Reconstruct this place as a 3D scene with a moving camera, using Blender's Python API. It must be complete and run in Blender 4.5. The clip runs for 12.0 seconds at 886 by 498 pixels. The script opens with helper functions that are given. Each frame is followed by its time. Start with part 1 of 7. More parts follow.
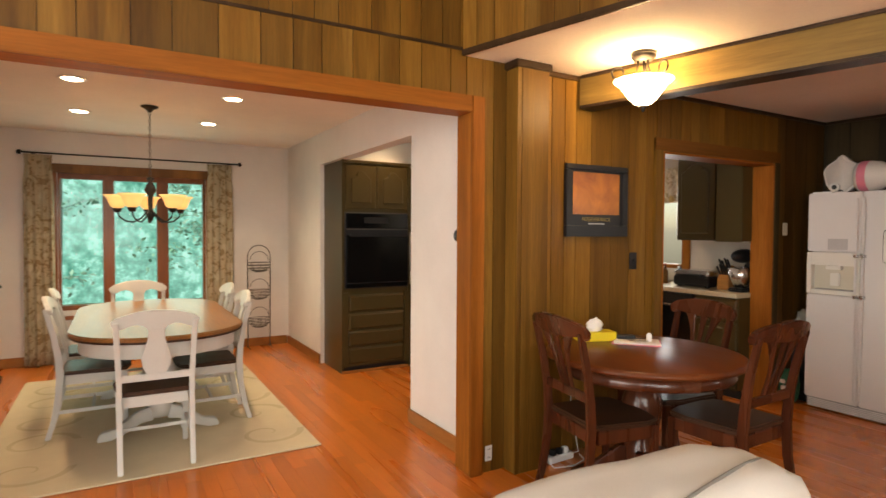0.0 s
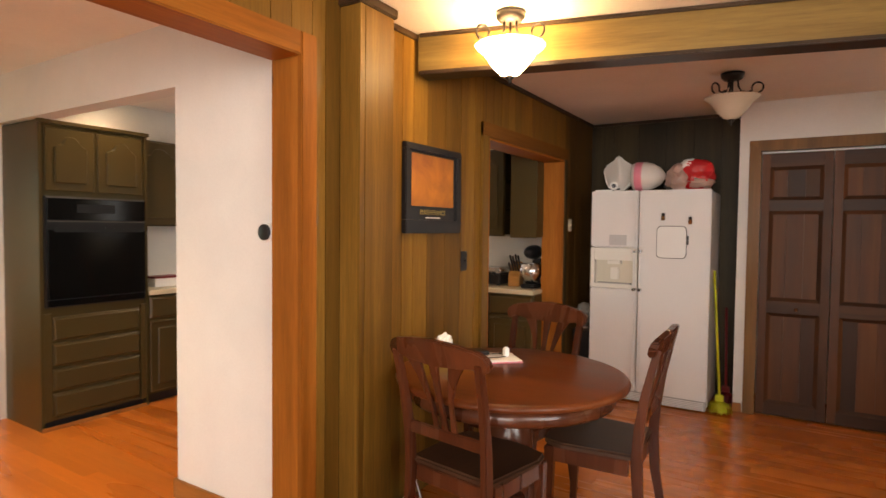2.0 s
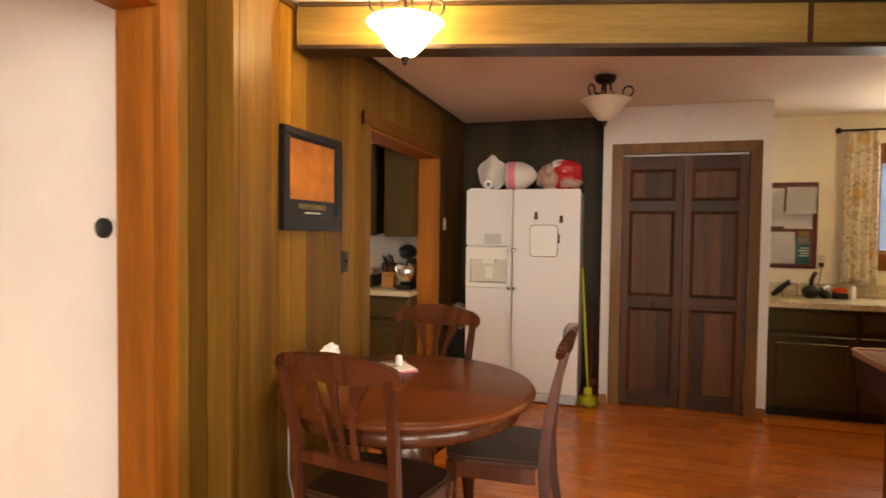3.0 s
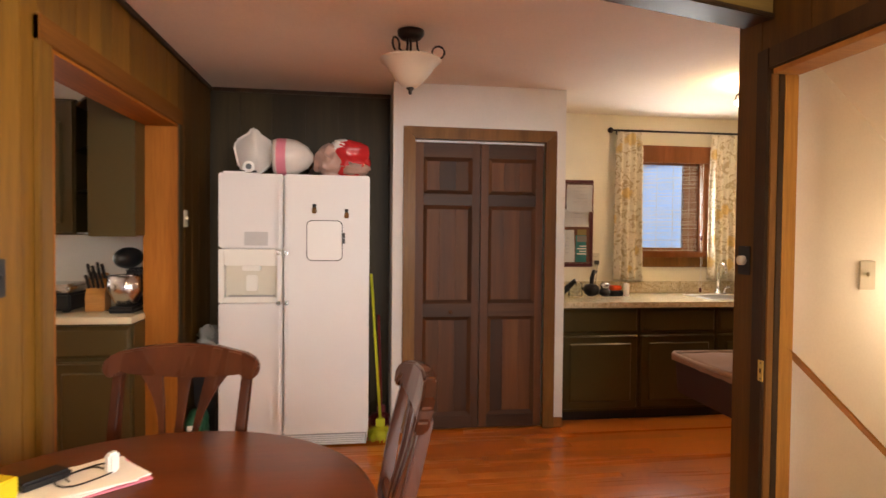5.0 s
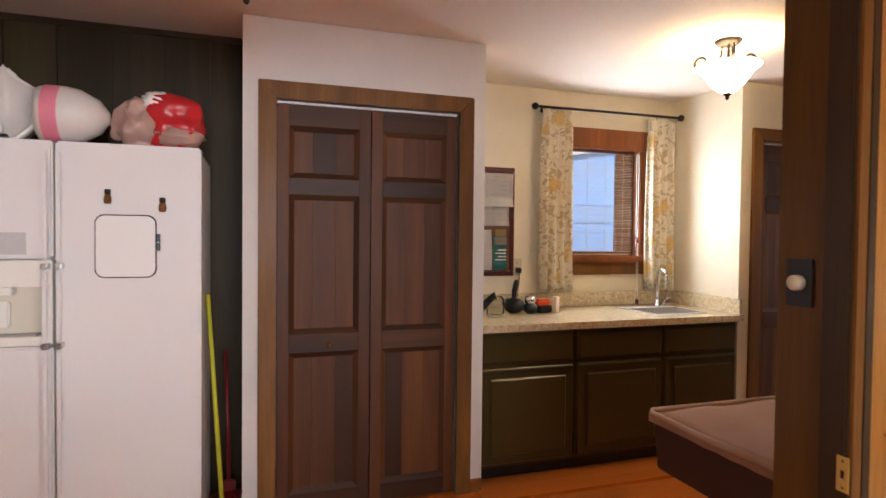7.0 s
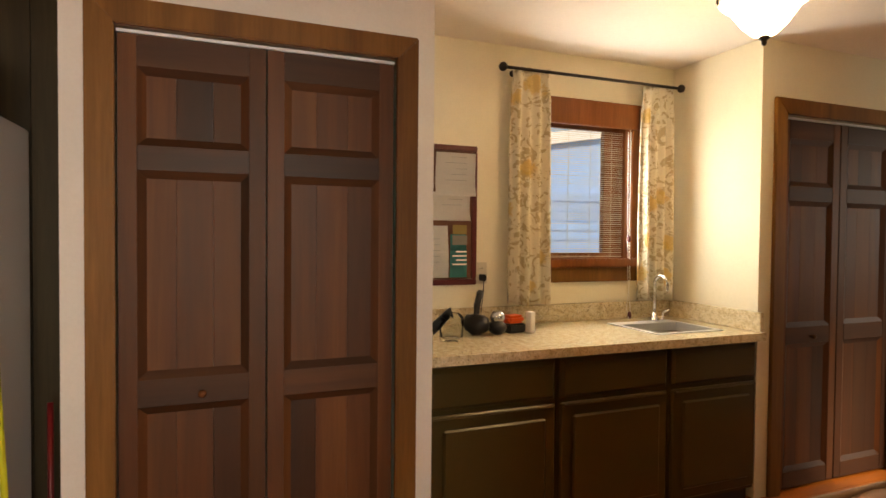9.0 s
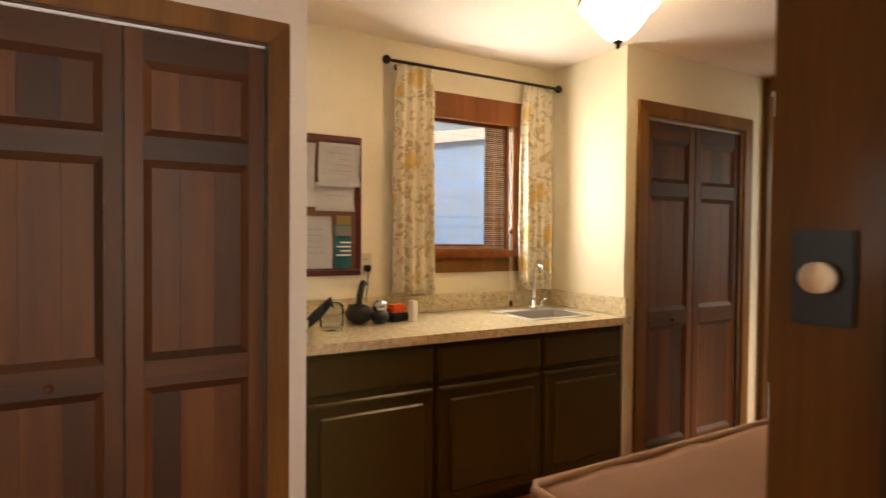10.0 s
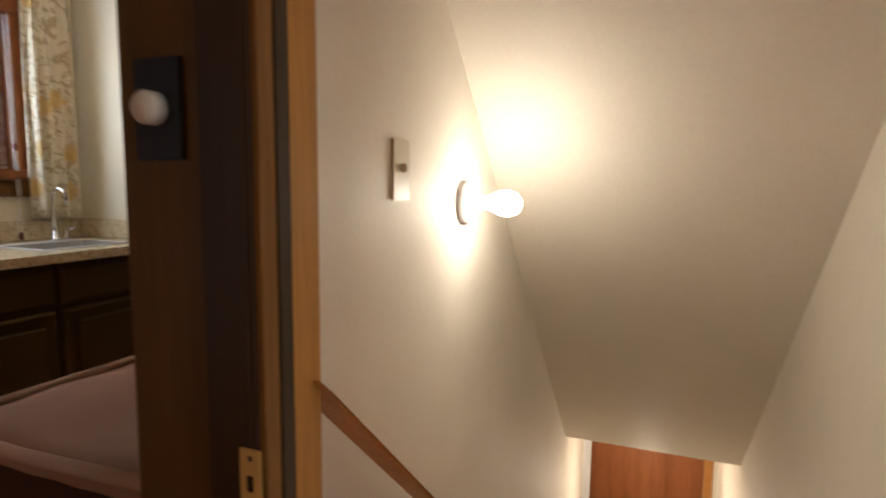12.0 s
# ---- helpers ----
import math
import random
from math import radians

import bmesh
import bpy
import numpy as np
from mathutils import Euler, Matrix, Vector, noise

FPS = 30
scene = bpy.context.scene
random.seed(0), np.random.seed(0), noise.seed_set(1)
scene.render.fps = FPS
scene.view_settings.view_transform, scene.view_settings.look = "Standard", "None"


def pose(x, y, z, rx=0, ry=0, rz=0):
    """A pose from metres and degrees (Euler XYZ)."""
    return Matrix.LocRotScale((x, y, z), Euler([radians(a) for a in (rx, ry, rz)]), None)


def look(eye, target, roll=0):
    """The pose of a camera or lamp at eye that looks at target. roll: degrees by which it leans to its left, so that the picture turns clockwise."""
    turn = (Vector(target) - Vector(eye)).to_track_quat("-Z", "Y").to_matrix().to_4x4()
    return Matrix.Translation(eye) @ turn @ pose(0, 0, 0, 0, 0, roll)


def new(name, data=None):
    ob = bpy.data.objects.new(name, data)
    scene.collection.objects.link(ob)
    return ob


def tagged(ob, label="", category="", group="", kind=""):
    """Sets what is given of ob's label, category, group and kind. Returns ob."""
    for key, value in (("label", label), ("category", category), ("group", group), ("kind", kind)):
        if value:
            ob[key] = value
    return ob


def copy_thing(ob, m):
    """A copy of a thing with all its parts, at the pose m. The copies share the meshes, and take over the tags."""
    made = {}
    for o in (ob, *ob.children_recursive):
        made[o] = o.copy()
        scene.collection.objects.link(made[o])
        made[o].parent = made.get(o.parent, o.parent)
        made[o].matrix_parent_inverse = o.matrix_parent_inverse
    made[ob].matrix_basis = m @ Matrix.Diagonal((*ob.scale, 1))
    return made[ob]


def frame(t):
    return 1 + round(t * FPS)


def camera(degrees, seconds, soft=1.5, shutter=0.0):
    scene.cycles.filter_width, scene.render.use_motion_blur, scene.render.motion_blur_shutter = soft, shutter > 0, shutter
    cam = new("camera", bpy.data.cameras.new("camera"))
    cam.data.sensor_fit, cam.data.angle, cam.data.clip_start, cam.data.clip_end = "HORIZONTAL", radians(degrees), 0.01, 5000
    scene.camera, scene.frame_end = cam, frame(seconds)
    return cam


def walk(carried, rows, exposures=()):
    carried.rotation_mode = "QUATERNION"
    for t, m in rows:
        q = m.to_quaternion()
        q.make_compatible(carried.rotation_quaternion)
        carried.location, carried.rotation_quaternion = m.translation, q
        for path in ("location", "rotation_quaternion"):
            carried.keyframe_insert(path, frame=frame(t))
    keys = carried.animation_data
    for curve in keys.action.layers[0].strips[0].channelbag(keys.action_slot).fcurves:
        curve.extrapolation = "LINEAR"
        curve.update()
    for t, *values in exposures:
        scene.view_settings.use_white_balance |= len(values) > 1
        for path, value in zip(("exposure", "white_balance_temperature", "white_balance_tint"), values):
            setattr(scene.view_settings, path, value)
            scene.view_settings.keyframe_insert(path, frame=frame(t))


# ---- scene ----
cam = camera(75.7, 12.0, 1.5, 0.35)
PATH = [
    (0, (0.154, 0.036, 1.408), (1.15, 1.77, 1.348), 0.3),
    (0.5, (0.145, 0.311, 1.429), (1.333, 1.919, 1.361), 0.4),
    (1, (0.153, 0.579, 1.43), (1.565, 1.995, 1.359), 0.5),
    (1.5, (0.239, 0.827, 1.415), (1.815, 2.056, 1.344), 0.5),
    (2, (0.291, 1.078, 1.414), (1.984, 2.14, 1.339), 0.6),
    (2.5, (0.326, 1.257, 1.4), (2.141, 2.092, 1.334), 0.6),
    (3, (0.447, 1.361, 1.391), (2.357, 1.951, 1.326), 0.7),
    (3.5, (0.634, 1.487, 1.376), (2.602, 1.839, 1.318), 0.6),
    (5.5, (1.634, 1.72, 1.358), (3.584, 1.279, 1.31), 0.6),
    (6, (1.893, 1.65, 1.362), (3.814, 1.097, 1.312), 0.6),
    (6.5, (2.162, 1.539, 1.365), (4.067, 0.935, 1.313), 0.6),
    (7, (2.429, 1.437, 1.377), (4.329, 0.813, 1.328), 0.6),
    (9, (3.208, 1.038, 1.362), (5.07, 0.31, 1.316), 0.5),
    (9.5, (3.198, 1.004, 1.339), (5.016, 0.171, 1.298), 0.6),
    (10, (3.112, 0.923, 1.316), (4.84, -0.083, 1.272), 0.5),
    (10.5, (3.034, 0.861, 1.298), (4.585, -0.4, 1.241), 0.5),
    (11, (2.981, 0.819, 1.275), (4.277, -0.703, 1.205), 0.6),
    (11.5, (2.949, 0.783, 1.238), (3.943, -0.949, 1.123), 0.4),
    (12, (2.928, 0.678, 1.187), (3.652, -1.173, 0.963), 0.6),
]
EXPOSURES = [(0, -0.2, 8000, 14), (1.5, -0.05, 8100, 16), (2.5, 0.1, 7900, 16), (3.5, 0.12, 10000, 16), (5.5, 0.5, 7200, 18), (7, 0.4, 6700, 18), (8.8, 0.28, 9300, 14), (9.5, 0.28, 8600, 14), (10.1, 0.4, 8800, 14), (10.6, 0.4, 6900, 14), (11.1, 0.25, 6400, 14), (11.5, -0.5, 5900, 12), (12, -0.55, 6200, 12)]
walk(cam, [(t, look(eye, target, roll)) for t, eye, target, roll in PATH], EXPOSURES)

# world and lights
sky = bpy.data.worlds.new("sky")
scene.world = sky
sky.use_nodes = True
sn = sky.node_tree.nodes
st = sn.new("ShaderNodeTexSky")
st.sky_type, st.sun_disc = "NISHITA", False
st.sun_elevation, st.sun_rotation = radians(33), radians(229)
sky.node_tree.links.new(st.outputs[0], sn["Background"].inputs[0])
sn["Background"].inputs[1].default_value = 0.14

WARM, DAY = (1.0, 0.66, 0.33), (0.82, 0.91, 1.0)


def lamp(name, kind, m, power, colour, size=0.1, size_y=None, spread=None):
    d = bpy.data.lights.new(name, kind)
    d.energy, d.color = power, colour
    if kind == "AREA":
        d.shape, d.size, d.size_y = "RECTANGLE", size, size_y or size
    else:
        d.shadow_soft_size = size
    if kind == "SPOT":
        d.spot_size, d.spot_blend = radians(spread or 110), 0.6
    ob = new(name, d)
    ob.matrix_world = m
    return ob


sun = lamp("sun", "SUN", look((0, 0, 0), (0.8, 0.7, -0.7)), 3.0, (1, 0.95, 0.88))
sun.data.angle = radians(12)
# daylight in the window openings
lamp("daylight_dining", "AREA", look((0.35, 7.19, 1.3), (0.35, 4, 1.3)), 11, (0.62, 0.95, 0.88), 1.4, 1.3)
lamp("daylight_bar", "AREA", look((5.97, -0.95, 1.62), (4, -0.95, 1.62)), 16, DAY, 0.5, 0.7)
lamp("daylight_kitchen", "AREA", look((5.27, 4.5, 1.5), (3, 4.5, 1.0)), 25, DAY, 0.9, 0.8)
lamp("daylight_living_west", "AREA", look((-3.9, 0.5, 1.7), (0, 0.7, 1.2)), 260, DAY, 3.4, 1.9)
lamp("daylight_living_south", "AREA", look((-0.6, -2.4, 1.7), (1.5, 1.0, 1.3)), 195, DAY, 3.4, 1.9)
# added cool lamp standing in the entry itself, where no window is built
lamp("entry_fill", "AREA", look((4.4, -4.0, 1.5), (5.4, -4.0, 1.1)), 14, DAY, 0.9, 1.2)
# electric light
# unseen fill, added to brighten the lower stairwell; no fixture belongs to it
lamp("stair_foot_fill", "POINT", pose(2.95, -2.95, -0.75), 14, (1.0, 0.82, 0.60), 0.06)
LAMP_1, LAMP_2, LAMP_3 = (2.67, 2.222, 2.39), (4.275, 1.466, 2.39), (4.79, -0.875, 2.41)
lamp("nook_bulb", "POINT", pose(2.67, 2.222, 2.27), 14, WARM, 0.05)
lamp("bar_bulb", "POINT", pose(4.79, -0.875, 2.275), 1.6, WARM, 0.05)
lamp("stair_bulb", "POINT", pose(3.285, -0.675, 1.143), 3.1, (1.0, 0.92, 0.80), 0.035)
CANS = [(-0.091, 4.69), (-0.11, 5.92), (0.965, 4.757), (0.943, 5.97)]
for cx, cy in CANS:
    lamp("can_light", "SPOT", pose(cx, cy, 2.425), 78, (1.0, 0.79, 0.56), 0.05, spread=125)
for kx, ky in ((2.72, 5.66), (3.9, 4.6), (2.52, 5.02)):
    lamp("kitchen_can_light", "SPOT", pose(kx, ky, 2.41), 25, (1.0, 0.76, 0.50), 0.05, spread=135)
# ---- materials ----
def base_material(name, rough=0.5, metal=0.0, spec=0.5, coat=0.0):
    m = bpy.data.materials.new(name)
    m.use_nodes = True
    b = m.node_tree.nodes["Principled BSDF"]
    b.inputs["Roughness"].default_value = rough
    b.inputs["Metallic"].default_value = metal
    b.inputs["Specular IOR Level"].default_value = spec
    b.inputs["Coat Weight"].default_value = coat
    b.inputs["Coat Roughness"].default_value = 0.15
    return m, m.node_tree.nodes, m.node_tree.links, b


def coords(n, l, scale, jitter=True):
    """Object coordinates, stretched, and shifted piece by piece."""
    tc, mp = n.new("ShaderNodeTexCoord"), n.new("ShaderNodeMapping")
    mp.inputs["Scale"].default_value = scale
    if jitter:
        oi, add, mul = n.new("ShaderNodeObjectInfo"), n.new("ShaderNodeVectorMath"), n.new("ShaderNodeMath")
        mul.operation = "MULTIPLY"
        mul.inputs[1].default_value = 37.0
        l.new(oi.outputs["Random"], mul.inputs[0])
        l.new(tc.outputs["Object"], add.inputs[0])
        l.new(mul.outputs[0], add.inputs[1])
        l.new(add.outputs[0], mp.inputs["Vector"])
    else:
        l.new(tc.outputs["Object"], mp.inputs["Vector"])
    return mp.outputs[0]


def noise_tex(n, l, vec, scale, detail=4.0, rough=0.6, distort=0.0):
    t = n.new("ShaderNodeTexNoise")
    t.inputs["Scale"].default_value, t.inputs["Detail"].default_value = scale, detail
    t.inputs["Roughness"].default_value, t.inputs["Distortion"].default_value = rough, distort
    l.new(vec, t.inputs["Vector"])
    return t.outputs["Fac"]


def ramp(n, l, fac, stops):
    r = n.new("ShaderNodeValToRGB")
    e = r.color_ramp.elements
    while len(e) < len(stops):
        e.new(0.5)
    for el, (p, c) in zip(e, stops):
        el.position, el.color = p, (*c, 1)
    l.new(fac, r.inputs[0])
    return r.outputs[0]


def mix(n, l, fac, a, b, mode="MIX"):
    x = n.new("ShaderNodeMix")
    x.data_type, x.blend_type = "RGBA", mode
    for sock, v in ((x.inputs[0], fac), (x.inputs[6], a), (x.inputs[7], b)):
        if isinstance(v, (int, float)):
            sock.default_value = v
        elif isinstance(v, tuple):
            sock.default_value = (*v, 1)
        else:
            l.new(v, sock)
    return x.outputs[2]


def bump(n, l, b, height, strength, distance=0.002):
    k = n.new("ShaderNodeBump")
    k.inputs["Strength"].default_value, k.inputs["Distance"].default_value = strength, distance
    l.new(height, k.inputs["Height"])
    l.new(k.outputs[0], b.inputs["Normal"])


def wood(name, dark, mid, light, axis="z", rough=0.4, coat=0.15, vary=0.35, grain=14.0, knots=False, spec=0.22, streak=0.45):
    m, n, l, b = base_material(name, rough, 0, spec, coat)
    stretch = {"x": (0.06, 1, 1), "y": (1, 0.06, 1), "z": (1, 1, 0.06)}[axis]
    v = coords(n, l, stretch)
    broad = noise_tex(n, l, v, 5.0, 3.0, 0.55, 0.8)
    fine = noise_tex(n, l, v, grain * 6, 5.0, 0.7, 0.3)
    c = ramp(n, l, broad, [(0.28, dark), (0.5, mid), (0.74, light)])
    c = mix(n, l, streak, c, ramp(n, l, fine, [(0.3, (0.35, 0.33, 0.3)), (0.7, (1, 1, 1))]), "MULTIPLY")
    oi = n.new("ShaderNodeObjectInfo")
    hue = ramp(n, l, oi.outputs["Random"], [(0, (1 - vary, 1 - vary, 1 - vary)), (0.5, (1, 1, 1)), (1, (1 + vary * 0.4, 1 + vary * 0.35, 1 + vary * 0.2))])
    c = mix(n, l, 1.0, c, hue, "MULTIPLY")
    if knots:
        kv = coords(n, l, (1.6, 1.6, 0.9) if axis == "z" else (0.9, 1.6, 1.6))
        vo = n.new("ShaderNodeTexVoronoi")
        vo.inputs["Scale"].default_value = 1.7
        l.new(kv, vo.inputs["Vector"])
        c = mix(n, l, ramp(n, l, vo.outputs["Distance"], [(0.03, (1, 1, 1)), (0.075, (0, 0, 0))]), c, (0.05, 0.016, 0.006))
    l.new(c, b.inputs["Base Color"])
    bump(n, l, b, fine, 0.12, 0.001)
    rr = n.new("ShaderNodeMapRange")
    rr.inputs[3].default_value, rr.inputs[4].default_value = rough - 0.08, rough + 0.14
    l.new(broad, rr.inputs[0])
    l.new(rr.outputs[0], b.inputs["Roughness"])
    return m


def paint(name, colour, rough=0.55, blotch=0.06, texture=90.0, relief=0.12, spec=0.4, metal=0.0, coat=0.0):
    m, n, l, b = base_material(name, rough, metal, spec, coat)
    v = coords(n, l, (1, 1, 1), False)
    a, f = noise_tex(n, l, v, 1.6, 4.0), noise_tex(n, l, v, texture, 3.0)
    lo, hi = tuple(c * (1 - blotch) for c in colour), tuple(min(1, c * (1 + blotch)) for c in colour)
    c = ramp(n, l, a, [(0.3, lo), (0.7, hi)])
    c = mix(n, l, 0.12, c, ramp(n, l, f, [(0.3, (0.72, 0.7, 0.68)), (0.6, (1, 1, 1))]), "MULTIPLY")
    l.new(c, b.inputs["Base Color"])
    bump(n, l, b, f, relief, 0.001)
    return m


def glow(name, colour, strength, base=(0.8, 0.75, 0.65)):
    m, n, l, b = base_material(name, 0.4)
    b.inputs["Base Color"].default_value = (*base, 1)
    b.inputs["Emission Color"].default_value = (*colour, 1)
    b.inputs["Emission Strength"].default_value = strength
    return m


def clear_glass(name, tint=(0.95, 0.98, 1.0), rough=0.02):
    m, n, l, b = base_material(name, rough)
    b.inputs["Base Color"].default_value = (*tint, 1)
    b.inputs["Transmission Weight"].default_value = 1.0
    b.inputs["IOR"].default_value = 1.1
    return m


def granite():
    m, n, l, b = base_material("granite", 0.16, 0, 0.5)
    v = coords(n, l, (1, 1, 1), False)
    big, mid_, small = noise_tex(n, l, v, 34, 5, 0.7), noise_tex(n, l, v, 120, 4, 0.7), noise_tex(n, l, v, 300, 3, 0.7)
    c = ramp(n, l, big, [(0.35, (0.50, 0.40, 0.24)), (0.5, (0.68, 0.58, 0.39)), (0.68, (0.77, 0.70, 0.53))])
    c = mix(n, l, ramp(n, l, mid_, [(0.56, (0, 0, 0)), (0.64, (0.9, 0.9, 0.9))]), c, (0.19, 0.12, 0.07))
    c = mix(n, l, ramp(n, l, small, [(0.60, (0, 0, 0)), (0.68, (0.9, 0.9, 0.9))]), c, (0.05, 0.04, 0.035))
    l.new(c, b.inputs["Base Color"])
    return m


def floral(name, cloth, leaf, flower, scale, big):
    m, n, l, b = base_material(name, 0.9, 0, 0.1)
    v = coords(n, l, (1, 1, 1), False)
    a, w = noise_tex(n, l, v, scale, 3, 0.6, 1.4), noise_tex(n, l, v, 420, 2)
    vo = n.new("ShaderNodeTexVoronoi")
    vo.inputs["Scale"].default_value = big
    l.new(v, vo.inputs["Vector"])
    c = ramp(n, l, a, [(0.53, cloth), (0.57, leaf), (0.75, leaf), (0.8, cloth)])
    petals = mix(n, l, 0.3, vo.outputs["Distance"], a)
    c = mix(n, l, ramp(n, l, petals, [(0.29, (0.75, 0.75, 0.75)), (0.35, (0, 0, 0))]), c, flower)
    c = mix(n, l, 0.15, c, ramp(n, l, w, [(0.3, (0.6, 0.6, 0.6)), (0.7, (1, 1, 1))]), "MULTIPLY")
    l.new(c, b.inputs["Base Color"])
    b.inputs["Subsurface Weight"].default_value = 0.0
    bump(n, l, b, w, 0.2, 0.0008)
    return m


M_PANEL = wood("panel_wood", (0.115, 0.050, 0.008), (0.195, 0.092, 0.014), (0.28, 0.145, 0.027), "z", 0.42, 0.05, 0.34, knots=True, streak=0.5)
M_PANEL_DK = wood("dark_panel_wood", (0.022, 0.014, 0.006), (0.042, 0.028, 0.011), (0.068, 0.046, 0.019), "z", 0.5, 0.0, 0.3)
M_PANEL_X = wood("beam_wood", (0.13, 0.075, 0.017), (0.23, 0.14, 0.034), (0.33, 0.21, 0.06), "y", 0.38, 0.2, 0.2)
M_CASING = wood("casing_pine", (0.24, 0.074, 0.010), (0.36, 0.118, 0.018), (0.45, 0.165, 0.03), "z", 0.5, 0.0, 0.15, knots=True, spec=0.14)
M_CASING_X = wood("casing_pine_level", (0.24, 0.074, 0.010), (0.36, 0.118, 0.018), (0.45, 0.165, 0.03), "x", 0.5, 0.0, 0.15, spec=0.14)
M_BASE = wood("baseboard_wood", (0.27, 0.10, 0.025), (0.38, 0.15, 0.038), (0.46, 0.20, 0.055), "y", 0.4, 0.2, 0.15)
M_DARK_TRIM = wood("dark_trim", (0.026, 0.013, 0.006), (0.044, 0.023, 0.010), (0.070, 0.038, 0.016), "z", 0.4, 0.1, 0.2)
M_WALNUT = wood("walnut_casing", (0.115, 0.046, 0.010), (0.195, 0.084, 0.019), (0.28, 0.130, 0.032), "z", 0.45, 0.05, 0.2, knots=True)
M_DOOR = wood("dark_stained_door", (0.055, 0.019, 0.008), (0.098, 0.034, 0.012), (0.165, 0.062, 0.021), "z", 0.44, 0.0, 0.6, spec=0.22, streak=0.3)
M_DOOR_X = wood("dark_stained_rail", (0.036, 0.014, 0.007), (0.066, 0.025, 0.011), (0.105, 0.043, 0.018), "y", 0.44, 0.0, 0.35, spec=0.22, streak=0.3)
M_FIR = wood("window_fir", (0.19, 0.058, 0.016), (0.28, 0.09, 0.026), (0.36, 0.125, 0.04), "z", 0.4, 0.2, 0.1)
M_REDDOOR = wood("cherry_door", (0.16, 0.05, 0.016), (0.24, 0.08, 0.026), (0.3, 0.11, 0.04), "z", 0.4, 0.2, 0.1)
M_OAK = wood("oak_rail", (0.34, 0.14, 0.035), (0.46, 0.205, 0.055), (0.54, 0.26, 0.08), "y", 0.38, 0.2, 0.1)
M_RAIL = wood("pale_rail_wood", (0.58, 0.26, 0.06), (0.68, 0.33, 0.085), (0.74, 0.39, 0.11), "y", 0.4, 0.1, 0.1)
M_CHERRY = wood("dark_cherry", (0.045, 0.012, 0.006), (0.078, 0.021, 0.009), (0.125, 0.037, 0.015), "z", 0.24, 0.4, 0.1)
M_CHERRY_X = wood("dark_cherry_top", (0.095, 0.023, 0.007), (0.150, 0.038, 0.011), (0.195, 0.055, 0.017), "y", 0.32, 0.06, 0.1, spec=0.2)
M_SEAT = wood("espresso_seat", (0.035, 0.015, 0.008), (0.060, 0.026, 0.013), (0.090, 0.040, 0.020), "y", 0.45, 0.08, 0.1)
M_TABLETOP = wood("honey_tabletop", (0.20, 0.078, 0.022), (0.28, 0.118, 0.034), (0.35, 0.165, 0.055), "y", 0.30, 0.12, 0.1)
M_FLOOR = wood("cherry_floorboard", (0.51, 0.135, 0.020), (0.60, 0.165, 0.026), (0.65, 0.20, 0.036), "y", 0.24, 0.25, 0.09, spec=0.45, streak=0.22)
M_WHITE_WALL = paint("white_wall", (0.72, 0.69, 0.65), 0.7)
M_CREAM_WALL = paint("cream_wall", (0.80, 0.74, 0.58), 0.7)
M_STAIR_WALL = paint("stair_wall", (0.86, 0.81, 0.72), 0.6, 0.04)
M_CEILING = paint("ceiling_white", (0.84, 0.79, 0.73), 0.85, 0.04, 60, 0.3)
M_CEILING_PINK = paint("ceiling_offwhite", (0.84, 0.76, 0.68), 0.85, 0.04, 60, 0.3)
M_OLIVE = paint("olive_cabinet", (0.062, 0.043, 0.014), 0.29, 0.1, 70, 0.1, 0.34)
M_APPLIANCE = paint("white_appliance", (0.74, 0.72, 0.71), 0.32, 0.02, 240, 0.25)
M_IVORY = paint("ivory_plastic", (0.62, 0.57, 0.44), 0.4, 0.02, 300, 0.02)
M_WHITE_PL = paint("white_plastic", (0.80, 0.79, 0.77), 0.35, 0.02, 300, 0.02)
M_GREY_PL = paint("grey_plastic", (0.38, 0.37, 0.36), 0.45, 0.03, 300, 0.02)
M_BLACK = paint("black_plastic", (0.012, 0.012, 0.013), 0.35, 0.05, 300, 0.05)
M_OVEN = paint("black_oven_glass", (0.004, 0.004, 0.004), 0.12, 0.02, 300, 0.0, 0.25)
M_IRON = paint("dark_iron", (0.022, 0.017, 0.014), 0.45, 0.1, 200, 0.2, 0.5, 0.6)
M_GREYIRON = paint("grey_iron", (0.12, 0.11, 0.10), 0.5, 0.1, 200, 0.2, 0.5, 0.6)
M_STEEL = paint("steel", (0.60, 0.60, 0.60), 0.25, 0.04, 300, 0.04, 0.5, 1.0)
M_BRASS = paint("brass", (0.62, 0.42, 0.15), 0.3, 0.1, 300, 0.1, 0.5, 1.0)
M_LATCH = paint("worn_brass", (0.66, 0.46, 0.14), 0.42, 0.2, 120, 0.2, 0.5, 0.55)
M_TRACK = paint("white_track", (0.75, 0.76, 0.78), 0.5)
M_WHITE_PAINT = paint("white_furniture_paint", (0.58, 0.58, 0.54), 0.4, 0.05, 120, 0.06)
M_RUG = paint("beige_rug", (0.64, 0.55, 0.38), 0.95, 0.08, 160, 0.9, 0.05)
M_SLIP = paint("white_slipcover", (0.70, 0.68, 0.63), 0.9, 0.05, 220, 0.5, 0.1)
M_PIPING = paint("grey_piping", (0.22, 0.21, 0.19), 0.9)
M_COVER = paint("taupe_cover_cloth", (0.31, 0.185, 0.13), 0.85, 0.14, 20, 0.4, 0.15)
M_HEM = paint("pale_hem_cloth", (0.44, 0.31, 0.24), 0.85, 0.14, 20, 0.4, 0.15)
M_SKIRT = paint("dark_red_table_side", (0.035, 0.012, 0.009), 0.5, 0.1)
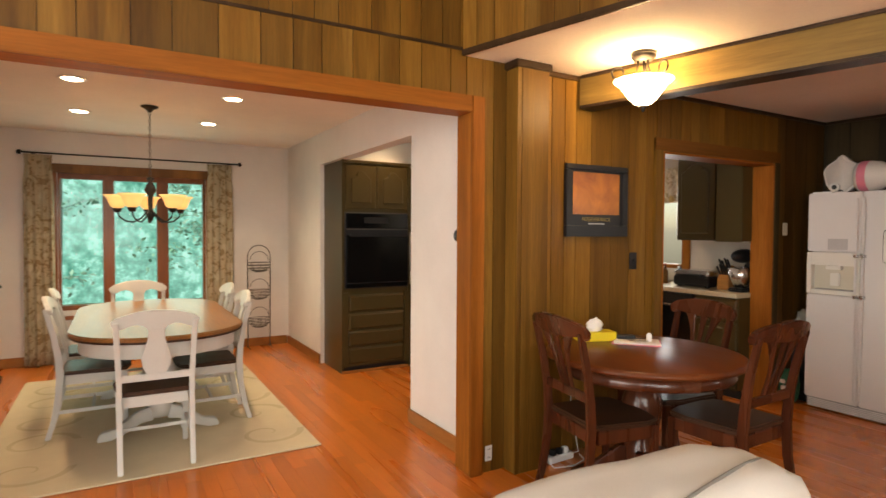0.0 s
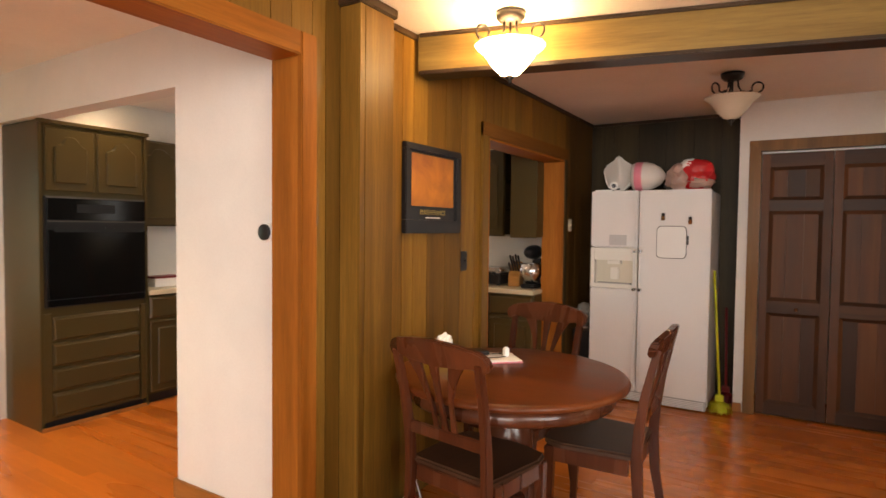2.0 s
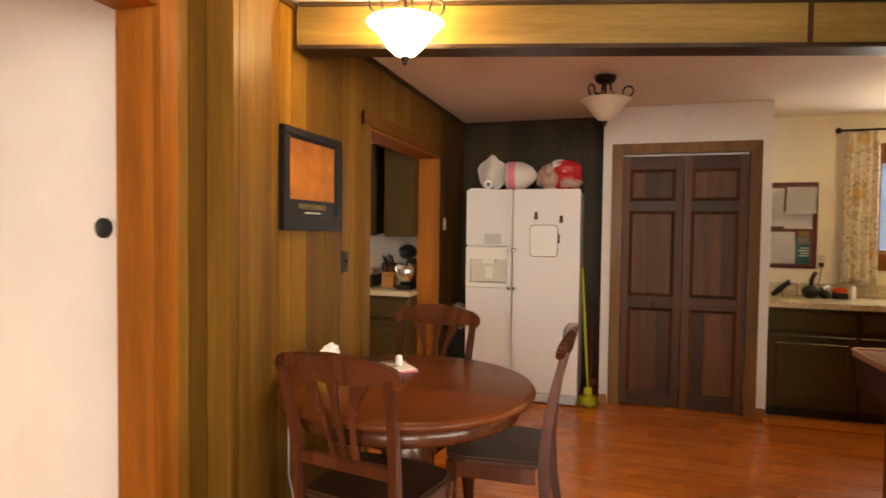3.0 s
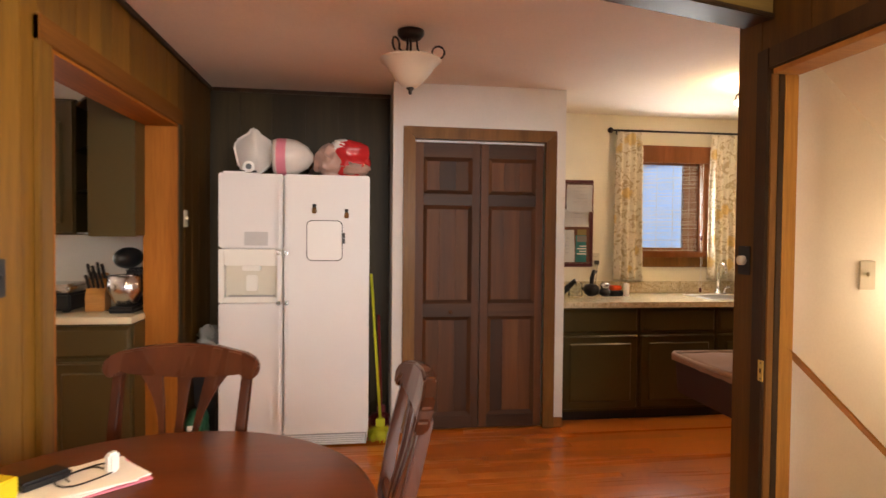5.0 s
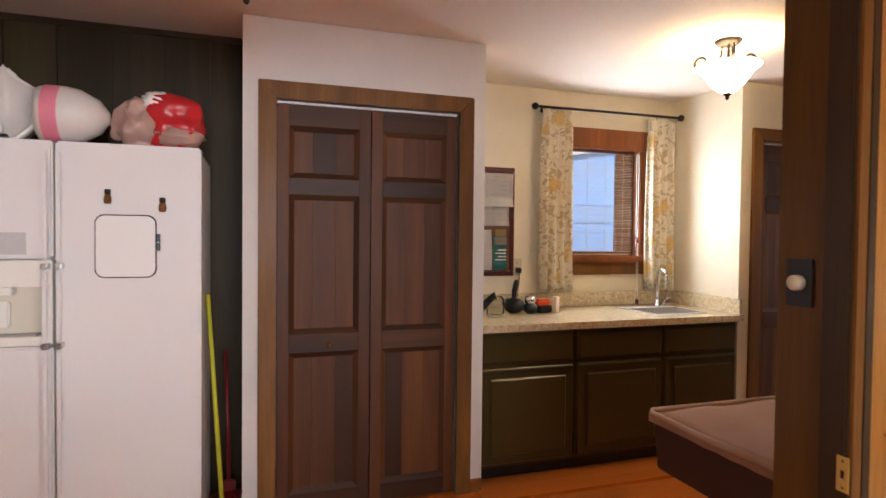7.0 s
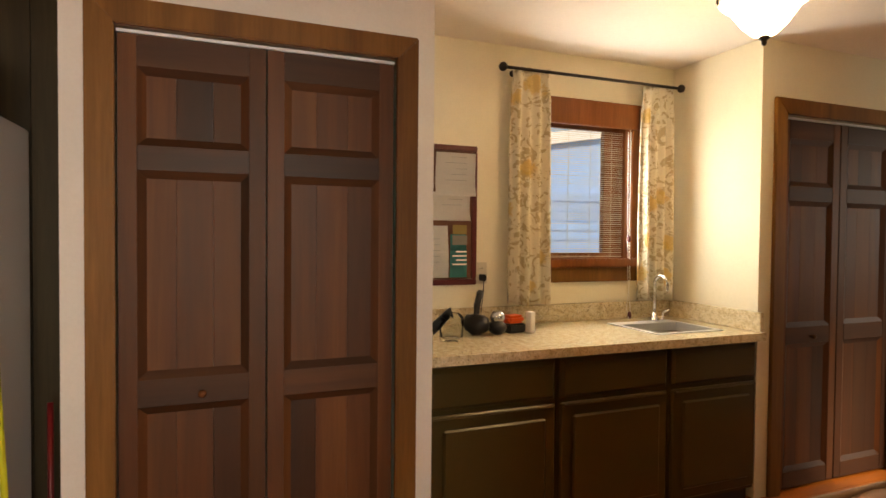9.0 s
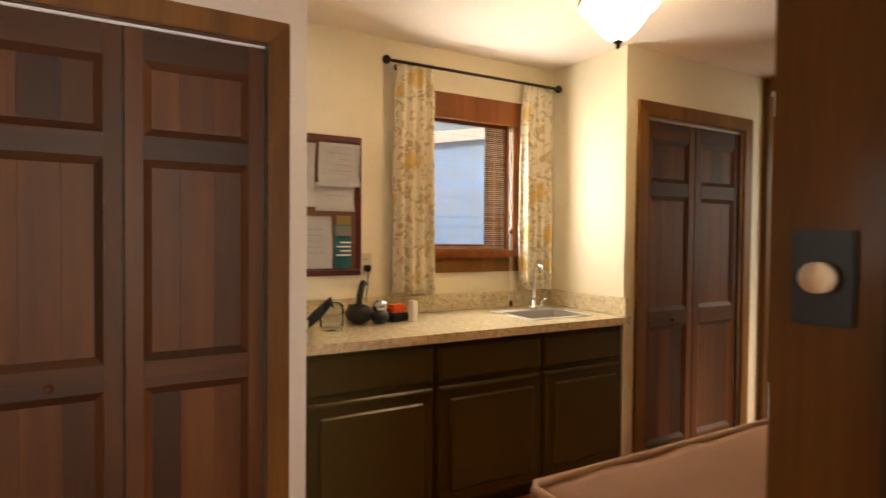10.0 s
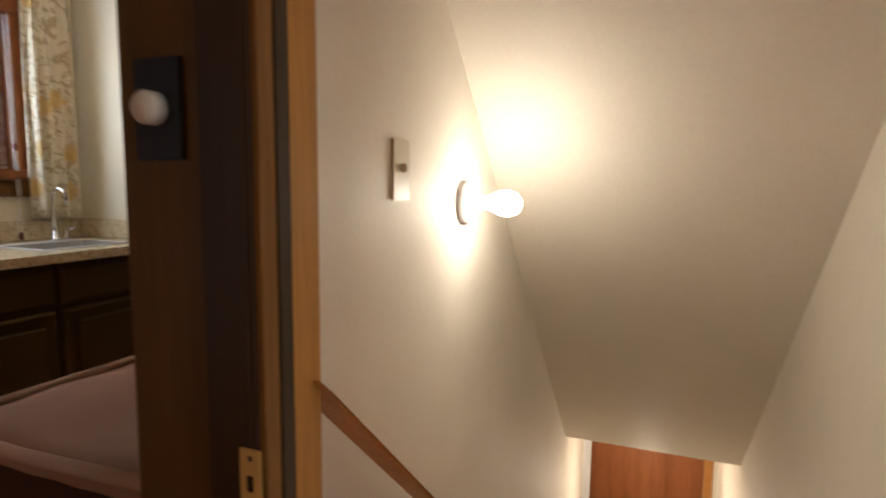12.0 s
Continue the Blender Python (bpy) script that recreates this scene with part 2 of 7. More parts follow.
M_LAMINATE = paint("cream_laminate", (0.62, 0.54, 0.38), 0.3, 0.08, 90, 0.05)
M_SPLASH = paint("white_backsplash", (0.70, 0.66, 0.60), 0.35)
M_PAPER = paint("paper", (0.84, 0.82, 0.79), 0.8, 0.04)
M_CORK = paint("cork", (0.15, 0.065, 0.04), 0.9, 0.15, 120, 0.5)
# casing pine with the dimness of the kitchen doorway put into its colour
M_HEAD_DIM = wood("dimmed_head_casing", (0.12, 0.042, 0.008), (0.19, 0.070, 0.013), (0.26, 0.100, 0.020), "x", 0.48, 0.0, 0.15, spec=0.16)
M_JAMB = wood("golden_pine_jamb", (0.40, 0.17, 0.03), (0.54, 0.25, 0.05), (0.62, 0.31, 0.075), "z", 0.42, 0.1, 0.1)
M_SINK = paint("brushed_steel", (0.78, 0.78, 0.78), 0.42, 0.04, 300, 0.04, 0.5, 0.9)
M_BAG = paint("cloudy_bag", (0.27, 0.27, 0.25), 0.22, 0.3, 30, 0.8)
M_GREEN = paint("green_bag", (0.02, 0.11, 0.06), 0.35, 0.2, 30, 0.6)
M_MAROON = paint("maroon_frame", (0.10, 0.018, 0.018), 0.4)
M_TEAL = paint("teal_print", (0.03, 0.22, 0.22), 0.5)
M_CREAM_PL = paint("cream_plastic", (0.77, 0.75, 0.69), 0.4, 0.02, 300, 0.02)
# cream of the dispenser interior, darkened to put the recess's shade into the colour
M_RECESS = paint("shaded_cream_recess", (0.62, 0.58, 0.48), 0.45, 0.03, 300, 0.02)
M_OLDGOLD = paint("dull_gold_ink", (0.26, 0.19, 0.06), 0.5)
M_YELLOW = paint("yellow_card", (0.75, 0.58, 0.03), 0.5)
M_LIME = paint("lime_bristle", (0.50, 0.52, 0.03), 0.7, 0.2)
M_RED = paint("red_plastic", (0.17, 0.010, 0.012), 0.4)
M_ORANGE = paint("orange_plastic", (0.75, 0.10, 0.02), 0.4)
M_PINK = paint("pink_label", (0.72, 0.22, 0.30), 0.5)
M_JUG = paint("milky_jug", (0.66, 0.62, 0.58), 0.35, 0.04, 60, 0.1)
M_BAGRED = paint("red_bag", (0.55, 0.025, 0.03), 0.25, 0.2, 30, 0.8)
M_BAGPINK = paint("bread_in_bag", (0.48, 0.30, 0.25), 0.3, 0.25, 25, 0.8)
M_BEAD = paint("grey_writing", (0.50, 0.49, 0.49), 0.6)
M_AMBER = glow("amber_shade", (1.0, 0.62, 0.22), 0.9, (0.75, 0.52, 0.22))
M_BOWL_ON = glow("lit_bowl", (1.0, 0.76, 0.44), 27.0)
M_BOWL_DIM = glow("lit_bar_bowl", (1.0, 0.76, 0.44), 20.0)
M_BOWL_OFF = paint("alabaster_bowl", (0.56, 0.47, 0.36), 0.35, 0.12, 18, 0.05)
M_BULB = glow("lit_bulb", (1.0, 0.82, 0.55), 38.0)
M_CAN = glow("lit_can", (1.0, 0.86, 0.66), 22.0)
M_STAIRPANEL = wood("brown_panel_wood", (0.055, 0.024, 0.005), (0.105, 0.050, 0.010), (0.165, 0.083, 0.019), "z", 0.42, 0.1, 0.25)
M_GLASS = clear_glass("window_glass")
M_CLEAR = clear_glass("clear_plastic", (0.9, 0.92, 0.92), 0.12)
M_GRANITE = granite()
M_FLORAL = floral("yellow_floral_cloth", (0.76, 0.71, 0.58), (0.52, 0.44, 0.29), (0.66, 0.45, 0.13), 17, 5.0)
M_DAMASK = floral("tan_damask_cloth", (0.42, 0.36, 0.25), (0.27, 0.20, 0.11), (0.50, 0.44, 0.32), 11, 6)
M_REED = paint("woven_reed", (0.60, 0.54, 0.47), 0.8)
M_SIDING = paint("blue_white_siding", (0.28, 0.52, 0.95), 0.6)
M_EAVE = paint("white_eave", (0.82, 0.84, 0.86), 0.6)
M_GROUND = paint("forest_ground", (0.10, 0.12, 0.05), 0.95, 0.3, 8, 0.8)
M_BARK = paint("bark", (0.20, 0.19, 0.17), 0.9, 0.25, 25, 0.8)
M_LEAF = paint("leaf", (0.26, 0.58, 0.44), 0.6, 0.35, 12, 0.1)
M_LEAF_2 = paint("pale_leaf", (0.28, 0.58, 0.46), 0.6, 0.35, 12, 0.1)


def forest_backdrop():
    m, n, l, b = base_material("glowing_forest", 1.0, 0, 0)
    v = coords(n, l, (1, 1, 1), False)
    # daylight on the foliage is put into emission; the sheet glows by itself
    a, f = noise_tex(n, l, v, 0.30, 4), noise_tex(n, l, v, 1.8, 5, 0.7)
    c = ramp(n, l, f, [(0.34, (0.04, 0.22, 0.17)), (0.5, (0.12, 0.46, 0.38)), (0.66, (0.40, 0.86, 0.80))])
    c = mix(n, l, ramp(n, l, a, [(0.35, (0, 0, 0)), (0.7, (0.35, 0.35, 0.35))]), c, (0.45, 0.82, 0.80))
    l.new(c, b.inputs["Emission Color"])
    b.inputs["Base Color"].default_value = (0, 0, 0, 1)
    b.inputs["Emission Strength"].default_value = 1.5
    return m


M_FOREST = forest_backdrop()


def sunset_print():
    m, n, l, b = base_material("sunset_print", 0.3)
    v = coords(n, l, (1, 1, 1), False)
    f = noise_tex(n, l, v, 5.0, 4, 0.6, 0.6)
    sep = n.new("ShaderNodeSeparateXYZ")
    l.new(v, sep.inputs[0])
    rr = n.new("ShaderNodeMapRange")
    rr.inputs[1].default_value, rr.inputs[2].default_value = -0.16, 0.2
    l.new(sep.outputs[2], rr.inputs[0])
    g = ramp(n, l, rr.outputs[0], [(0.0, (0.16, 0.035, 0.01)), (0.35, (0.42, 0.15, 0.025)), (0.6, (0.46, 0.16, 0.03)), (1.0, (0.12, 0.035, 0.02))])
    c = mix(n, l, 0.5, g, ramp(n, l, f, [(0.35, (0.14, 0.035, 0.02)), (0.65, (0.52, 0.20, 0.03))]))
    l.new(c, b.inputs["Base Color"])
    return m


M_SUNSET = sunset_print()
# ---- geometry helpers ----
def box(bm, x0, x1, y0, y1, z0, z1):
    vs = [bm.verts.new((x, y, z)) for x in (x0, x1) for y in (y0, y1) for z in (z0, z1)]
    for f in ((0, 1, 3, 2), (4, 6, 7, 5), (0, 4, 5, 1), (2, 3, 7, 6), (0, 2, 6, 4), (1, 5, 7, 3)):
        bm.faces.new([vs[i] for i in f])
    return vs


def finish(bm, bevel=0.0, segs=2):
    bmesh.ops.recalc_face_normals(bm, faces=bm.faces)
    if bevel:
        es = [e for e in bm.edges if len(e.link_faces) == 2 and e.calc_face_angle(0) > 0.6]
        bmesh.ops.bevel(bm, geom=es, offset=bevel, segments=segs, affect="EDGES", clamp_overlap=True)
    return bm


def link(name, bm, material, parent=None, label="", smooth=False):
    me = bpy.data.meshes.new(name)
    for f in bm.faces:
        f.smooth = smooth
    bm.to_mesh(me)
    bm.free()
    me.materials.append(material)
    ob = new(name, me)
    if parent:
        ob.parent = parent
    if label:
        ob["label"] = label
    return ob


def part(name, bm, material, parent, label="", smooth=False):
    return link(name, bm, material, parent, label, smooth)


def slab(name, dims, material, parent=None, bevel=0.0, label=""):
    bm = bmesh.new()
    box(bm, *dims)
    return link(name, finish(bm, bevel), material, parent, label)


def structure(name, boxes, material, label, category, bevel=0.0):
    bm = bmesh.new()
    for d in boxes:
        box(bm, *d)
    return tagged(link(name, finish(bm, bevel), material), label, category, kind="structure")


def thing(name, m, label, category, group="", kind=""):
    e = new(name)
    e.empty_display_size = 0.1
    e.matrix_world = m
    return tagged(e, label, category, group, kind)


def lathe(bm, profile, segs=24, cx=0.0, cy=0.0, cap=True):
    """Turn (radius, z) pairs round a vertical axis."""
    rings = []
    for r, z in profile:
        rings.append([bm.verts.new((cx + r * math.cos(2 * math.pi * i / segs), cy + r * math.sin(2 * math.pi * i / segs), z)) for i in range(segs)])
    for a, b in zip(rings, rings[1:]):
        for i in range(segs):
            j = (i + 1) % segs
            bm.faces.new((a[i], a[j], b[j], b[i]))
    if cap:
        bm.faces.new(rings[0][::-1])
        bm.faces.new(rings[-1])
    return bm


def plate(bm, outline, d0, d1, plane="xz"):
    """An outline of 2D points made d0..d1 thick across its plane."""
    def at(p, d):
        return {"xz": (p[0], d, p[1]), "xy": (p[0], p[1], d), "yz": (d, p[0], p[1])}[plane]
    a, b = [bm.verts.new(at(p, d0)) for p in outline], [bm.verts.new(at(p, d1)) for p in outline]
    bm.faces.new(a)
    bm.faces.new(b[::-1])
    for i in range(len(a)):
        j = (i + 1) % len(a)
        bm.faces.new((a[i], b[i], b[j], a[j]))
    return bm


def tube(bm, pts, radius, segs=8):
    """A round bar along points, open or closed by caps."""
    pts = [Vector(p) for p in pts]
    rings = []
    for i, p in enumerate(pts):
        t = (pts[min(i + 1, len(pts) - 1)] - pts[max(i - 1, 0)]).normalized()
        up = Vector((0, 0, 1)) if abs(t.z) < 0.9 else Vector((1, 0, 0))
        u = t.cross(up).normalized()
        w = t.cross(u)
        r = radius[i] if isinstance(radius, (list, tuple)) else radius
        rings.append([bm.verts.new(p + r * (math.cos(2 * math.pi * k / segs) * u + math.sin(2 * math.pi * k / segs) * w)) for k in range(segs)])
    for a, b in zip(rings, rings[1:]):
        for i in range(segs):
            j = (i + 1) % segs
            bm.faces.new((a[i], a[j], b[j], b[i]))
    bm.faces.new(rings[0][::-1])
    bm.faces.new(rings[-1])
    return bm


def bar(bm, pts, wx, wy):
    """A square bar along points that rise in z, wx by wy thick (numbers, or one for each point)."""
    rings = []
    for i, (x, y, z) in enumerate(pts):
        a = wx[i] if isinstance(wx, (list, tuple)) else wx
        b = wy[i] if isinstance(wy, (list, tuple)) else wy
        rings.append([bm.verts.new((x + s * a / 2, y + t * b / 2, z)) for s, t in ((-1, -1), (1, -1), (1, 1), (-1, 1))])
    for p, q in zip(rings, rings[1:]):
        for i in range(4):
            j = (i + 1) % 4
            bm.faces.new((p[i], p[j], q[j], q[i]))
    bm.faces.new(rings[0][::-1])
    bm.faces.new(rings[-1])
    return bm


def ball(bm, m, u=12, v=8):
    bmesh.ops.create_uvsphere(bm, u_segments=u, v_segments=v, radius=1.0, matrix=m)
    return bm


def blob(bm, centre, size, rough=0.2, freq=3.0, u=20, v=14, turn=0.0):
    """A lumpy rounded body."""
    made = bmesh.ops.create_uvsphere(bm, u_segments=u, v_segments=v, radius=1.0)["verts"]
    rot = Matrix.Rotation(radians(turn), 3, "Z")
    for k in made:
        d = k.co.normalized()
        s = 1 + rough * noise.noise(d * freq + Vector(centre) * 5)
        k.co = rot @ Vector((d.x * size[0] * s, d.y * size[1] * s, d.z * size[2] * s)) + Vector(centre)
    return bm


def cased_door_frame(name, axis, at, a0, a1, top, width, depth, material, material_level, label, floor=0.0):
    """A mitred casing round an opening from a0 to a1 in the wall plane axis=at; depth is signed."""
    e = thing(name, pose(0, 0, 0), label, "door frame", kind="structure")
    for n, out in (("side_casing", [(a0 - width, floor), (a0, floor), (a0, top), (a0 - width, top + width)]),
                   ("side_casing", [(a1, floor), (a1 + width, floor), (a1 + width, top + width), (a1, top)]),
                   ("head_casing", [(a0, top), (a1, top), (a1 + width, top + width), (a0 - width, top + width)])):
        bm = bmesh.new()
        plate(bm, out, at, at + depth, "yz" if axis == "x" else "xz")
        part(n, finish(bm, 0.004), material_level if n == "head_casing" else material, e)
    return e


def planked(name, planks, material, parent):
    """Upright boards with open grooves: rows of x0, x1, y0, y1, z0, z1, each an object."""
    for d in planks:
        bm = bmesh.new()
        box(bm, *d)
        part(name, finish(bm), material, parent)


def split(a, b, rng, lo, hi):
    out, x = [], a
    while x < b - lo * 0.6:
        w = rng.uniform(lo, hi)
        if b - (x + w) < lo:
            w = b - x
        out.append((x, min(x + w, b)))
        x += w
    return out
# ---- setting ----
CEIL, WALL_A, WALL_B, G = 2.395, 2.775, 5.636, 0.004
rng = random.Random(4)
# wall between living room, nook and dining room, kitchen
wall_north = structure("wall_north", [(-4.1, -1.1, WALL_A + 0.012, 2.93, 0, 5.0), (-1.1, 1.931, WALL_A + 0.012, 2.93, 2.107, 5.0), (1.931, 3.5, WALL_A + 0.012, 2.93, 0, 5.0),
                                      (3.5, 4.865, WALL_A + 0.012, 2.93, 1.985, 5.0), (4.865, 5.8, WALL_A + 0.012, 2.93, 0, 5.0)],
                       M_DARK_TRIM, "golden brown wood panelled wall with a wide cased opening", "wall")


def panel_run(xa, xb, z0, z1, front, material, parent, lo=0.09, hi=0.19):
    for a, b in split(xa, xb, rng, lo, hi):
        if b - a > 0.012:
            planked("panel_board", [(a + G / 2, b - G / 2, front, front + 0.011, z0, z1)], material, parent)


panel_run(1.985, 2.15, 0, 2.40, WALL_A, M_PANEL, wall_north, 0.07, 0.1)
panel_run(2.37, 3.45, 0, CEIL, WALL_A, M_PANEL, wall_north)
panel_run(3.45, 4.92, 2.075, CEIL, WALL_A, M_PANEL, wall_north)
panel_run(4.92, WALL_B, 0, CEIL, WALL_A, M_STAIRPANEL, wall_north)
panel_run(-1.6, 1.985, 2.18, 2.425, WALL_A, M_PANEL, wall_north, 0.1, 0.2)
panel_run(-1.6, 1.99, 2.436, 3.6, WALL_A + 0.004, M_PANEL, wall_north, 0.1, 0.2)
tagged(slab("trim_panel_seam", (-4.1, 1.86, WALL_A - 0.006, WALL_A + 0.011, 2.422, 2.438), M_DARK_TRIM), "thin dark strip where wall panels meet", "trim", kind="structure")
# pilaster on that wall
pil = thing("pilaster", pose(0, 0, 0), "wood panelled pilaster with a dark moulded cap", "pilaster", kind="structure")
for a, b in ((2.148, 2.178), (2.182, 2.376)):
    planked("panel_board", [(a, b, 2.66, 2.672, 0, 2.35)], M_PANEL, pil)
slab("core", (2.15, 2.374, 2.672, WALL_A - 0.001, 0, 2.35), M_PANEL, pil)
slab("cap", (2.13, 2.392, 2.645, WALL_A - 0.001, 2.35, CEIL - 0.002), M_DARK_TRIM, pil, 0.006)
# cased opening to the dining room
opening = thing("opening_casing", pose(0, 0, 0), "orange knotty pine casing round the wide opening", "door frame", kind="structure")
slab("jamb_board", (1.91, 1.93, 2.757, 2.93, 0, 2.088), M_CASING, opening, 0.002)
slab("head_board", (-1.12, 1.93, 2.757, 2.93, 2.0885, 2.106), M_CASING_X, opening, 0.002)
slab("side_casing", (1.9, 1.985, 2.745, 2.773, 0, 2.175), M_CASING, opening, 0.005)
slab("head_casing", (-1.2, 1.898, 2.745, 2.773, 2.082, 2.175), M_CASING_X, opening, 0.005)
# doorway to the kitchen
kd = thing("kitchen_doorway_casing", pose(0, 0, 0), "orange pine casing round the kitchen doorway", "door frame", kind="structure")
slab("side_casing", (3.42, 3.50, 2.752, 2.774, 0, 2.07), M_PANEL, kd, 0.004)
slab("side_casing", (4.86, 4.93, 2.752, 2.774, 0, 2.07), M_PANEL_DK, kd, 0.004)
slab("head_casing", (3.42, 4.93, 2.750, 2.774, 1.985, 2.075), M_HEAD_DIM, kd, 0.004)
slab("jamb_board", (4.845, 4.864, 2.757, 2.945, 0, 1.97), M_CASING, kd, 0.002)
slab("jamb_board", (3.501, 3.52, 2.757, 2.945, 0, 1.97), M_CASING, kd, 0.002)
slab("head_board", (3.501, 4.864, 2.757, 2.945, 1.97, 1.984), M_CASING_X, kd, 0.002)
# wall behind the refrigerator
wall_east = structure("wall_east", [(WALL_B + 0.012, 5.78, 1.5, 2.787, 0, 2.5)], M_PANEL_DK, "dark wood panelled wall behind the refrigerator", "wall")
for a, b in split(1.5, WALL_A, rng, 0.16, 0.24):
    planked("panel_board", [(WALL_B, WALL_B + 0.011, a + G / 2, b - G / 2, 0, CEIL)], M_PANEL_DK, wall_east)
# closets: bump-outs with bifold doors
CX = 5.26
structure("wall_closet_1", [(CX, CX + 0.09, 1.37, 1.497, 0, CEIL - 0.002), (CX, CX + 0.09, 0.277, 0.407, 0, CEIL - 0.002), (CX, CX + 0.09, 0.407, 1.37, 2.02, CEIL - 0.002), (CX + 0.09, 5.78, 1.407, 1.497, 0, CEIL - 0.002), (CX + 0.09, 6.1, 0.277, 0.367, 0, CEIL - 0.002)],
          M_WHITE_WALL, "white painted closet wall round folding doors", "wall")
structure("wall_closet_1_back", [(5.9, 6.0, 0.367, 1.407, 0, 2.45)], M_WHITE_WALL, "white wall inside a closet", "wall")
structure("wall_closet_2", [(CX + 0.1, CX + 0.19, -1.71, -1.56, 0, CEIL - 0.002), (CX + 0.1, CX + 0.19, -2.9, -2.67, 0, CEIL - 0.002), (CX + 0.1, CX + 0.19, -2.67, -1.71, 2.02, CEIL - 0.002), (CX + 0.19, 6.1, -1.65, -1.56, 0, CEIL - 0.002)],
          M_CREAM_WALL, "cream painted closet wall beside the counter", "wall")
structure("wall_closet_2_back", [(5.95, 6.05, -2.9, -1.65, 0, 2.45)], M_CREAM_WALL, "wall inside a closet", "wall")
# window wall of the bar
WX = 5.98
structure("wall_bar", [(WX, 6.12, 0.277, -0.65, 0, 2.46), (WX, 6.12, -1.24, -1.60, 0, 2.46), (WX, 6.12, -0.65, -1.24, 0, 1.22), (WX, 6.12, -0.65, -1.24, 2.03, 2.46)], M_CREAM_WALL, "cream painted wall with a small window", "wall")
# wall with the stair door
WC = 0.17
wall_stair = structure("wall_stair", [(3.345, 3.54, 0.07, WC - 0.012, 0, 2.39), (2.5, 3.345, 0.07, WC - 0.012, 2.0, 2.39), (2.34, 2.5, 0.07, WC - 0.012, 0, 2.39), (3.4125, 3.54, -3.1, 0.0695, 0, 2.39)], M_STAIRPANEL, "brown wood panelled wall beside the stair door", "wall")
planked("panel_board", [(3.41, 3.542, WC - 0.011, WC, 0, CEIL - 0.001), (2.34, 2.43, WC - 0.011, WC, 0, CEIL - 0.001), (2.43, 2.72, WC - 0.011, WC, 2.085, CEIL - 0.001), (2.724, 2.93, WC - 0.011, WC, 2.085, CEIL - 0.001), (2.934, 3.16, WC - 0.011, WC, 2.085, CEIL - 0.001), (3.164, 3.406, WC - 0.011, WC, 2.085, CEIL - 0.001),
                        (3.541, 3.551, -3.0, WC - 0.012, 0, CEIL - 0.001)], M_STAIRPANEL, wall_stair)
cf = thing("stair_door_casing", pose(0, 0, 0), "dark stained casing with a lighter inner jamb", "door frame", kind="structure")
slab("side_casing", (3.343, 3.409, WC, WC + 0.02, 0, 2.08), M_DARK_TRIM, cf, 0.004)
slab("side_casing", (2.43, 2.494, WC, WC + 0.02, 0, 2.08), M_DARK_TRIM, cf, 0.004)
slab("head_casing", (2.494, 3.343, WC, WC + 0.02, 2.0, 2.08), M_DARK_TRIM, cf, 0.004)
slab("jamb_board", (3.335, 3.344, 0.15, WC + 0.008, 0, 1.98), M_WALNUT, cf, 0.001, "unfinished grey edge of the jamb")
slab("jamb_stop", (3.333, 3.344, 0.126, 0.1495, 0, 1.98), M_DARK_TRIM, cf, 0.001)
slab("inner_jamb", (3.335, 3.4095, 0.066, 0.1255, 0, 1.98), M_JAMB, cf, 0.002)
slab("head_jamb", (2.5, 3.332, 0.07, WC + 0.008, 1.978, 1.998), M_OAK, cf, 0.002)
slab("jamb_board", (2.5, 2.52, 0.07, WC + 0.008, 0, 1.977), M_DARK_TRIM, cf, 0.002)
# stairwell
structure("wall_stairwell_east", [(3.41, 3.4115, -2.6, 0.065, -2.5, 2.3), (3.4125, 3.54, -3.7, 0.0, -2.5, -0.01), (3.48, 3.6, -3.7, -2.6, -2.5, 0)], M_STAIR_WALL, "warm white painted stairwell wall", "wall")
structure("wall_stairwell_west", [(2.38, 2.5, -3.7, 0.0695, -2.5, 2.39)], M_STAIR_WALL, "warm white painted stairwell wall", "wall")
structure("wall_stairwell_end", [(2.5, 2.55, -3.6, -3.5, -2.5, -0.2), (3.42, 3.6, -3.6, -3.5, -2.5, -0.2), (2.55, 3.42, -3.6, -3.5, -0.42, -0.2)], M_STAIR_WALL, "white wall at the foot of the stairs", "wall")
bm = bmesh.new()
plate(bm, [(0.069, 2.185), (0.069, 2.38), (-2.7, 0.05), (-3.6, -0.1), (-3.6, -0.25), (-2.53, -0.255)], 2.5, 3.41, "yz")
tagged(link("ceiling_stairwell", finish(bm), M_STAIR_WALL), "sloping white ceiling above the stairs", "ceiling", kind="structure")
# ceiling: the low one ends at a slanting edge
LOFT = [(1.858, WALL_A), (2.56, WC)]
bm = bmesh.new()
plate(bm, [LOFT[0], (5.64, WALL_A), (5.64, 1.4), (6.1, 1.4), (6.1, -3.0), (3.54, -3.0), (3.54, WC), LOFT[1]], CEIL, CEIL + 0.1, "xy")
tagged(link("ceiling_nook", finish(bm), M_CEILING_PINK), "off-white flat ceiling over nook and bar", "ceiling", kind="structure")
fascia = thing("loft_fascia", pose(LOFT[0][0], LOFT[0][1], 0, 0, 0, math.degrees(math.atan2(LOFT[1][1] - LOFT[0][1], LOFT[1][0] - LOFT[0][0]))), "wood panelled edge of the loft above", "wall", kind="structure")
FL = math.hypot(LOFT[1][0] - LOFT[0][0], LOFT[1][1] - LOFT[0][1])
slab("backing", (0, FL, 0.0, 0.1, CEIL + 0.101, 5.0), M_DARK_TRIM, fascia)
for a, b in split(0, FL, rng, 0.1, 0.2):
    planked("panel_board", [(a + G / 2, b - G / 2, -0.012, -0.001, CEIL + 0.03, 3.6)], M_PANEL, fascia)
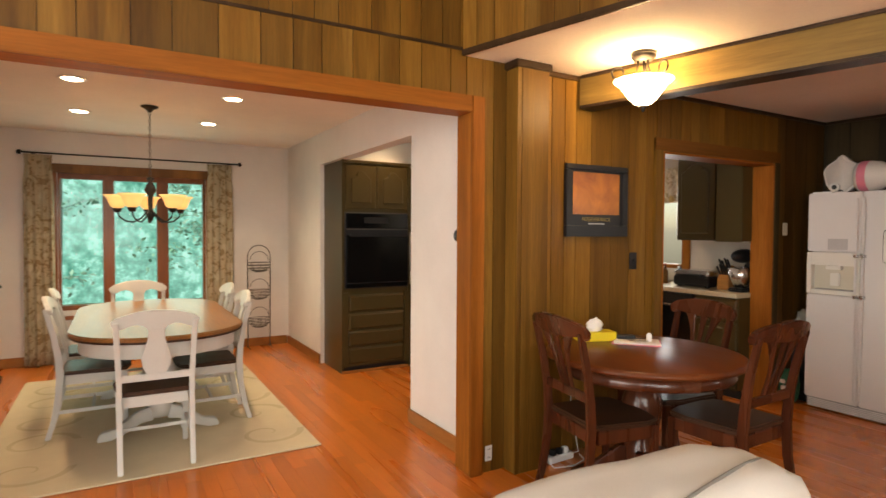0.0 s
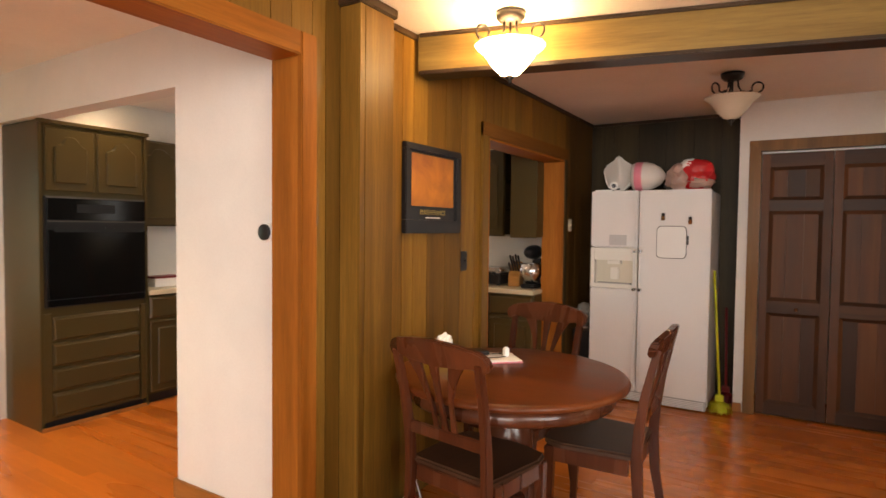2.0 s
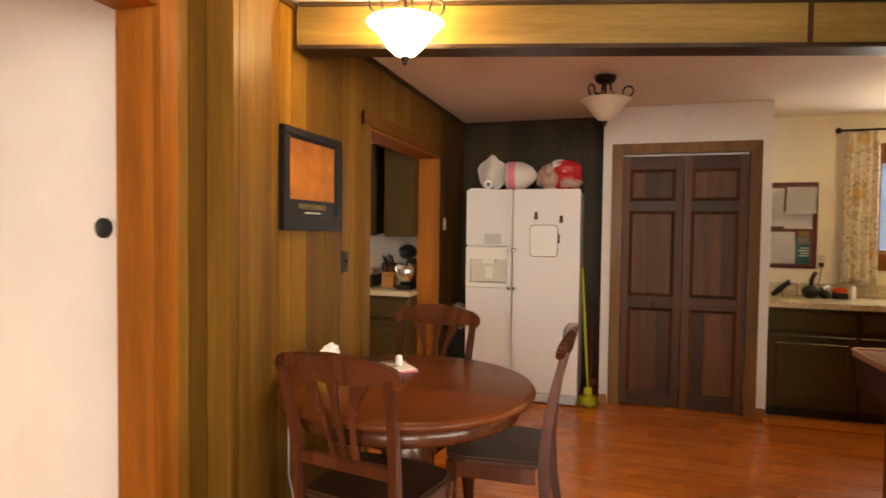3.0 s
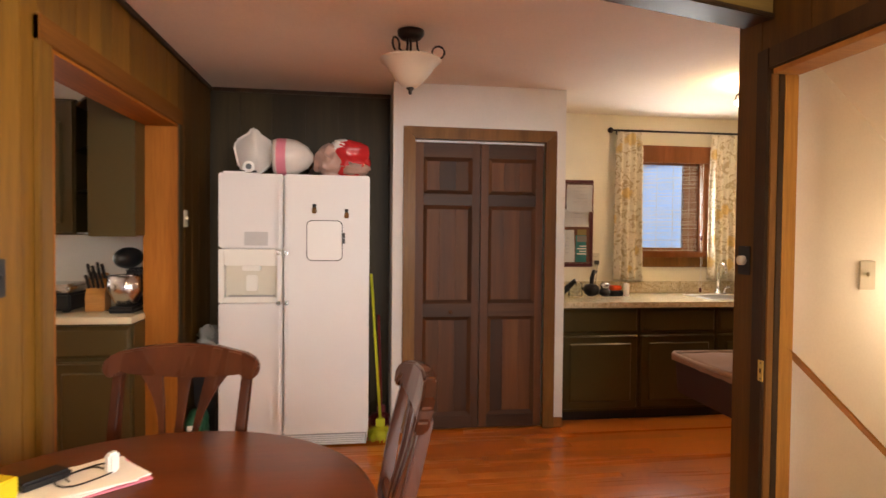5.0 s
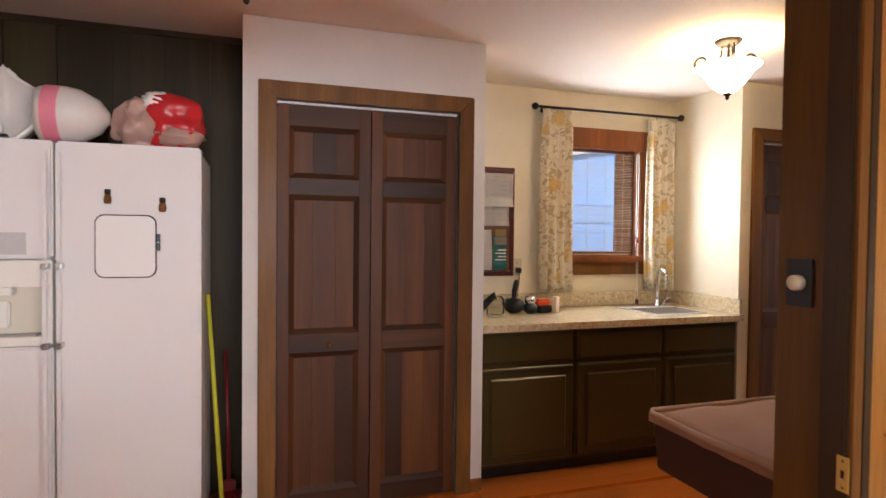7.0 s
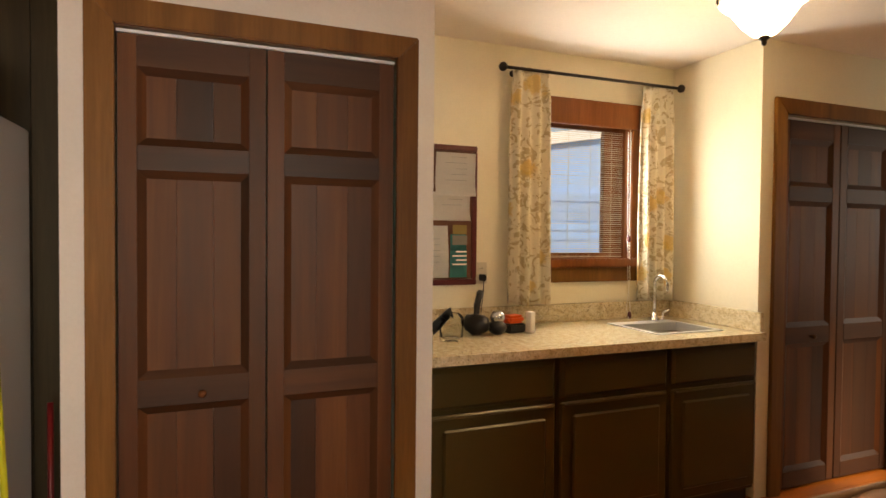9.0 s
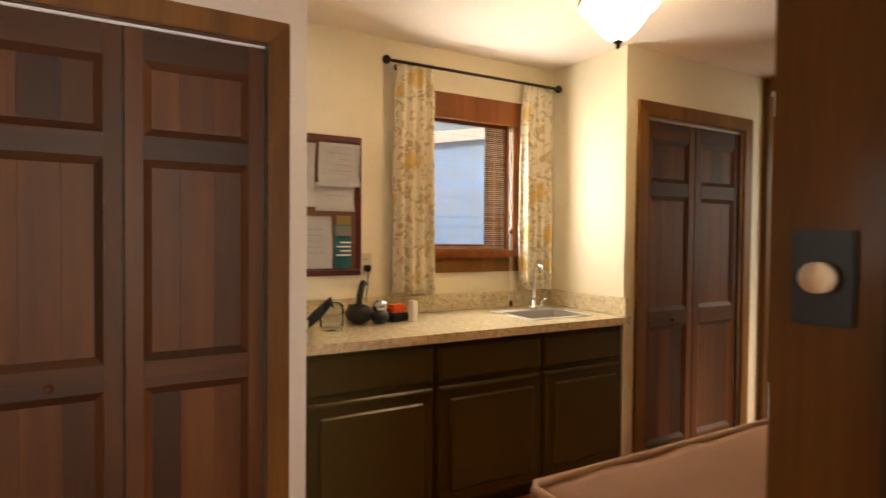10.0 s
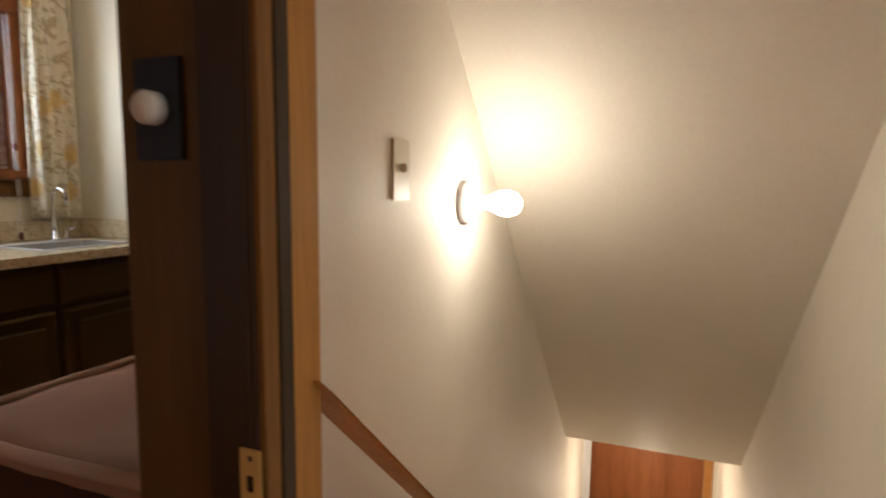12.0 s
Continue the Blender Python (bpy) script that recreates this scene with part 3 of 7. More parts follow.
slab("bottom_trim", (0, FL, -0.022, -0.001, CEIL - 0.004, CEIL + 0.0295), M_DARK_TRIM, fascia, 0.003)
# slanting beam under that ceiling
B0, B1 = (2.745, WALL_A - 0.002), (3.40, WC + 0.003)
bang = math.degrees(math.atan2(B0[1] - B1[1], B0[0] - B1[0])) - 90
beam = thing("beam", pose(B1[0], B1[1], 0, 0, 0, bang), "boxed wood beam with dark trim along both edges", "beam", kind="structure")
BL = math.hypot(B0[0] - B1[0], B0[1] - B1[1])
slab("beam_box", (-0.05, 0.05, 0.012, BL - 0.012, 2.205, CEIL - 0.003), M_PANEL_X, beam)
slab("bottom_trim", (-0.066, 0.066, 0.02, BL - 0.02, 2.185, 2.2045), M_DARK_TRIM, beam, 0.004)
slab("top_trim", (-0.062, -0.0505, 0.02, BL - 0.02, CEIL - 0.022, CEIL - 0.003), M_DARK_TRIM, beam, 0.003)
slab("joint_strip", (-0.056, -0.0505, 0.45, 0.47, 2.2055, CEIL - 0.023), M_DARK_TRIM, beam, 0.001)
for nm, d in (("trim_crown_north", (2.393, WALL_B, WALL_A - 0.02, WALL_A - 0.001, CEIL - 0.03, CEIL - 0.001)), ("trim_crown_east", (WALL_B - 0.02, WALL_B - 0.001, 1.5, WALL_A - 0.022, CEIL - 0.03, CEIL - 0.001))):
    tagged(slab(nm, d, M_DARK_TRIM, None, 0.004), "narrow dark wood moulding at the ceiling", "trim", kind="structure")
# dining room shell
DE, DN = 2.035, 7.22
structure("wall_dining_east", [(DE, 2.155, 2.931, 3.783, 0, 2.5), (DE, 2.155, 5.916, DN, 0, 2.5), (DE, 2.155, 3.783, 5.916, 2.112, 2.5)], M_WHITE_WALL, "white painted wall with a wide opening to the kitchen", "wall")
structure("wall_dining_north", [(-2.6, -0.37, DN, 7.4, 0, 2.5), (1.07, 2.2, DN, 7.4, 0, 2.5), (-0.37, 1.07, DN, 7.4, 0, 0.55), (-0.37, 1.07, DN, 7.4, 2.07, 2.5)], M_WHITE_WALL, "white painted wall with a three-pane window", "wall")
structure("wall_dining_west", [(-2.6, -2.5, 2.93, 7.4, 0, 2.5)], M_WHITE_WALL, "white painted dining room wall", "wall")
structure("ceiling_dining", [(-2.6, 2.155, 2.93, 7.4, 2.44, 2.54)], M_CEILING, "white flat dining room ceiling", "ceiling")
# kitchen shell
structure("wall_kitchen_east", [(5.3, 5.45, 2.931, 3.95, 0, 2.5), (5.3, 5.45, 3.95, 5.0, 0, 1.08), (5.3, 5.45, 3.95, 5.0, 2.0, 2.5), (5.3, 5.45, 5.0, 6.1, 0, 2.5)], M_SPLASH, "white kitchen wall with a window over the counter", "wall")
structure("wall_kitchen_north", [(2.156, 5.45, 5.93, 6.05, 0, 2.5)], M_SPLASH, "white kitchen wall", "wall")
structure("ceiling_kitchen", [(2.155, 5.45, 2.93, 6.05, 2.425, 2.53)], M_CEILING, "white kitchen ceiling", "ceiling")
# living room shell, with windows west and south
structure("wall_living_west", [(-4.1, -4.0, -2.6, -1.25, 0, 5.0), (-4.1, -4.0, 2.25, 2.93, 0, 5.0), (-4.1, -4.0, -1.25, 2.25, 0, 0.7), (-4.1, -4.0, -1.25, 2.25, 2.7, 5.0)], M_CREAM_WALL, "cream living room wall with a wide window", "wall")
structure("wall_living_south", [(-4.1, -2.4, -2.6, -2.5, 0, 5.0), (1.2, 2.4, -2.6, -2.5, 0, 5.0), (-2.4, 1.2, -2.6, -2.5, 0, 0.7), (-2.4, 1.2, -2.6, -2.5, 2.7, 5.0)], M_CREAM_WALL, "cream living room wall with a wide window", "wall")
structure("wall_living_east", [(2.34, 2.379, -2.6, 0.0695, 0, 5.0), (2.34, 2.56, 0.07, WC - 0.012, 2.501, 5.0)], M_PANEL, "wood panelled wall of the living room", "wall")
structure("ceiling_living", [(-4.1, 2.7, -2.6, 2.93, 5.0, 5.1)], M_CEILING, "high white living room ceiling", "ceiling")
# entry beyond the bar
structure("wall_bar_south", [(5.41, 6.0, -3.02, -2.9, 0, 2.5), (3.54, 4.35, -3.02, -2.9, 0, 2.5), (4.35, 5.41, -3.02, -2.9, 2.3, 2.5)], M_CREAM_WALL, "cream wall with an opening to the entry", "wall")
structure("wall_entry", [(3.54, 6.4, -4.4, -4.28, 0, 2.5), (6.3, 6.4, -4.28, -2.9, 0, 2.5)], M_PANEL, "brown wood panelled entry wall", "wall")
structure("ceiling_entry", [(3.4, 6.4, -4.4, -3.0, 2.43, 2.5)], M_CEILING, "white entry ceiling", "ceiling")
oc = thing("entry_opening_casing", pose(0, 0, 0), "brown wood casing round the entry opening", "door frame", kind="structure")
slab("side_casing", (5.32, 5.4, -2.898, -2.86, 0, 2.385), M_WALNUT, oc, 0.005)
slab("head_casing", (4.25, 5.319, -2.898, -2.86, 2.30, 2.385), M_WALNUT, oc, 0.005)
slab("jamb_board", (5.385, 5.408, -3.03, -2.899, 0, 2.298), M_WALNUT, oc, 0.002)
# baseboards
for nm, d in (("baseboard_1", (DE - 0.018, DE - 0.001, 2.955, 3.782, 0, 0.10)), ("baseboard_2", (DE - 0.018, DE - 0.001, 5.917, DN - 0.02, 0, 0.10)), ("baseboard_3", (-2.5, DE - 0.019, DN - 0.018, DN - 0.001, 0, 0.10)),
              ("baseboard_4", (DE - 0.017, 2.155, 3.784, 3.80, 0, 0.10)), ("baseboard_5", (CX - 0.014, CX - 0.001, 0.28, 0.345, 0, 0.07)), ("baseboard_6", (CX - 0.014, CX - 0.001, 1.435, 1.497, 0, 0.07))):
    tagged(slab(nm, d, M_BASE, None, 0.004), "reddish brown wood baseboard", "baseboard", kind="structure")
# casings of the folding doors
cased_door_frame("bifold_casing", "x", CX - 0.001, 0.43, 1.345, 2.015, 0.083, -0.022, M_WALNUT, M_WALNUT, "brown stained casing round folding doors")
cased_door_frame("bifold_casing", "x", CX + 0.099, -2.64, -1.725, 2.015, 0.083, -0.022, M_WALNUT, M_WALNUT, "brown stained casing round folding doors")


def bifold(at, y0, y1, top, label):
    """Two folding leaves, each with three sunk panels, hung from a white track."""
    e = thing("bifold_door", pose(0, 0, 0), label, "door", "folding closet doors")
    h = (y1 - y0) / 2
    for i in range(2):
        a, b = y0 + i * h + 0.003, y0 + (i + 1) * h - 0.003
        for c, d in ((a, a + 0.055), (b - 0.055, b)):
            slab("stile", (at, at + 0.03, c, d, 0.012, top - 0.015), M_DOOR, e, 0.002)
        rails = ((0.012, 0.10), (0.795, 0.885), (1.566, 1.645), (top - 0.115, top - 0.015))
        for c, d in rails:
            slab("rail", (at + 0.0005, at + 0.03, a + 0.0555, b - 0.0555, c, d), M_DOOR_X, e, 0.002)
        for (_, z0), (z1, _) in zip(rails, rails[1:]):
            n = 3
            step = (b - a - 0.112) / n
            for k in range(n):
                bm = bmesh.new()
                box(bm, at + 0.015, at + 0.026, a + 0.056 + k * step + 0.0004, a + 0.056 + (k + 1) * step - 0.0004, z0 + 0.0005, z1 - 0.0005)
                part("panel_board", finish(bm), M_DOOR, e)
            ya, yb, za, zb, w = a + 0.0555, b - 0.0555, z0 + 0.0003, z1 - 0.0003, 0.026
            inner = ((ya + w, za + w), (yb - w, za + w), (yb - w, zb - w), (ya + w, zb - w))
            outer = ((ya, za), (yb, za), (yb, zb), (ya, zb))
            for k in range(4):
                q = (k + 1) % 4
                bm = bmesh.new()
                ring = [bm.verts.new((at + d, *p)) for d, p in ((0.0015, outer[k]), (0.0015, outer[q]), (0.0145, inner[q]), (0.0145, inner[k]), (0.0149, outer[k]), (0.0149, outer[q]))]
                for f in ((0, 1, 2, 3), (0, 3, 4), (1, 5, 2), (0, 4, 5, 1), (3, 2, 5, 4)):
                    bm.faces.new([ring[i] for i in f])
                bmesh.ops.recalc_face_normals(bm, faces=bm.faces)
                part("moulding", bm, M_DOOR if k % 2 else M_DOOR_X, e)
    slab("track", (at + 0.002, at + 0.03, y0, y1, top - 0.012, top - 0.001), M_TRACK, e, 0.001, "white metal track")
    bm = bmesh.new()
    lathe(bm, [(0.006, 0), (0.006, 0.012), (0.013, 0.02), (0.013, 0.026), (0.004, 0.03)], 12)
    bmesh.ops.transform(bm, matrix=pose(at + 0.001, y1 - h * 0.55, 0.83, 0, -90, 0), verts=bm.verts)
    part("knob", bm, M_DOOR, e, "small round knob", True)
    return e


bifold(CX + 0.012, 0.43, 1.345, 2.012, "dark stained six-panel folding closet door, closed")
bifold(CX + 0.112, -2.64, -1.725, 2.012, "dark stained six-panel folding closet door, closed, beside the bar")
# steps
stairs = thing("staircase", pose(0, 0, 0), "carpet-free wooden stairs going down", "staircase", kind="structure")
RUN, RISE = 0.2, 0.187
for i in range(1, 13):
    slab("tread", (2.502, 3.408, 0.03 - RUN * i - 0.02, 0.03 - RUN * (i - 1), -RISE * i - 0.03, -RISE * i), M_OAK, stairs, 0.006)
    slab("riser", (2.502, 3.408, 0.01 - RUN * (i - 1) - 0.015, 0.01 - RUN * (i - 1), -RISE * i + 0.0005, -RISE * (i - 1) - 0.031), M_STAIR_WALL, stairs)
structure("floor_basement", [(2.3, 3.7, -3.7, -2.35, -2.56, -2.44)], M_LAMINATE, "pale basement floor", "floor")
# ---- windows ----
def window_3():
    w = thing("window_1", pose(0, 0, 0), "wide three-pane window in brown wood frame", "window", kind="structure")
    y0, y1 = DN - 0.02, DN + 0.12
    slab("head_casing", (-0.45, 1.15, DN - 0.024, DN - 0.001, 2.0, 2.10), M_WALNUT, w, 0.004)
    slab("side_casing", (-0.45, -0.372, DN - 0.024, DN - 0.001, 0.5, 1.999), M_FIR, w, 0.004)
    slab("side_casing", (1.072, 1.15, DN - 0.024, DN - 0.001, 0.5, 1.999), M_FIR, w, 0.004)
    slab("window_sill", (-0.46, 1.16, DN - 0.06, DN - 0.001, 0.46, 0.499), M_FIR, w, 0.004)
    slab("head_rail", (-0.369, 1.069, y0 + 0.06, y1, 1.95, 2.069), M_FIR, w, 0.003)
    slab("bottom_rail", (-0.369, 1.069, y0 + 0.06, y1, 0.551, 0.60), M_FIR, w, 0.003)
    for a, b in ((-0.369, -0.345), (0.035, 0.145), (0.562, 0.678), (1.045, 1.069)):
        slab("mullion", (a, b, y0 + 0.03, y1, 0.6005, 1.9495), M_FIR, w, 0.003)
    for a, b in ((-0.345, 0.035), (0.145, 0.562), (0.678, 1.045)):
        p = slab("pane", (a + 0.0005, b - 0.0005, DN + 0.07, DN + 0.076, 0.601, 1.949), M_GLASS, w)
        p.visible_shadow = False


window_3()


def curtain(name, axis, at, c0, c1, z0, z1, folds, depth, material, label, gather=0.06):
    """A pleated hanging cloth with thickness."""
    bm = bmesh.new()
    nu, nv = folds * 8, 16
    rows = []
    for side in (0, 0.004):
        for j in range(nv + 1):
            v = j / nv
            row = []
            for i in range(nu + 1):
                u = i / nu
                pinch = 1 - gather * (2.2 * max(0, 1 - abs(v - 0.955) / 0.07) + 1.2 * v)
                cu = (c0 + c1) / 2 + (u - 0.5) * (c1 - c0) * pinch
                d = depth * (math.sin(2 * math.pi * folds * u + 0.5 * math.sin(3 * v)) * (0.75 + 0.25 * math.sin(7 * u + 2 * v)) * (0.55 + 0.45 * (1 - v)))
                z = z0 + (z1 - z0) * v + (0.008 * math.sin(12 * u) if j == 0 else 0)
                p = at + d + side
                row.append(bm.verts.new((p, cu, z) if axis == "x" else (cu, p, z)))
            rows.append(row)
    h = nv + 1
    for s in (0, h):
        for j in range(nv):
            for i in range(nu):
                q = (rows[s + j][i], rows[s + j][i + 1], rows[s + j + 1][i + 1], rows[s + j + 1][i])
                bm.faces.new(q if s else q[::-1])
    for j in range(nv):
        for i in (0, nu):
            bm.faces.new((rows[j][i], rows[j + 1][i], rows[h + j + 1][i], rows[h + j][i]))
    for i in range(nu):
        for j in (0, nv):
            bm.faces.new((rows[j][i], rows[j][i + 1], rows[h + j][i + 1], rows[h + j][i]))
    bmesh.ops.recalc_face_normals(bm, faces=bm.faces)
    return tagged(link(name, bm, material, smooth=True), label, "curtain", name + "s")


def curtain_rod(a, b, label, wall):
    e = thing("curtain_rod", pose(0, 0, 0), label, "curtain rod")
    bm = bmesh.new()
    tube(bm, [a, b], 0.0085, 10)
    part("rod", bm, M_IRON, e, "", True)
    for p, q in ((a, b), (b, a)):
        d = (Vector(p) - Vector(q)).normalized()
        bm = bmesh.new()
        c = Vector(p) + d * 0.018
        ball(bm, pose(*c) @ Matrix.Diagonal((0.024, 0.024, 0.024, 1)))
        part("finial", bm, M_IRON, e, "round black finial", True)
        bm = bmesh.new()
        s = Vector(p) - d * 0.09
        tube(bm, [s, s + Vector(wall)], 0.007, 8)
        tube(bm, [s + Vector(wall) * 0.93, s + Vector(wall) * 0.999], 0.018, 10)
        part("bracket", bm, M_IRON, e, "", True)


curtain_rod((-0.66, DN - 0.10, 2.19), (1.42, DN - 0.10, 2.19), "long thin black curtain rod on brackets", (0, 0.098, 0))
curtain("dining_curtain", "y", DN - 0.10, -0.66, -0.385, 0.015, 2.175, 4, 0.035, M_DAMASK, "long tan damask curtain reaching the floor")
curtain("dining_curtain", "y", DN - 0.10, 1.06, 1.37, 0.015, 2.175, 4, 0.035, M_DAMASK, "long tan damask curtain reaching the floor")

# ---- outside ----
tagged(slab("ground", (-60, 60, -60, 60, -3.3, -3.2), M_GROUND), "leafy forest floor outside", "ground", kind="structure")
structure("ground_north_bank", [(-14, 18, 7.6, 34, -3.2, -2.2)], M_GROUND, "grassy bank below the trees", "ground")
# sheet of distant woods that glows instead of being lit
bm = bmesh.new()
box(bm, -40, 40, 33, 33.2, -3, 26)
tagged(link("backdrop", bm, M_FOREST), "distant green woods on a glowing backdrop", "backdrop", kind="structure")


def tree(x, y, h, lean, seed, material):
    r = random.Random(seed)
    e = thing("tree", pose(x, y, -2.2), "tall broadleaf tree with grey bark and green leaves", "tree", "trees outside the window")
    bm = bmesh.new()
    pts = [(lean * k / 6 + 0.05 * math.sin(k), 0.04 * math.cos(2 * k), h * k / 6) for k in range(7)]
    tube(bm, pts, [0.10 * (1 - 0.11 * k) for k in range(7)], 9)
    part("trunk", bm, M_BARK, e, "", True)
    limbs, crown = bmesh.new(), bmesh.new()
    for k in range(16):
        z = h * r.uniform(0.12, 0.95)
        a, ln = r.uniform(0, 6.28), r.uniform(0.9, 2.2)
        s = Vector((lean * z / h, 0, z))
        t = s + Vector((math.cos(a) * ln, math.sin(a) * ln, r.uniform(0.1, 0.7)))
        tube(limbs, [s, (s + t) / 2 + Vector((0, 0, 0.1)), t], [0.016, 0.01, 0.004], 5)
        for q in range(30):
            c = s.lerp(t, r.uniform(0.25, 1.1)) + Vector((r.gauss(0, 0.28), r.gauss(0, 0.28), r.gauss(0, 0.2)))
            rot = Euler((r.uniform(-1, 1), r.uniform(-1, 1), r.uniform(0, 6))).to_matrix()
            w = r.uniform(0.09, 0.18)
            vs = [crown.verts.new(c + rot @ Vector(p) * w) for p in ((-1, 0, 0), (0, -0.55, 0.12), (1.1, 0, 0), (0, 0.55, 0.12))]
            crown.faces.new(vs)
    part("limb", limbs, M_BARK, e)["kind"] = "stuff"
    part("crown", crown, material, e)


for i, (x, y, h, ln) in enumerate(((-1.9, 27.5, 11, 0.3), (1.9, 29.0, 11, 0.2), (4.2, 28, 11, 0.2))):
    tree(x, y, h, ln, i, M_LEAF if i % 2 else M_LEAF_2)
# wing of the house across from the bar window
wing = thing("house_wing", pose(0, 0, 0), "pale blue clapboard wing with white eave", "house")
bm = bmesh.new()
plate(bm, [(-9, -1.5), (2.6, -1.5), (2.6, 2.46), (0, 2.02), (-6, 3.04), (-9, 2.5)], 9.2, 9.4, "yz")
part("wall", finish(bm), M_SIDING, wing)
for k in range(21):
    bm = bmesh.new()
    box(bm, 9.175, 9.199, -9, 2.6, -0.6 + k * 0.12, -0.6 + k * 0.12 + 0.112)
    part("siding_board", finish(bm), M_SIDING, wing)
bm = bmesh.new()
plate(bm, [(0, 2.02), (-6, 3.04), (-6, 3.18), (0, 2.16)], 9.1, 9.6, "yz")
part("roof", finish(bm), M_EAVE, wing, "white roof edge")
structure("ground_bar_terrace", [(6.2, 9.2, -6, 6, -3.2, -0.6)], M_GROUND, "ground outside the bar window", "ground")

# ---- bar window ----
bw = thing("window_2", pose(0, 0, 0), "small window in reddish fir casing with sill", "window", kind="structure")
slab("head_casing", (5.952, 5.979, -1.325, -0.575, 2.0, 2.145), M_FIR, bw, 0.004)
slab("side_casing", (5.955, 5.979, -0.66, -0.59, 1.24, 1.999), M_FIR, bw, 0.004)
slab("side_casing", (5.955, 5.979, -1.31, -1.235, 1.24, 1.999), M_FIR, bw, 0.004)
slab("window_sill", (5.93, 5.979, -1.325, -0.57, 1.19, 1.239), M_FIR, bw, 0.006)
slab("apron", (5.957, 5.979, -1.31, -0.59, 1.105, 1.189), M_WALNUT, bw, 0.004)
for d in ((5.981, 6.10, -1.238, -1.20, 1.222, 2.028), (5.981, 6.10, -0.68, -0.652, 1.222, 2.028)):
    slab("jamb", d, M_FIR, bw, 0.002)
slab("sash_stile", (6.03, 6.07, -1.199, -1.09, 1.27, 1.99), M_FIR, bw, 0.003)
slab("sash_rail", (6.03, 6.07, -1.199, -0.681, 1.222, 1.269), M_FIR, bw, 0.003)
slab("sash_rail", (6.03, 6.07, -1.199, -0.681, 1.991, 2.028), M_FIR, bw, 0.003)
p = slab("pane", (6.05, 6.055, -1.0895, -0.6815, 1.2695, 1.9905), M_GLASS, bw)
p.visible_shadow = False
blind = thing("reed_blind", pose(0, 0, 0), "woven reed blind lowered over the window", "blind")
bm = bmesh.new()
rb = random.Random(2)
for k in range(62):
    z = 1.245 + k * 0.012 + rb.uniform(-0.001, 0.001)
    box(bm, 5.995, 5.9965, -1.196, -0.684, z, z + rb.uniform(0.0016, 0.0042))
part("slat", bm, M_REED, blind)["kind"] = "stuff"
bm = bmesh.new()
for y in (-0.82, -0.97, -1.12):
    box(bm, 5.998, 5.9992, y, y + 0.0025, 1.245, 1.985)
part("weave_cord", bm, M_REED, blind)
bm = bmesh.new()
tube(bm, [(5.945, -1.195, 1.98), (5.942, -1.197, 1.35), (5.935, -1.2, 1.12), (5.90, -1.19, 0.95), (5.87, -1.17, 0.895)], 0.002, 6)
tube(bm, [(5.945, -1.215, 1.98), (5.942, -1.212, 1.38), (5.93, -1.21, 1.10), (5.91, -1.17, 0.94), (5.86, -1.15, 0.893)], 0.002, 6)
part("pull_cord", bm, M_WHITE_PL, blind)
for pz, py, px in ((1.345, -1.205, 5.94), (0.905, -1.165, 5.875)):
    bm = bmesh.new()
    lathe(bm, [(0.004, 0.03), (0.011, 0.02), (0.012, 0.0), (0.007, -0.012)], 10, px, py)
    for q in bm.verts:
        q.co.z += pz
    part("tassel", bm, M_MAROON, blind, "dark red wooden tassel", True)
curtain_rod((5.875, -0.35, 2.245), (5.875, -1.50, 2.25), "thin dark iron curtain rod with ball ends", (0.103, 0, 0))
curtain("bar_curtain", "x", 5.895, -0.385, -0.645, 1.0, 2.262, 4, 0.036, M_FLORAL, "short pleated cream curtain with yellow flowers")
curtain("bar_curtain", "x", 5.895, -1.245, -1.49, 0.995, 2.262, 4, 0.036, M_FLORAL, "short pleated cream curtain with yellow flowers")


# ---- lamps ----
def bowl_light(at, lit, shade=None):
    e = thing("ceiling_light", pose(*at), "semi-flush ceiling light with scrolls and a glass bowl, " + ("lit" if lit else "unlit"), "ceiling light", "bowl ceiling lights")
    bm = bmesh.new()
    lathe(bm, [(0.03, -0.045), (0.05, -0.04), (0.066, -0.022), (0.068, -0.001)], 24)
    part("canopy", bm, M_IRON, e, "", True)
    bm = bmesh.new()
    prof = [(0.012, -0.285), (0.045, -0.275), (0.08, -0.24), (0.105, -0.205), (0.125, -0.175), (0.15, -0.158), (0.158, -0.148), (0.15, -0.15), (0.122, -0.166), (0.10, -0.198), (0.075, -0.232), (0.04, -0.266), (0.01, -0.272)]
    lathe(bm, prof, 32)
    part("bowl", bm, shade or (M_BOWL_ON if lit else M_BOWL_OFF), e, "glowing glass bowl" if lit else "cream alabaster glass bowl", True)
    bm = bmesh.new()
    lathe(bm, [(0.004, -0.32), (0.010, -0.312), (0.009, -0.302), (0.022, -0.29), (0.016, -0.284)], 14)
    part("finial", bm, M_IRON, e, "", True)
    for k in range(3):
        a = radians(25 + 120 * k)
        bm = bmesh.new()
        prof = [(0.03, -0.04), (0.034, -0.085), (0.05, -0.115), (0.085, -0.125)] + [(0.14 + 0.032 * math.cos(t), -0.105 + 0.032 * math.sin(t)) for t in [3.6 - 0.55 * q for q in range(10)]]
        tube(bm, [(r * math.cos(a), r * math.sin(a), z) for r, z in prof], 0.0055, 7)
        part("scroll_arm", bm, M_IRON, e, "", True)
    bm = bmesh.new()
    tube(bm, [(0, 0, -0.04), (0, 0, -0.28)], 0.006, 8)
    part("stem", bm, M_IRON, e, "", True)


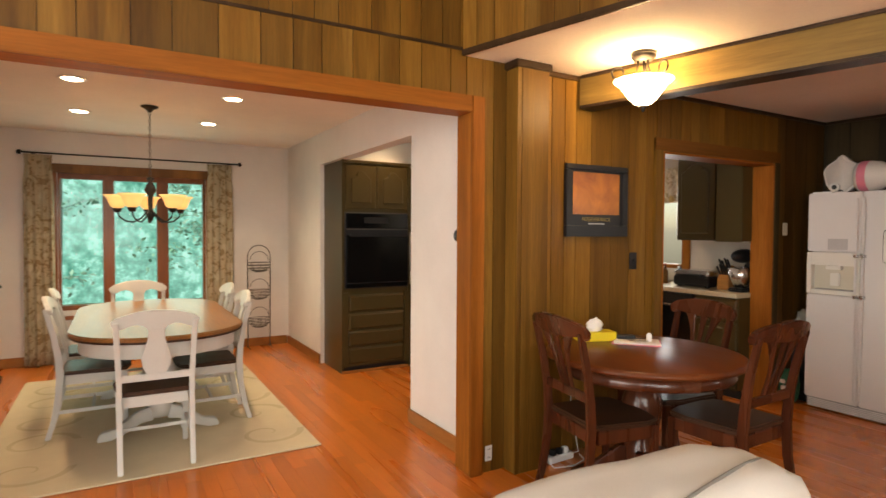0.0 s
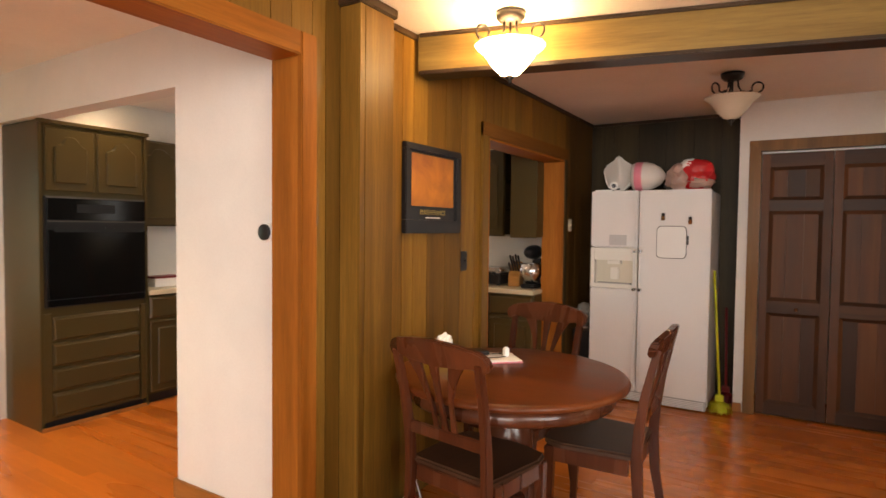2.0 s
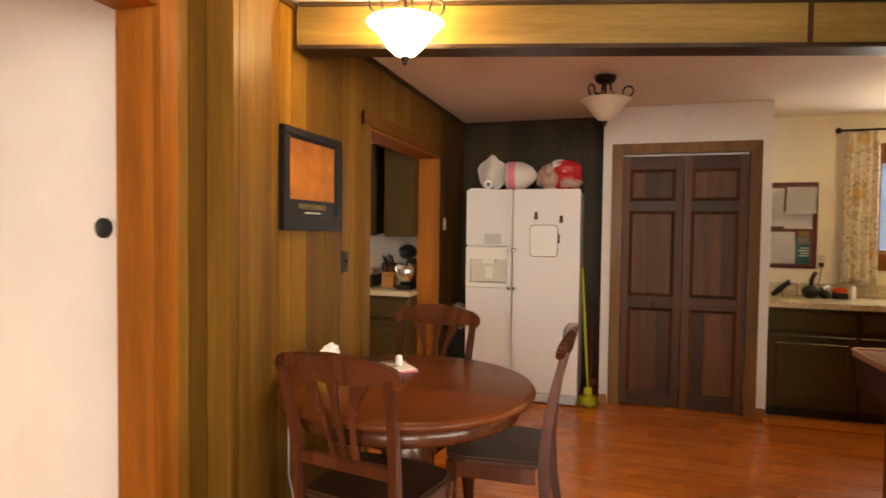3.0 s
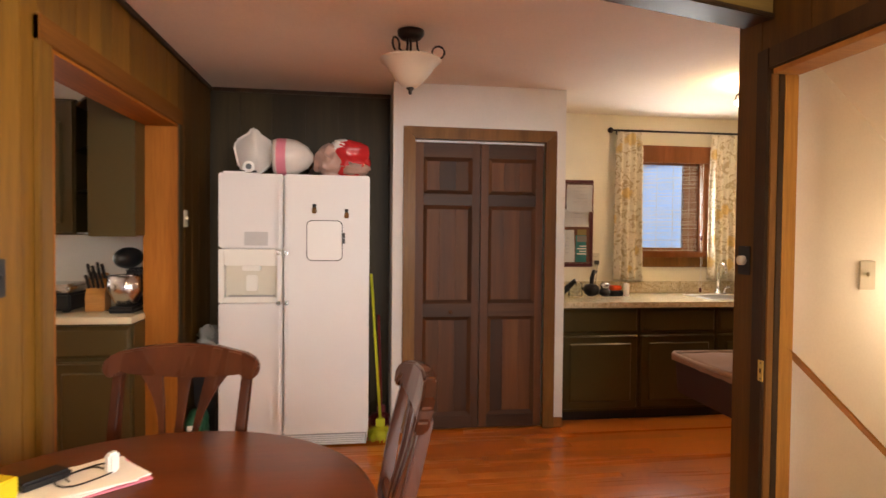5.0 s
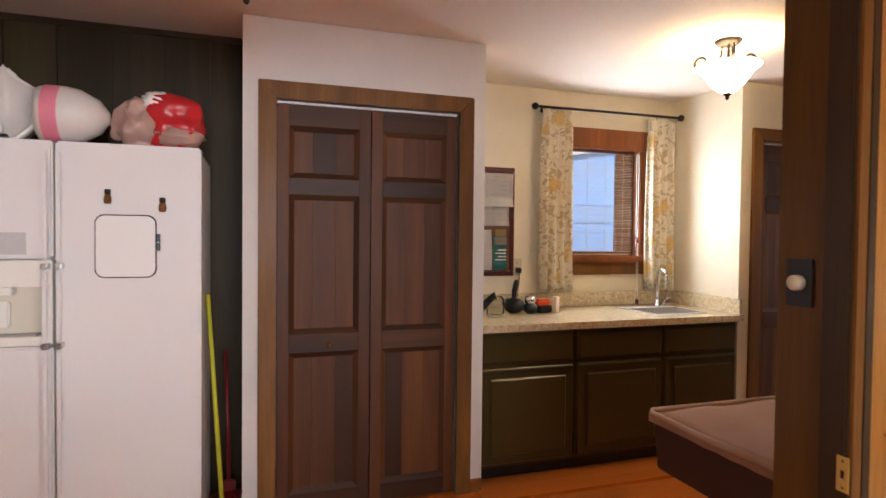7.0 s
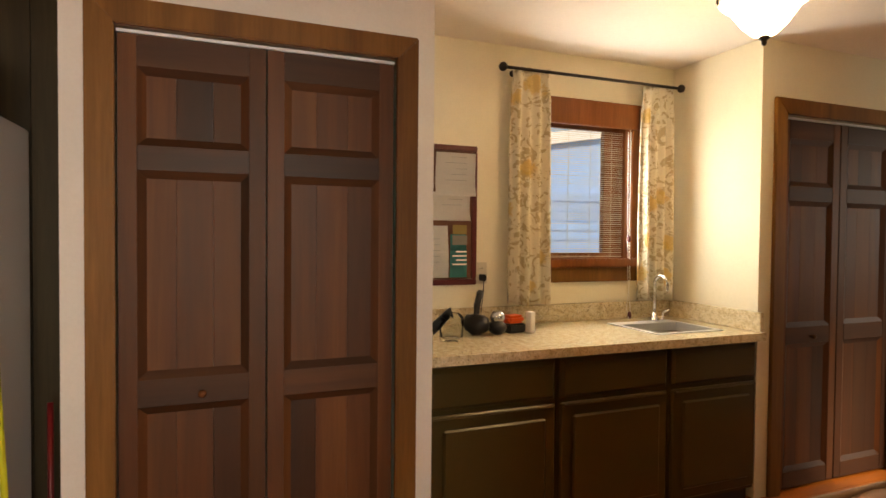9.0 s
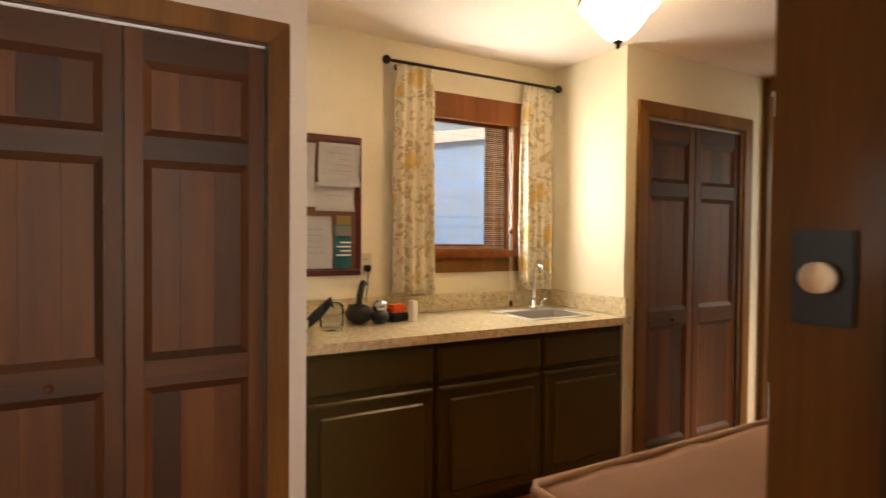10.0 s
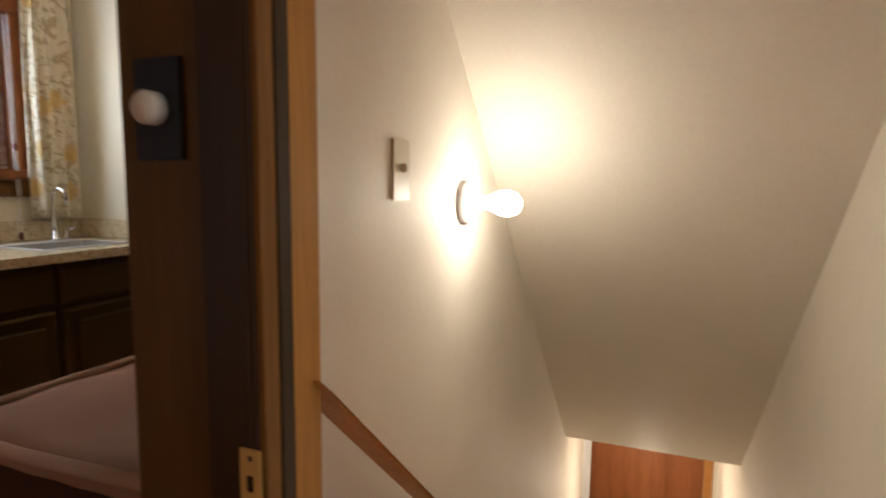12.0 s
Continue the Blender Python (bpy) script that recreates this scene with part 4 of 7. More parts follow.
bowl_light(LAMP_1, True)
bowl_light(LAMP_2, False)
bowl_light(LAMP_3, True, M_BOWL_DIM)
for cx, cy in CANS:
    e = thing("recessed_light", pose(cx, cy, 2.44), "round recessed ceiling light, lit", "ceiling light", "recessed lights over the dining table")
    bm = bmesh.new()
    lathe(bm, [(0.062, -0.001), (0.062, -0.005), (0.088, -0.006), (0.09, -0.001)], 28)
    part("trim_ring", bm, M_WHITE_PL, e, "", True)
    bm = bmesh.new()
    lathe(bm, [(0.001, -0.006), (0.06, -0.007), (0.06, -0.002)], 28)
    part("lens", bm, M_CAN, e, "glowing lens", True)


def chandelier():
    e = thing("chandelier", pose(0.41, 5.39, 2.44), "dark iron chandelier with amber glass shades on a chain", "chandelier")
    bm = bmesh.new()
    lathe(bm, [(0.015, -0.05), (0.03, -0.03), (0.065, -0.012), (0.066, -0.001)], 20)
    part("canopy", bm, M_IRON, e, "", True)
    for k in range(17):
        bm = bmesh.new()
        z = -0.06 - k * 0.031
        pts = [(0.009 * math.cos(t), 0, z + 0.018 * math.sin(t)) for t in [0.7 * q for q in range(10)]]
        if k % 2:
            pts = [(0, x, z2) for x, _, z2 in pts]
        tube(bm, pts, 0.0026, 5)
        part("chain_link", bm, M_GREYIRON, e)
    bm = bmesh.new()
    lathe(bm, [(0.008, -0.585), (0.03, -0.60), (0.014, -0.63), (0.035, -0.66), (0.045, -0.70), (0.022, -0.74), (0.018, -0.86), (0.035, -0.90), (0.018, -0.94), (0.004, -0.97)], 16)
    part("column", bm, M_IRON, e, "", True)
    for k in range(5):
        a = radians(20 + 72 * k)
        arm = bmesh.new()
        prof = [(0.02, -0.87), (0.07, -0.93), (0.13, -0.965), (0.19, -0.955), (0.235, -0.92), (0.25, -0.88)]
        tube(arm, [(r * math.cos(a), r * math.sin(a), z) for r, z in prof], 0.007, 7)
        part("arm", arm, M_IRON, e, "", True)
        cx, cy = 0.25 * math.cos(a), 0.25 * math.sin(a)
        bm = bmesh.new()
        lathe(bm, [(0.02, -0.885), (0.034, -0.86), (0.034, -0.85), (0.018, -0.848)], 14, cx, cy)
        cup = part("cup", bm, M_IRON, e, "", True)
        bm = bmesh.new()
        lathe(bm, [(0.03, -0.85), (0.052, -0.835), (0.066, -0.80), (0.078, -0.765), (0.105, -0.742), (0.101, -0.742), (0.073, -0.766), (0.06, -0.80), (0.046, -0.83), (0.02, -0.842)], 22, cx, cy)
        part("shade", bm, M_AMBER, e, "amber glass bell shade", True)


chandelier()


# ---- dining furniture ----
def rounded(w, h, r, n=8):
    pts = []
    for cx, cy, a in ((w - r, h - r, 0), (-w + r, h - r, 90), (-w + r, -h + r, 180), (w - r, -h + r, 270)):
        pts += [(cx + r * math.cos(radians(a + 90 * i / n)), cy + r * math.sin(radians(a + 90 * i / n))) for i in range(n + 1)]
    return pts


rug = thing("rug", pose(0.37, 5.02, 0), "beige flat-woven rug with a faint scroll pattern", "rug")
bm = bmesh.new()
box(bm, -0.94, 0.94, -1.38, 1.38, 0.004, 0.014)
part("woven_field", finish(bm, 0.003), M_RUG, rug)
M_SCROLL = paint("rug_scroll", (0.54, 0.46, 0.30), 0.95, 0.1, 160, 0.9, 0.05)
for sx in (-1, 1):
    for k in range(5):
        bm = bmesh.new()
        cx, cy, s = sx * 0.68, -1.0 + k * 0.5, 1 if k % 2 else -1
        for i in range(22):
            t0, t1 = i * 0.32, (i + 1) * 0.32
            q = [(cx + (0.24 - 0.03 * t) * math.cos(t) * w, cy + s * (0.24 - 0.03 * t) * math.sin(t) * w) for t, w in ((t0, 1.06), (t1, 1.06), (t1, 0.86), (t0, 0.86))]
            bm.faces.new([bm.verts.new((x, y, 0.0155)) for x, y in q])
        bmesh.ops.recalc_face_normals(bm, faces=bm.faces)
        part("scroll_pattern", bm, M_SCROLL, rug)


def dining_table():
    e = thing("dining_table", pose(0.41, 4.93, 0.016), "long oval table with honey wood top and white pedestal legs", "table")
    bm = bmesh.new()
    plate(bm, rounded(0.53, 1.08, 0.50, 14), 0.722, 0.75, "xy")
    part("tabletop", finish(bm, 0.008, 3), M_TABLETOP, e, "glossy honey wood top with dark edge")
    bm = bmesh.new()
    plate(bm, rounded(0.525, 1.075, 0.495, 14), 0.708, 0.7215, "xy")
    part("edge_moulding", finish(bm, 0.004), M_SEAT, e, "dark wood edge")
    bm = bmesh.new()
    plate(bm, rounded(0.475, 1.02, 0.45, 14), 0.61, 0.7075, "xy")
    part("apron", finish(bm, 0.004), M_WHITE_PAINT, e)
    for sy in (-0.55, 0.55):
        bm = bmesh.new()
        lathe(bm, [(0.06, 0.12), (0.075, 0.2), (0.06, 0.26), (0.085, 0.36), (0.10, 0.44), (0.07, 0.52), (0.06, 0.56), (0.09, 0.6095)], 20, 0, sy)
        part("pedestal", bm, M_WHITE_PAINT, e, "", True)
        for sx in (-1, 1):
            bm = bmesh.new()
            plate(bm, [(sx * 0.04, 0.2), (sx * 0.15, 0.16), (sx * 0.27, 0.07), (sx * 0.36, 0.05), (sx * 0.38, 0.0), (sx * 0.30, 0.0), (sx * 0.22, 0.03), (sx * 0.12, 0.09), (sx * 0.04, 0.1)], sy - 0.035, sy + 0.035, "xz")
            part("foot", finish(bm, 0.008), M_WHITE_PAINT, e)
    slab("stretcher", (-0.03, 0.03, -0.49, 0.49, 0.13, 0.18), M_WHITE_PAINT, e, 0.006)


dining_table()


def chair(m, name, label, group, frame_mat, seat_mat, style):
    """A wooden chair, its back to -y: sweeping posts, shaped crest rail, splats, sabre legs."""
    e = thing(name, m, label, "chair", group)
    bm = bmesh.new()
    plate(bm, [(-0.20, -0.19), (-0.225, 0.12), (-0.2, 0.2), (-0.1, 0.225), (0.1, 0.225), (0.2, 0.2), (0.225, 0.12), (0.20, -0.19)], 0.435, 0.462, "xy")
    part("seat", finish(bm, 0.009, 3), seat_mat, e, "dark wooden seat")
    for nm, out in (("front_apron", (-0.17, 0.17, 0.175, 0.198)), ("side_apron", (-0.205, -0.185, -0.165, 0.17)), ("side_apron", (0.185, 0.205, -0.165, 0.17)), ("back_apron", (-0.17, 0.17, -0.19, -0.17))):
        slab(nm, (*out, 0.37, 0.4345), frame_mat, e, 0.004)
    for s in (-1, 1):
        bm = bmesh.new()
        bar(bm, [(s * 0.19, 0.185, 0.0), (s * 0.192, 0.18, 0.2), (s * 0.192, 0.178, 0.4345)], [0.03, 0.036, 0.044], [0.03, 0.036, 0.044])
        part("front_leg", finish(bm, 0.005), frame_mat, e)
        bm = bmesh.new()
        pts = [(s * 0.19, -0.27, 0.0), (s * 0.192, -0.235, 0.12), (s * 0.193, -0.205, 0.28), (s * 0.193, -0.195, 0.44), (s * 0.195, -0.205, 0.58), (s * 0.2, -0.228, 0.72), (s * 0.205, -0.262, 0.86), (s * 0.207, -0.272, 0.90)]
        bar(bm, pts, 0.03, [0.032, 0.036, 0.042, 0.046, 0.042, 0.036, 0.03, 0.028])
        part("back_post", finish(bm, 0.004), frame_mat, e)
    if style == "dark":
        top = [(-0.235, 0.93), (-0.25, 0.905), (-0.24, 0.875), (-0.215, 0.865), (-0.19, 0.882), (-0.12, 0.872), (0, 0.866), (0.12, 0.872), (0.19, 0.882), (0.215, 0.865), (0.24, 0.875), (0.25, 0.905), (0.235, 0.93), (0.2, 0.945), (0.1, 0.962), (0, 0.968), (-0.1, 0.962), (-0.2, 0.945)]
        bm = bmesh.new()
        plate(bm, top, -0.017, 0.017, "xz")
        bmesh.ops.triangulate(bm, faces=[f for f in bm.faces if len(f.verts) > 4])
        finish(bm, 0.006)
        for q in bm.verts:
            q.co.y += 0.5 * q.co.x ** 2 - 0.285 - 0.25 * (q.co.z - 0.9)
        part("crest_rail", bm, frame_mat, e, "scrolled crest rail")
        slab("lower_rail", (-0.185, 0.185, -0.215, -0.195, 0.565, 0.612), frame_mat, e, 0.005)
        for x0, x1, w0, w1 in ((-0.045, -0.105, 0.028, 0.07), (0, 0, 0.036, 0.046), (0.045, 0.105, 0.028, 0.07)):
            bm = bmesh.new()
            n = 8
            rows = []
            for i in range(n + 1):
                t = i / n
                x = x0 + (x1 - x0) * t ** 2.2
                w = w0 + (w1 - w0) * t ** 3 - 0.012 * math.sin(math.pi * t)
                y = -0.205 - 0.075 * t ** 1.4 - 0.012 * math.sin(math.pi * t) + 0.5 * x * x
                z = 0.61 + 0.265 * t
                rows.append((x, y, z, w))
            bar(bm, [(x, y, z) for x, y, z, _ in rows], [r[3] for r in rows], 0.013)
            part("back_splat", finish(bm, 0.002), frame_mat, e)
    else:
        top = [(-0.225, 0.87), (-0.235, 0.90), (-0.2, 0.93), (-0.1, 0.962), (0, 0.972), (0.1, 0.962), (0.2, 0.93), (0.235, 0.90), (0.225, 0.87), (0.18, 0.855), (0.14, 0.875), (0.10, 0.885), (0.06, 0.87), (0.045, 0.845), (-0.045, 0.845), (-0.06, 0.87), (-0.10, 0.885), (-0.14, 0.875), (-0.18, 0.855)]
        bm = bmesh.new()
        plate(bm, top, -0.014, 0.014, "xz")
        bmesh.ops.triangulate(bm, faces=[f for f in bm.faces if len(f.verts) > 4])
        finish(bm, 0.004)
        for q in bm.verts:
            q.co.y += 0.45 * q.co.x ** 2 - 0.275 - 0.25 * (q.co.z - 0.9)
        part("crest_rail", bm, frame_mat, e, "arched crest rail")
        vase = [(-0.05, 0.57), (-0.075, 0.62), (-0.08, 0.67), (-0.062, 0.73), (-0.045, 0.79), (-0.042, 0.86), (0.042, 0.86), (0.045, 0.79), (0.062, 0.73), (0.08, 0.67), (0.075, 0.62), (0.05, 0.57)]
        bm = bmesh.new()
        plate(bm, vase, -0.008, 0.008, "xz")
        for q in bm.verts:
            q.co.y += -0.205 - 0.066 * max(0.0, (q.co.z - 0.57) / 0.29) ** 1.4
        part("back_splat", finish(bm, 0.002), frame_mat, e, "vase-shaped splat")
        slab("lower_rail", (-0.185, 0.185, -0.214, -0.196, 0.53, 0.572), frame_mat, e, 0.004)
        slab("side_stretcher", (-0.2, -0.182, -0.215, 0.168, 0.17, 0.195), frame_mat, e, 0.003)
        slab("side_stretcher", (0.182, 0.2, -0.215, 0.168, 0.17, 0.195), frame_mat, e, 0.003)
        slab("cross_stretcher", (-0.181, 0.181, -0.02, -0.002, 0.172, 0.193), frame_mat, e, 0.003)
    if style == "dark":
        for c in e.children:
            c.data.transform(Matrix.Diagonal((1, 1, 1.035, 1)))
    else:
        for c in e.children:
            c.data.transform(Matrix.Diagonal((1, 1, 0.965, 1)))
    return e


wc = chair(pose(0.355, 3.98, 0.016, 0, 0, 0), "dining_chair", "white painted dining chair with vase splat and dark seat", "chairs round the dining table", M_WHITE_PAINT, M_SEAT, "white")
for m in (pose(0.02, 4.76, 0.016, 0, 0, -90), pose(0.0, 5.42, 0.016, 0, 0, -88), pose(0.74, 4.60, 0.016, 0, 0, 90), pose(0.74, 5.30, 0.016, 0, 0, 92), pose(0.33, 5.66, 0.016, 0, 0, 180)):
    copy_thing(wc, m)

# wire basket stand in the corner
ws = thing("wire_stand", pose(1.655, DN - 0.10, 0), "tall grey wire stand with three baskets", "basket stand")
bm = bmesh.new()
tube(bm, [(-0.13, 0, 0.0), (-0.135, 0, 1.1)] + [(0.135 * math.cos(t), 0, 1.1 + 0.135 * math.sin(t)) for t in [math.pi - 0.314 * q for q in range(1, 10)]] + [(0.135, 0, 1.1), (0.13, 0, 0.0)], 0.006, 7)
part("frame", bm, M_GREYIRON, ws, "", True)
for z in (1.03, 0.70, 0.36):
    bk = bmesh.new()
    for r, dz in ((0.13, 0.0), (0.125, -0.035), (0.115, -0.07), (0.09, -0.10), (0.05, -0.115)):
        tube(bk, [(r * math.cos(t), 0.55 * r * math.sin(t) - 0.02, z + dz) for t in [0.35 * q for q in range(19)]], 0.0035, 5)
    for q in range(8):
        a = q * math.pi / 4
        tube(bk, [(r * math.cos(a), 0.55 * r * math.sin(a) - 0.02, z + dz) for r, dz in ((0.13, 0.0), (0.115, -0.07), (0.05, -0.115))], 0.003, 5)
    part("basket", bk, M_GREYIRON, ws)
    bm = bmesh.new()
    tube(bm, [(0.11 * math.cos(t), -0.02, z + 0.02 + 0.11 * math.sin(t)) for t in [0.3 * q for q in range(11)]], 0.004, 6)
    part("handle", bm, M_GREYIRON, ws)
for s in (-1, 1):
    bm = bmesh.new()
    tube(bm, [(s * 0.13, 0.06, 0.004), (s * 0.13, 0.0, 0.03), (s * 0.13, -0.12, 0.004)], 0.006, 6)
    part("foot", bm, M_GREYIRON, ws)
# dark carved stand at the far side of the dining room
ds = thing("carved_stand", pose(-0.93, 6.55, 0), "dark carved wooden plant stand", "plant stand")
bm = bmesh.new()
lathe(bm, [(0.16, 0.0), (0.17, 0.05), (0.06, 0.1), (0.05, 0.2), (0.09, 0.3), (0.14, 0.36), (0.08, 0.42), (0.05, 0.5), (0.07, 0.62), (0.12, 0.72), (0.06, 0.78), (0.05, 0.86)], 22)
part("column", bm, M_CHERRY, ds, "", True)
bm = bmesh.new()
lathe(bm, [(0.05, 0.86), (0.17, 0.87), (0.18, 0.885), (0.17, 0.90)], 26)
part("top", bm, M_CHERRY, ds, "", True)
# thermostat
th = thing("thermostat", pose(DE, 3.10, 1.385), "round black and white wall thermostat", "thermostat")
for nm, r, d, mt in (("base", 0.042, 0.01, M_WHITE_PL), ("dial", 0.036, 0.024, M_BLACK)):
    bm = bmesh.new()
    lathe(bm, [(r, 0.0005), (r, d), (r * 0.9, d + 0.003)], 24)
    bmesh.ops.transform(bm, matrix=pose(0, 0, 0, 0, -90, 0), verts=bm.verts)
    part(nm, bm, mt, th, "", True)
# ---- nook ----
rt = thing("round_table", pose(2.66, 2.19, 0), "round dark cherry pedestal table", "table")
bm = bmesh.new()
lathe(bm, [(0.001, 0.722), (0.50, 0.722), (0.523, 0.73), (0.528, 0.742), (0.52, 0.755), (0.505, 0.76), (0.001, 0.76)], 64, cap=False)
part("tabletop", bm, M_CHERRY_X, rt, "", True)
bm = bmesh.new()
lathe(bm, [(0.43, 0.655), (0.465, 0.655), (0.47, 0.67), (0.465, 0.7215), (0.43, 0.7215)], 64)
part("apron", bm, M_CHERRY, rt, "", True)
bm = bmesh.new()
lathe(bm, [(0.075, 0.14), (0.09, 0.18), (0.09, 0.24), (0.065, 0.27), (0.08, 0.33), (0.105, 0.41), (0.11, 0.47), (0.085, 0.55), (0.065, 0.58), (0.085, 0.6), (0.065, 0.615), (0.09, 0.635), (0.11, 0.6545)], 28)
part("pedestal", bm, M_CHERRY, rt, "", True)
for k in range(4):
    bm = bmesh.new()
    plate(bm, [(0.05, 0.24), (0.12, 0.23), (0.24, 0.13), (0.34, 0.075), (0.38, 0.05), (0.38, 0.0), (0.31, 0.0), (0.22, 0.05), (0.12, 0.12), (0.05, 0.14)], -0.035, 0.035, "xz")
    finish(bm, 0.008)
    bmesh.ops.transform(bm, matrix=Matrix.Rotation(radians(45 + 90 * k), 4, "Z"), verts=bm.verts)
    part("foot", bm, M_CHERRY, rt)

nc = chair(pose(2.345, 2.186, 0, 0, 0, -99), "wooden_chair", "dark cherry wooden chair with fanned splats", "chairs round the round table", M_CHERRY, M_SEAT, "dark")
copy_thing(nc, pose(2.88, 1.83, 0, 0, 0, 2))
copy_thing(nc, pose(3.018, 2.309, 0, 0, 0, 81))

TZ = 0.76
tb = thing("tissue_box", pose(2.66, 2.555, TZ, 0, 0, -22), "yellow tissue box with a tissue pulled up", "tissue box")
slab("box", (-0.115, 0.115, -0.06, 0.06, 0.0005, 0.055), M_YELLOW, tb, 0.003)
bm = bmesh.new()
blob(bm, (0.0, 0.0, 0.082), (0.048, 0.028, 0.042), 0.45, 4.5, 32, 22, 0.4)
for q in bm.verts:
    q.co.z += 0.35 * max(0.0, q.co.x + 0.01) * max(0.0, (q.co.z - 0.08) / 0.06)
part("tissue", bm, M_PAPER, tb, "crumpled white tissue", True)
mg = thing("mail_pile", pose(2.815, 2.37, TZ, 0, 0, -50), "small pile of magazines and letters", "papers")
for k, (mt, a, w, h) in enumerate(((M_PINK, 0, 0.135, 0.10), (M_PAPER, 6, 0.13, 0.095), (M_PAPER, -9, 0.115, 0.09))):
    bm = bmesh.new()
    box(bm, -w, w, -h, h, 0.0008 + k * 0.0045, 0.0048 + k * 0.0045)
    bmesh.ops.transform(bm, matrix=Matrix.Rotation(radians(a), 4, "Z"), verts=bm.verts)
    part("sheet", finish(bm, 0.001), mt, mg)
ph = thing("phone_charger", pose(2.80, 2.44, TZ + 0.0145, 0, 0, -35), "black charger case with a looped white cord", "charger")
slab("case", (-0.055, 0.055, -0.03, 0.03, 0.0005, 0.022), M_BLACK, ph, 0.006)
bm = bmesh.new()
tube(bm, [(0.05 + 0.06 * math.cos(t) + 0.004 * t, -0.06 + 0.045 * math.sin(t), 0.005 + 0.002 * math.sin(3 * t)) for t in [0.35 * q for q in range(28)]], 0.0022, 5)
part("cord", bm, M_BLACK, ph)
slab("plug", (0.10, 0.128, -0.10, -0.075, 0.0005, 0.05), M_WHITE_PL, ph, 0.006, "white plug")
# framed print
fp = thing("framed_picture", pose(2.87, WALL_A, 1.63), "black framed sunset print on the wall", "picture")
bm = bmesh.new()
for d in ((-0.272, 0.272, -0.03, -0.001, 0.178, 0.213), (-0.272, 0.272, -0.03, -0.001, -0.247, -0.178), (-0.272, -0.222, -0.03, -0.001, -0.1775, 0.1775), (0.222, 0.272, -0.03, -0.001, -0.1775, 0.1775)):
    box(bm, *d)
part("frame", finish(bm, 0.004), M_BLACK, fp)
slab("mat_board", (-0.2215, 0.2215, -0.012, -0.002, -0.177, 0.177), M_BLACK, fp)
bm = bmesh.new()
box(bm, -0.205, 0.205, -0.0145, -0.0125, -0.105, 0.165)
part("print", bm, M_SUNSET, fp, "orange sunset print")
fc_ = bpy.data.curves.new("caption", "FONT")
fc_.body, fc_.size, fc_.extrude, fc_.align_x = "PERSEVERANCE", 0.036, 0.0006, "CENTER"
cap_ = new("caption", fc_)
cap_.matrix_world = pose(0, -0.0135, -0.148, 90, 0, 0)
cap_me = bpy.data.meshes.new_from_object(cap_)
bpy.data.objects.remove(cap_)
cap_me.transform(pose(0, -0.0135, -0.148, 90, 0, 0))
cap_me.materials.clear()
cap_me.materials.append(M_OLDGOLD)
cap_ob = new("caption", cap_me)
cap_ob.parent = fp
slab("caption_bar", (-0.07, 0.07, -0.0145, -0.0125, -0.168, -0.161), M_BEAD, fp)


def wall_plate(name, m, w, h, mat, label, kind, knob=None):
    """A plate on a wall that faces local -y."""
    e = thing(name, m, label, "switch" if kind != "outlet" else "outlet")
    slab("plate", (-w, w, -0.006, -0.0005, -h, h), mat, e, 0.002)
    if kind == "toggle":
        slab("toggle", (-0.006, 0.006, -0.018, -0.0065, -0.004, 0.012), knob or mat, e, 0.002)
    if kind == "outlet":
        for z in (-0.024, 0.024):
            slab("socket", (-0.015, 0.015, -0.0085, -0.0065, z - 0.016, z + 0.016), mat, e, 0.002)
            slab("slot", (-0.007, -0.004, -0.0095, -0.009, z - 0.004, z + 0.006), M_BLACK, e)
            slab("slot", (0.004, 0.007, -0.0095, -0.009, z - 0.004, z + 0.006), M_BLACK, e)
    if kind == "dial":
        bm = bmesh.new()
        lathe(bm, [(0.019, 0.0065), (0.019, 0.024), (0.016, 0.028), (0.001, 0.0285)], 24)
        bmesh.ops.transform(bm, matrix=pose(0, 0, 0, 90, 0, 0), verts=bm.verts)
        part("knob", bm, knob, e, "round ivory dimmer knob", True)
    return e


wall_plate("light_switch", pose(3.225, WALL_A, 1.217), 0.036, 0.058, M_BLACK, "dark wall switch on the wood panelling", "toggle")
wall_plate("light_switch", pose(5.05, WALL_A, 1.446), 0.034, 0.052, M_IVORY, "ivory wall switch on dark panelling", "toggle")
wall_plate("wall_outlet", pose(2.04, WALL_A, 0.11), 0.024, 0.045, M_WHITE_PL, "white outlet low on the panelling", "outlet")
wall_plate("dimmer_switch", pose(3.478, WC + 0.001, 1.27, 0, 0, 180), 0.036, 0.058, M_BLACK, "black dimmer plate with ivory knob", "dial", M_IVORY)
wall_plate("light_switch", pose(3.41, -0.319, 1.214, 0, 0, -90), 0.036, 0.058, M_IVORY, "ivory toggle switch in the stairwell", "toggle")
sp = thing("power_strip", pose(2.52, 2.70, 0, 0, 0, 4), "white power strip with plugs on the floor", "power strip")
slab("body", (-0.10, 0.10, -0.03, 0.03, 0.001, 0.04), M_WHITE_PL, sp, 0.005)
for x in (-0.055, 0.0, 0.05):
    slab("plug", (x - 0.016, x + 0.016, -0.018, 0.018, 0.0405, 0.075), M_BLACK if x < 0.02 else M_WHITE_PL, sp, 0.004)
bm = bmesh.new()
tube(bm, [(0.1, 0, 0.02), (0.15, -0.02, 0.03), (0.17, 0.02, 0.10), (0.15, 0.05, 0.28), (0.155, 0.055, 0.5)], 0.004, 6)
tube(bm, [(-0.1, -0.01, 0.012), (-0.12, -0.08, 0.006), (0.0, -0.12, 0.006), (0.13, -0.09, 0.006), (0.16, -0.02, 0.01)], 0.004, 6)
